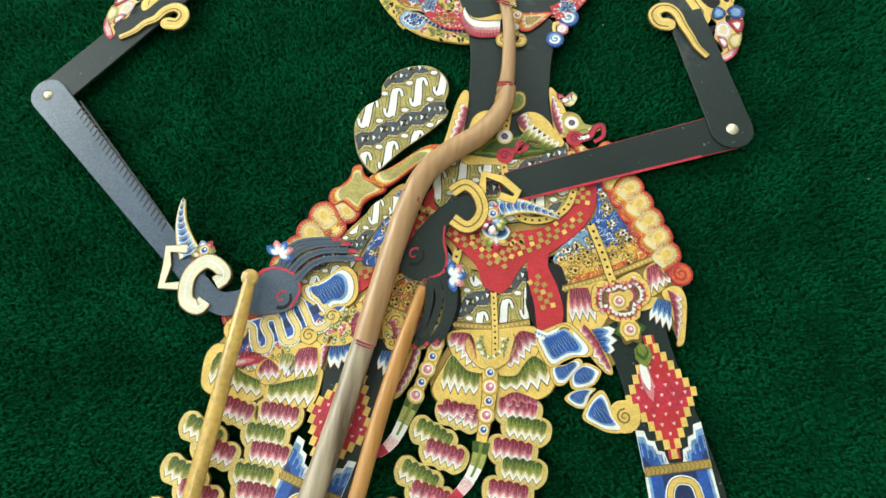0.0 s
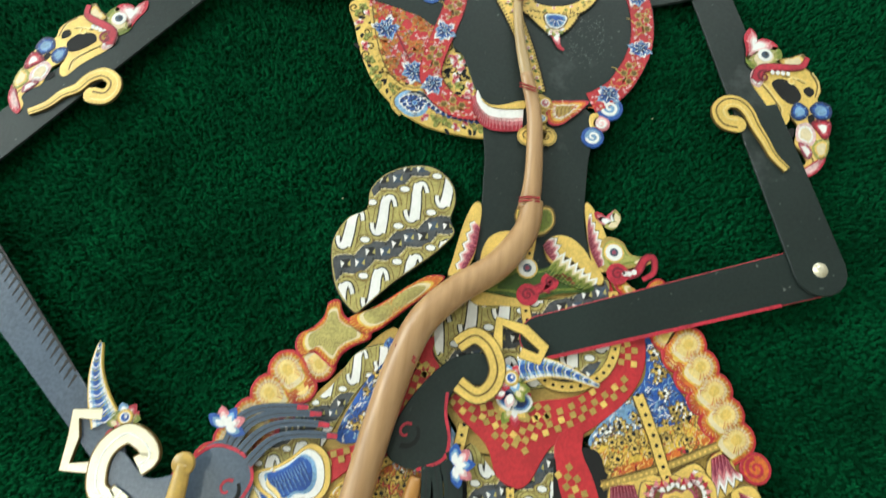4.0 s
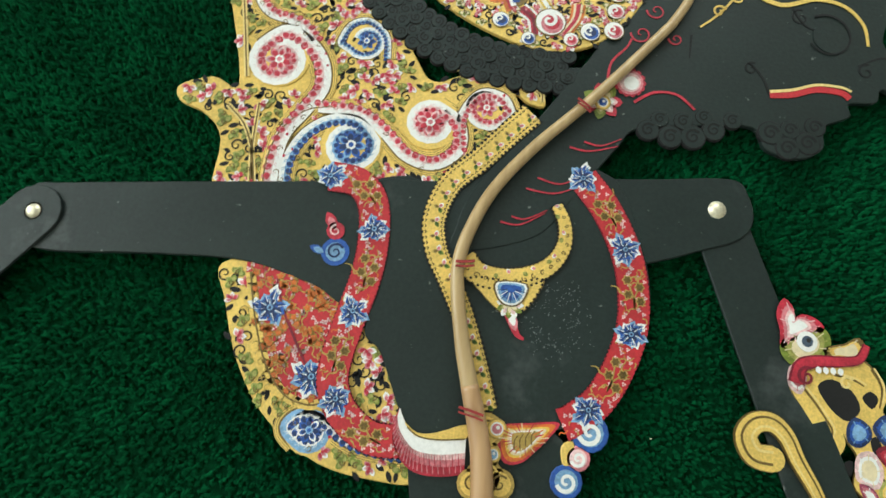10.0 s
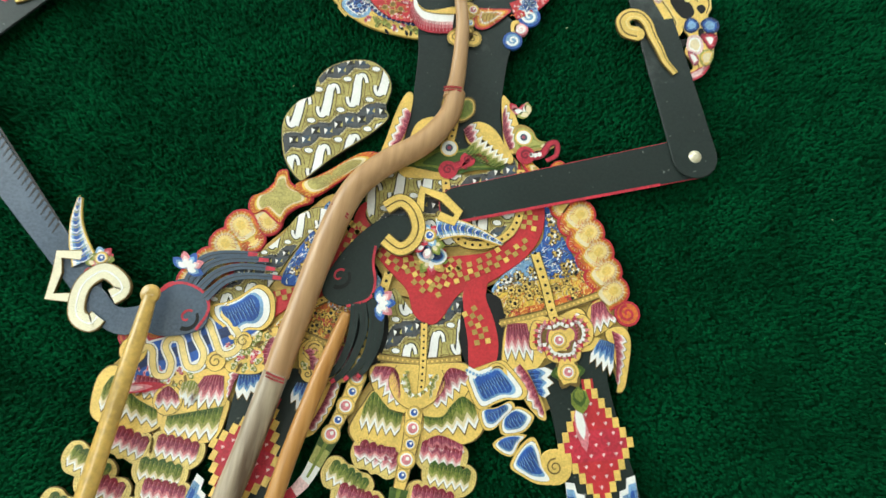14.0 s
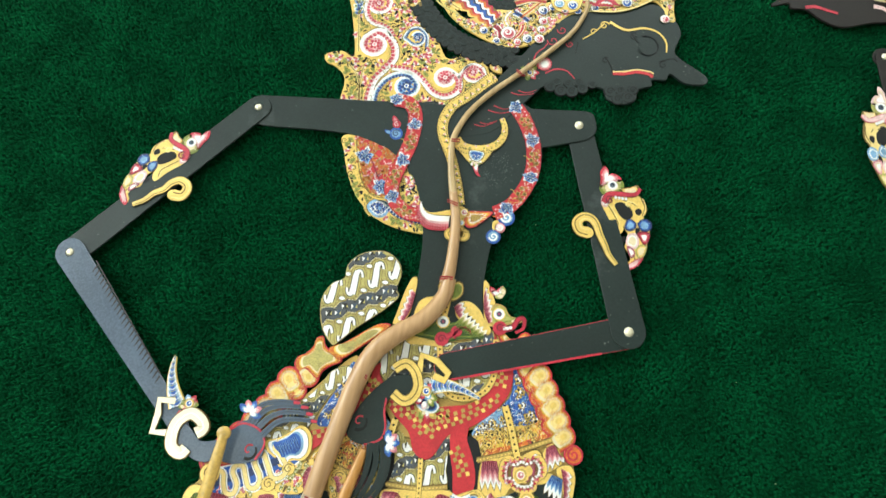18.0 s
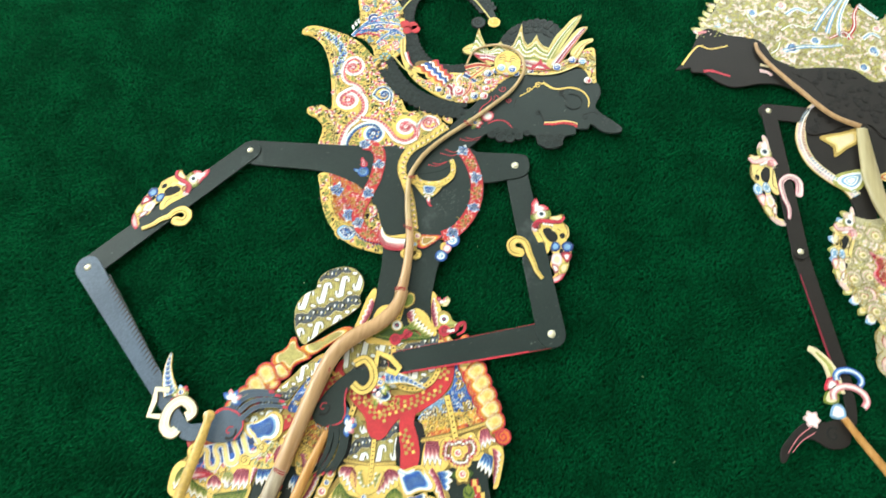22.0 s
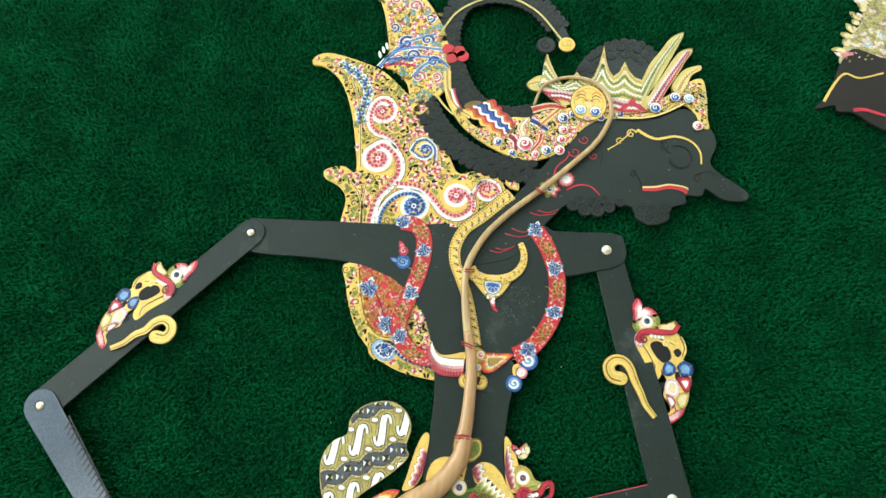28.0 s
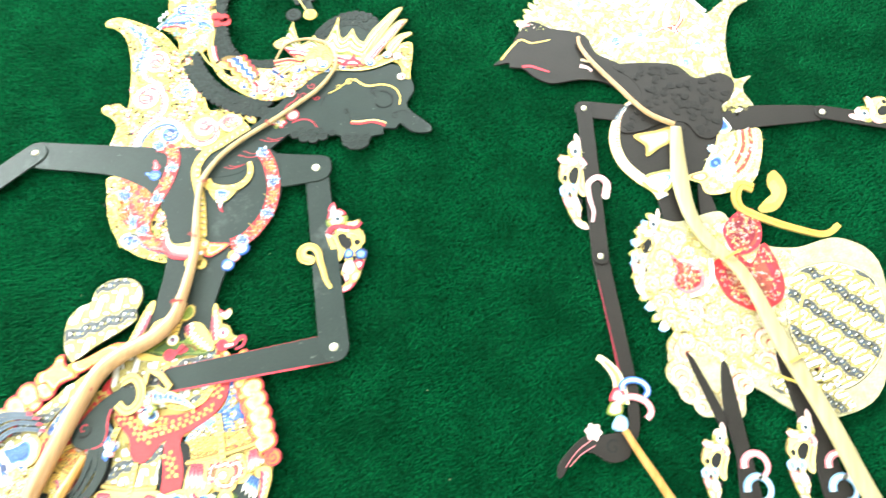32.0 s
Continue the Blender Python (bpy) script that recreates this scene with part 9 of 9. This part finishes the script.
b.curl([(347, -157.6)][0], 6, 60, 4.6, "slit_shade", 1.6, 1.1)
for line in ([(331, -154), (320.6, -164), (312.8, -176.8)], [(333.6, -158), (323.1, -166.5), (315.9, -176.1)]):
    b.stroke(line, 0.7, 0.5, 4.6, "pink", 0.2)
end2 = part("end_piece", b, second, "dark leather end piece with finger strips")
leather("wrist_strip", second, [(357, -123.9), (364.2, -122.2), (366.1, -140.3), (363.1, -150), (356.7, -149.2), (357.8, -137.6)], 4.5, "umber", "black leather wrist", 1.2)
b = Build()
for k in range(6):
    b.petal([(331.4, -148.5)][0], 60 * k, 7, 5, 4.7 + 0.03 * k, ("pale_pink", "white"))
part("ring_flower", b, end2, "small white flower")
for at, c, r in (([(360.9, -127.2)][0], ("pink", "pale_pink", "white"), 13), ([(360.9, -112.1)][0], ("blue", "sky", "white"), 10)):
    b = Build()
    ringp = [(at[0] + r * math.cos(radians(200 - 30 * k)), at[1] + 0.7 * r * math.sin(radians(200 - 30 * k))) for k in range(9)]
    b.stroke(ringp, 5.5, 4.5, 5.6, c[0], 1.5)
    b.stroke(ringp, 3.4, 2.8, 5.75, c[1], 0.2)
    b.stroke(ringp, 1.4, 1.0, 5.85, c[2], 0.2)
    part("bracelet", b, end2, "coiled painted bracelet")
b = Build()
b.stroke([(351.6, -125.1), (349.9, -113.6), (345.5, -102.5), (336.4, -94.2), (330.5, -91.5)], 12, 4, 5.2, "cream", 1.2)
b.stroke([(351.6, -125.1), (349.9, -113.6), (345.5, -102.5), (336.4, -94.2)], 6, 1.5, 5.35, "olive", 0.2)
for at, c in zip([(347.5, -118.9), (346.3, -128.6), (350.7, -139.2)], (("crimson", "pink", "white"), ("leaf", "cream"), ("sky", "white"))):
    b.layers(spline(turned([(-6, -4), (0, -6), (6, -3), (5, 4), (-2, 6)], at), True, 3), 5.4, c, 0.7, 0.1)
part("wrist_flower", b, end2, "cream wrist plume")
# rods
b = Build()
b.tube([(293.1, 212.6), (295.2, 202.4), (306.9, 186.2), (331.4, 162.4), (360.4, 137.2), (385.7, 127.8)], [1.6, 2.2, 2.6], [6.5, 7.5, 8.0], "rod", 0.8)
rod2 = part("main_rod", b, second, "thin pale horn rod", True)
b = Build()
b.tube([(387, 125), (389, 96), (392, 69), (399.5, 42), (412, 21.6), (429, 7), (443, -7), (456, -29), (467, -52), (478, -71), (503.5, -112.7), (525.5, -154.8), (549.5, -196.6)], [5, 8, 6, 5.5, 6, 7, 7, 7], [8, 9, 10, 11, 11], "dull_rod", 0.5)
part("rod_shaft", b, rod2, "broad pale horn rod", True)
for line in ([(425.9, 1.6), (433.2, 7.6), (439.9, 12.3)], [(473.9, -76), (481.2, -71.1), (487.7, -65.8)]):
    b = Build()
    b.stroke(line, 2.2, 2.2, 15.8, "old_gold", 1.0)
    part("binding", b, rod2)
b = Build()
b.tube([(354.1, -143.9), (365.6, -158.7), (379.5, -175), (395.1, -194.4), (418.4, -224.7)], [2.6, 3.0, 3.3, 3.5], [7.5, 8, 8], "amber", 0.8)
part("handling_rod", b, second, "amber horn handling rod", True)

# specks of lint on the pile
b = Build()
for x, y, a in [(*p, 37 * k) for k, p in enumerate([(51.8, -45)] + [(-92.9, -103.9)] + [(-48, -20.6)] + [(229.5, -197.9)] + [(202.2, -136.3)] )]:
    b.slab(turned([(-0.5, -0.15), (0.1, -0.22), (0.5, 0.06), (0.1, 0.2)], (x, y), a), -0.9, "cream", 0.3)
lint = part("lint", b)
tagged(lint, "tiny white specks of lint on the carpet", "lint", "", "stuff")
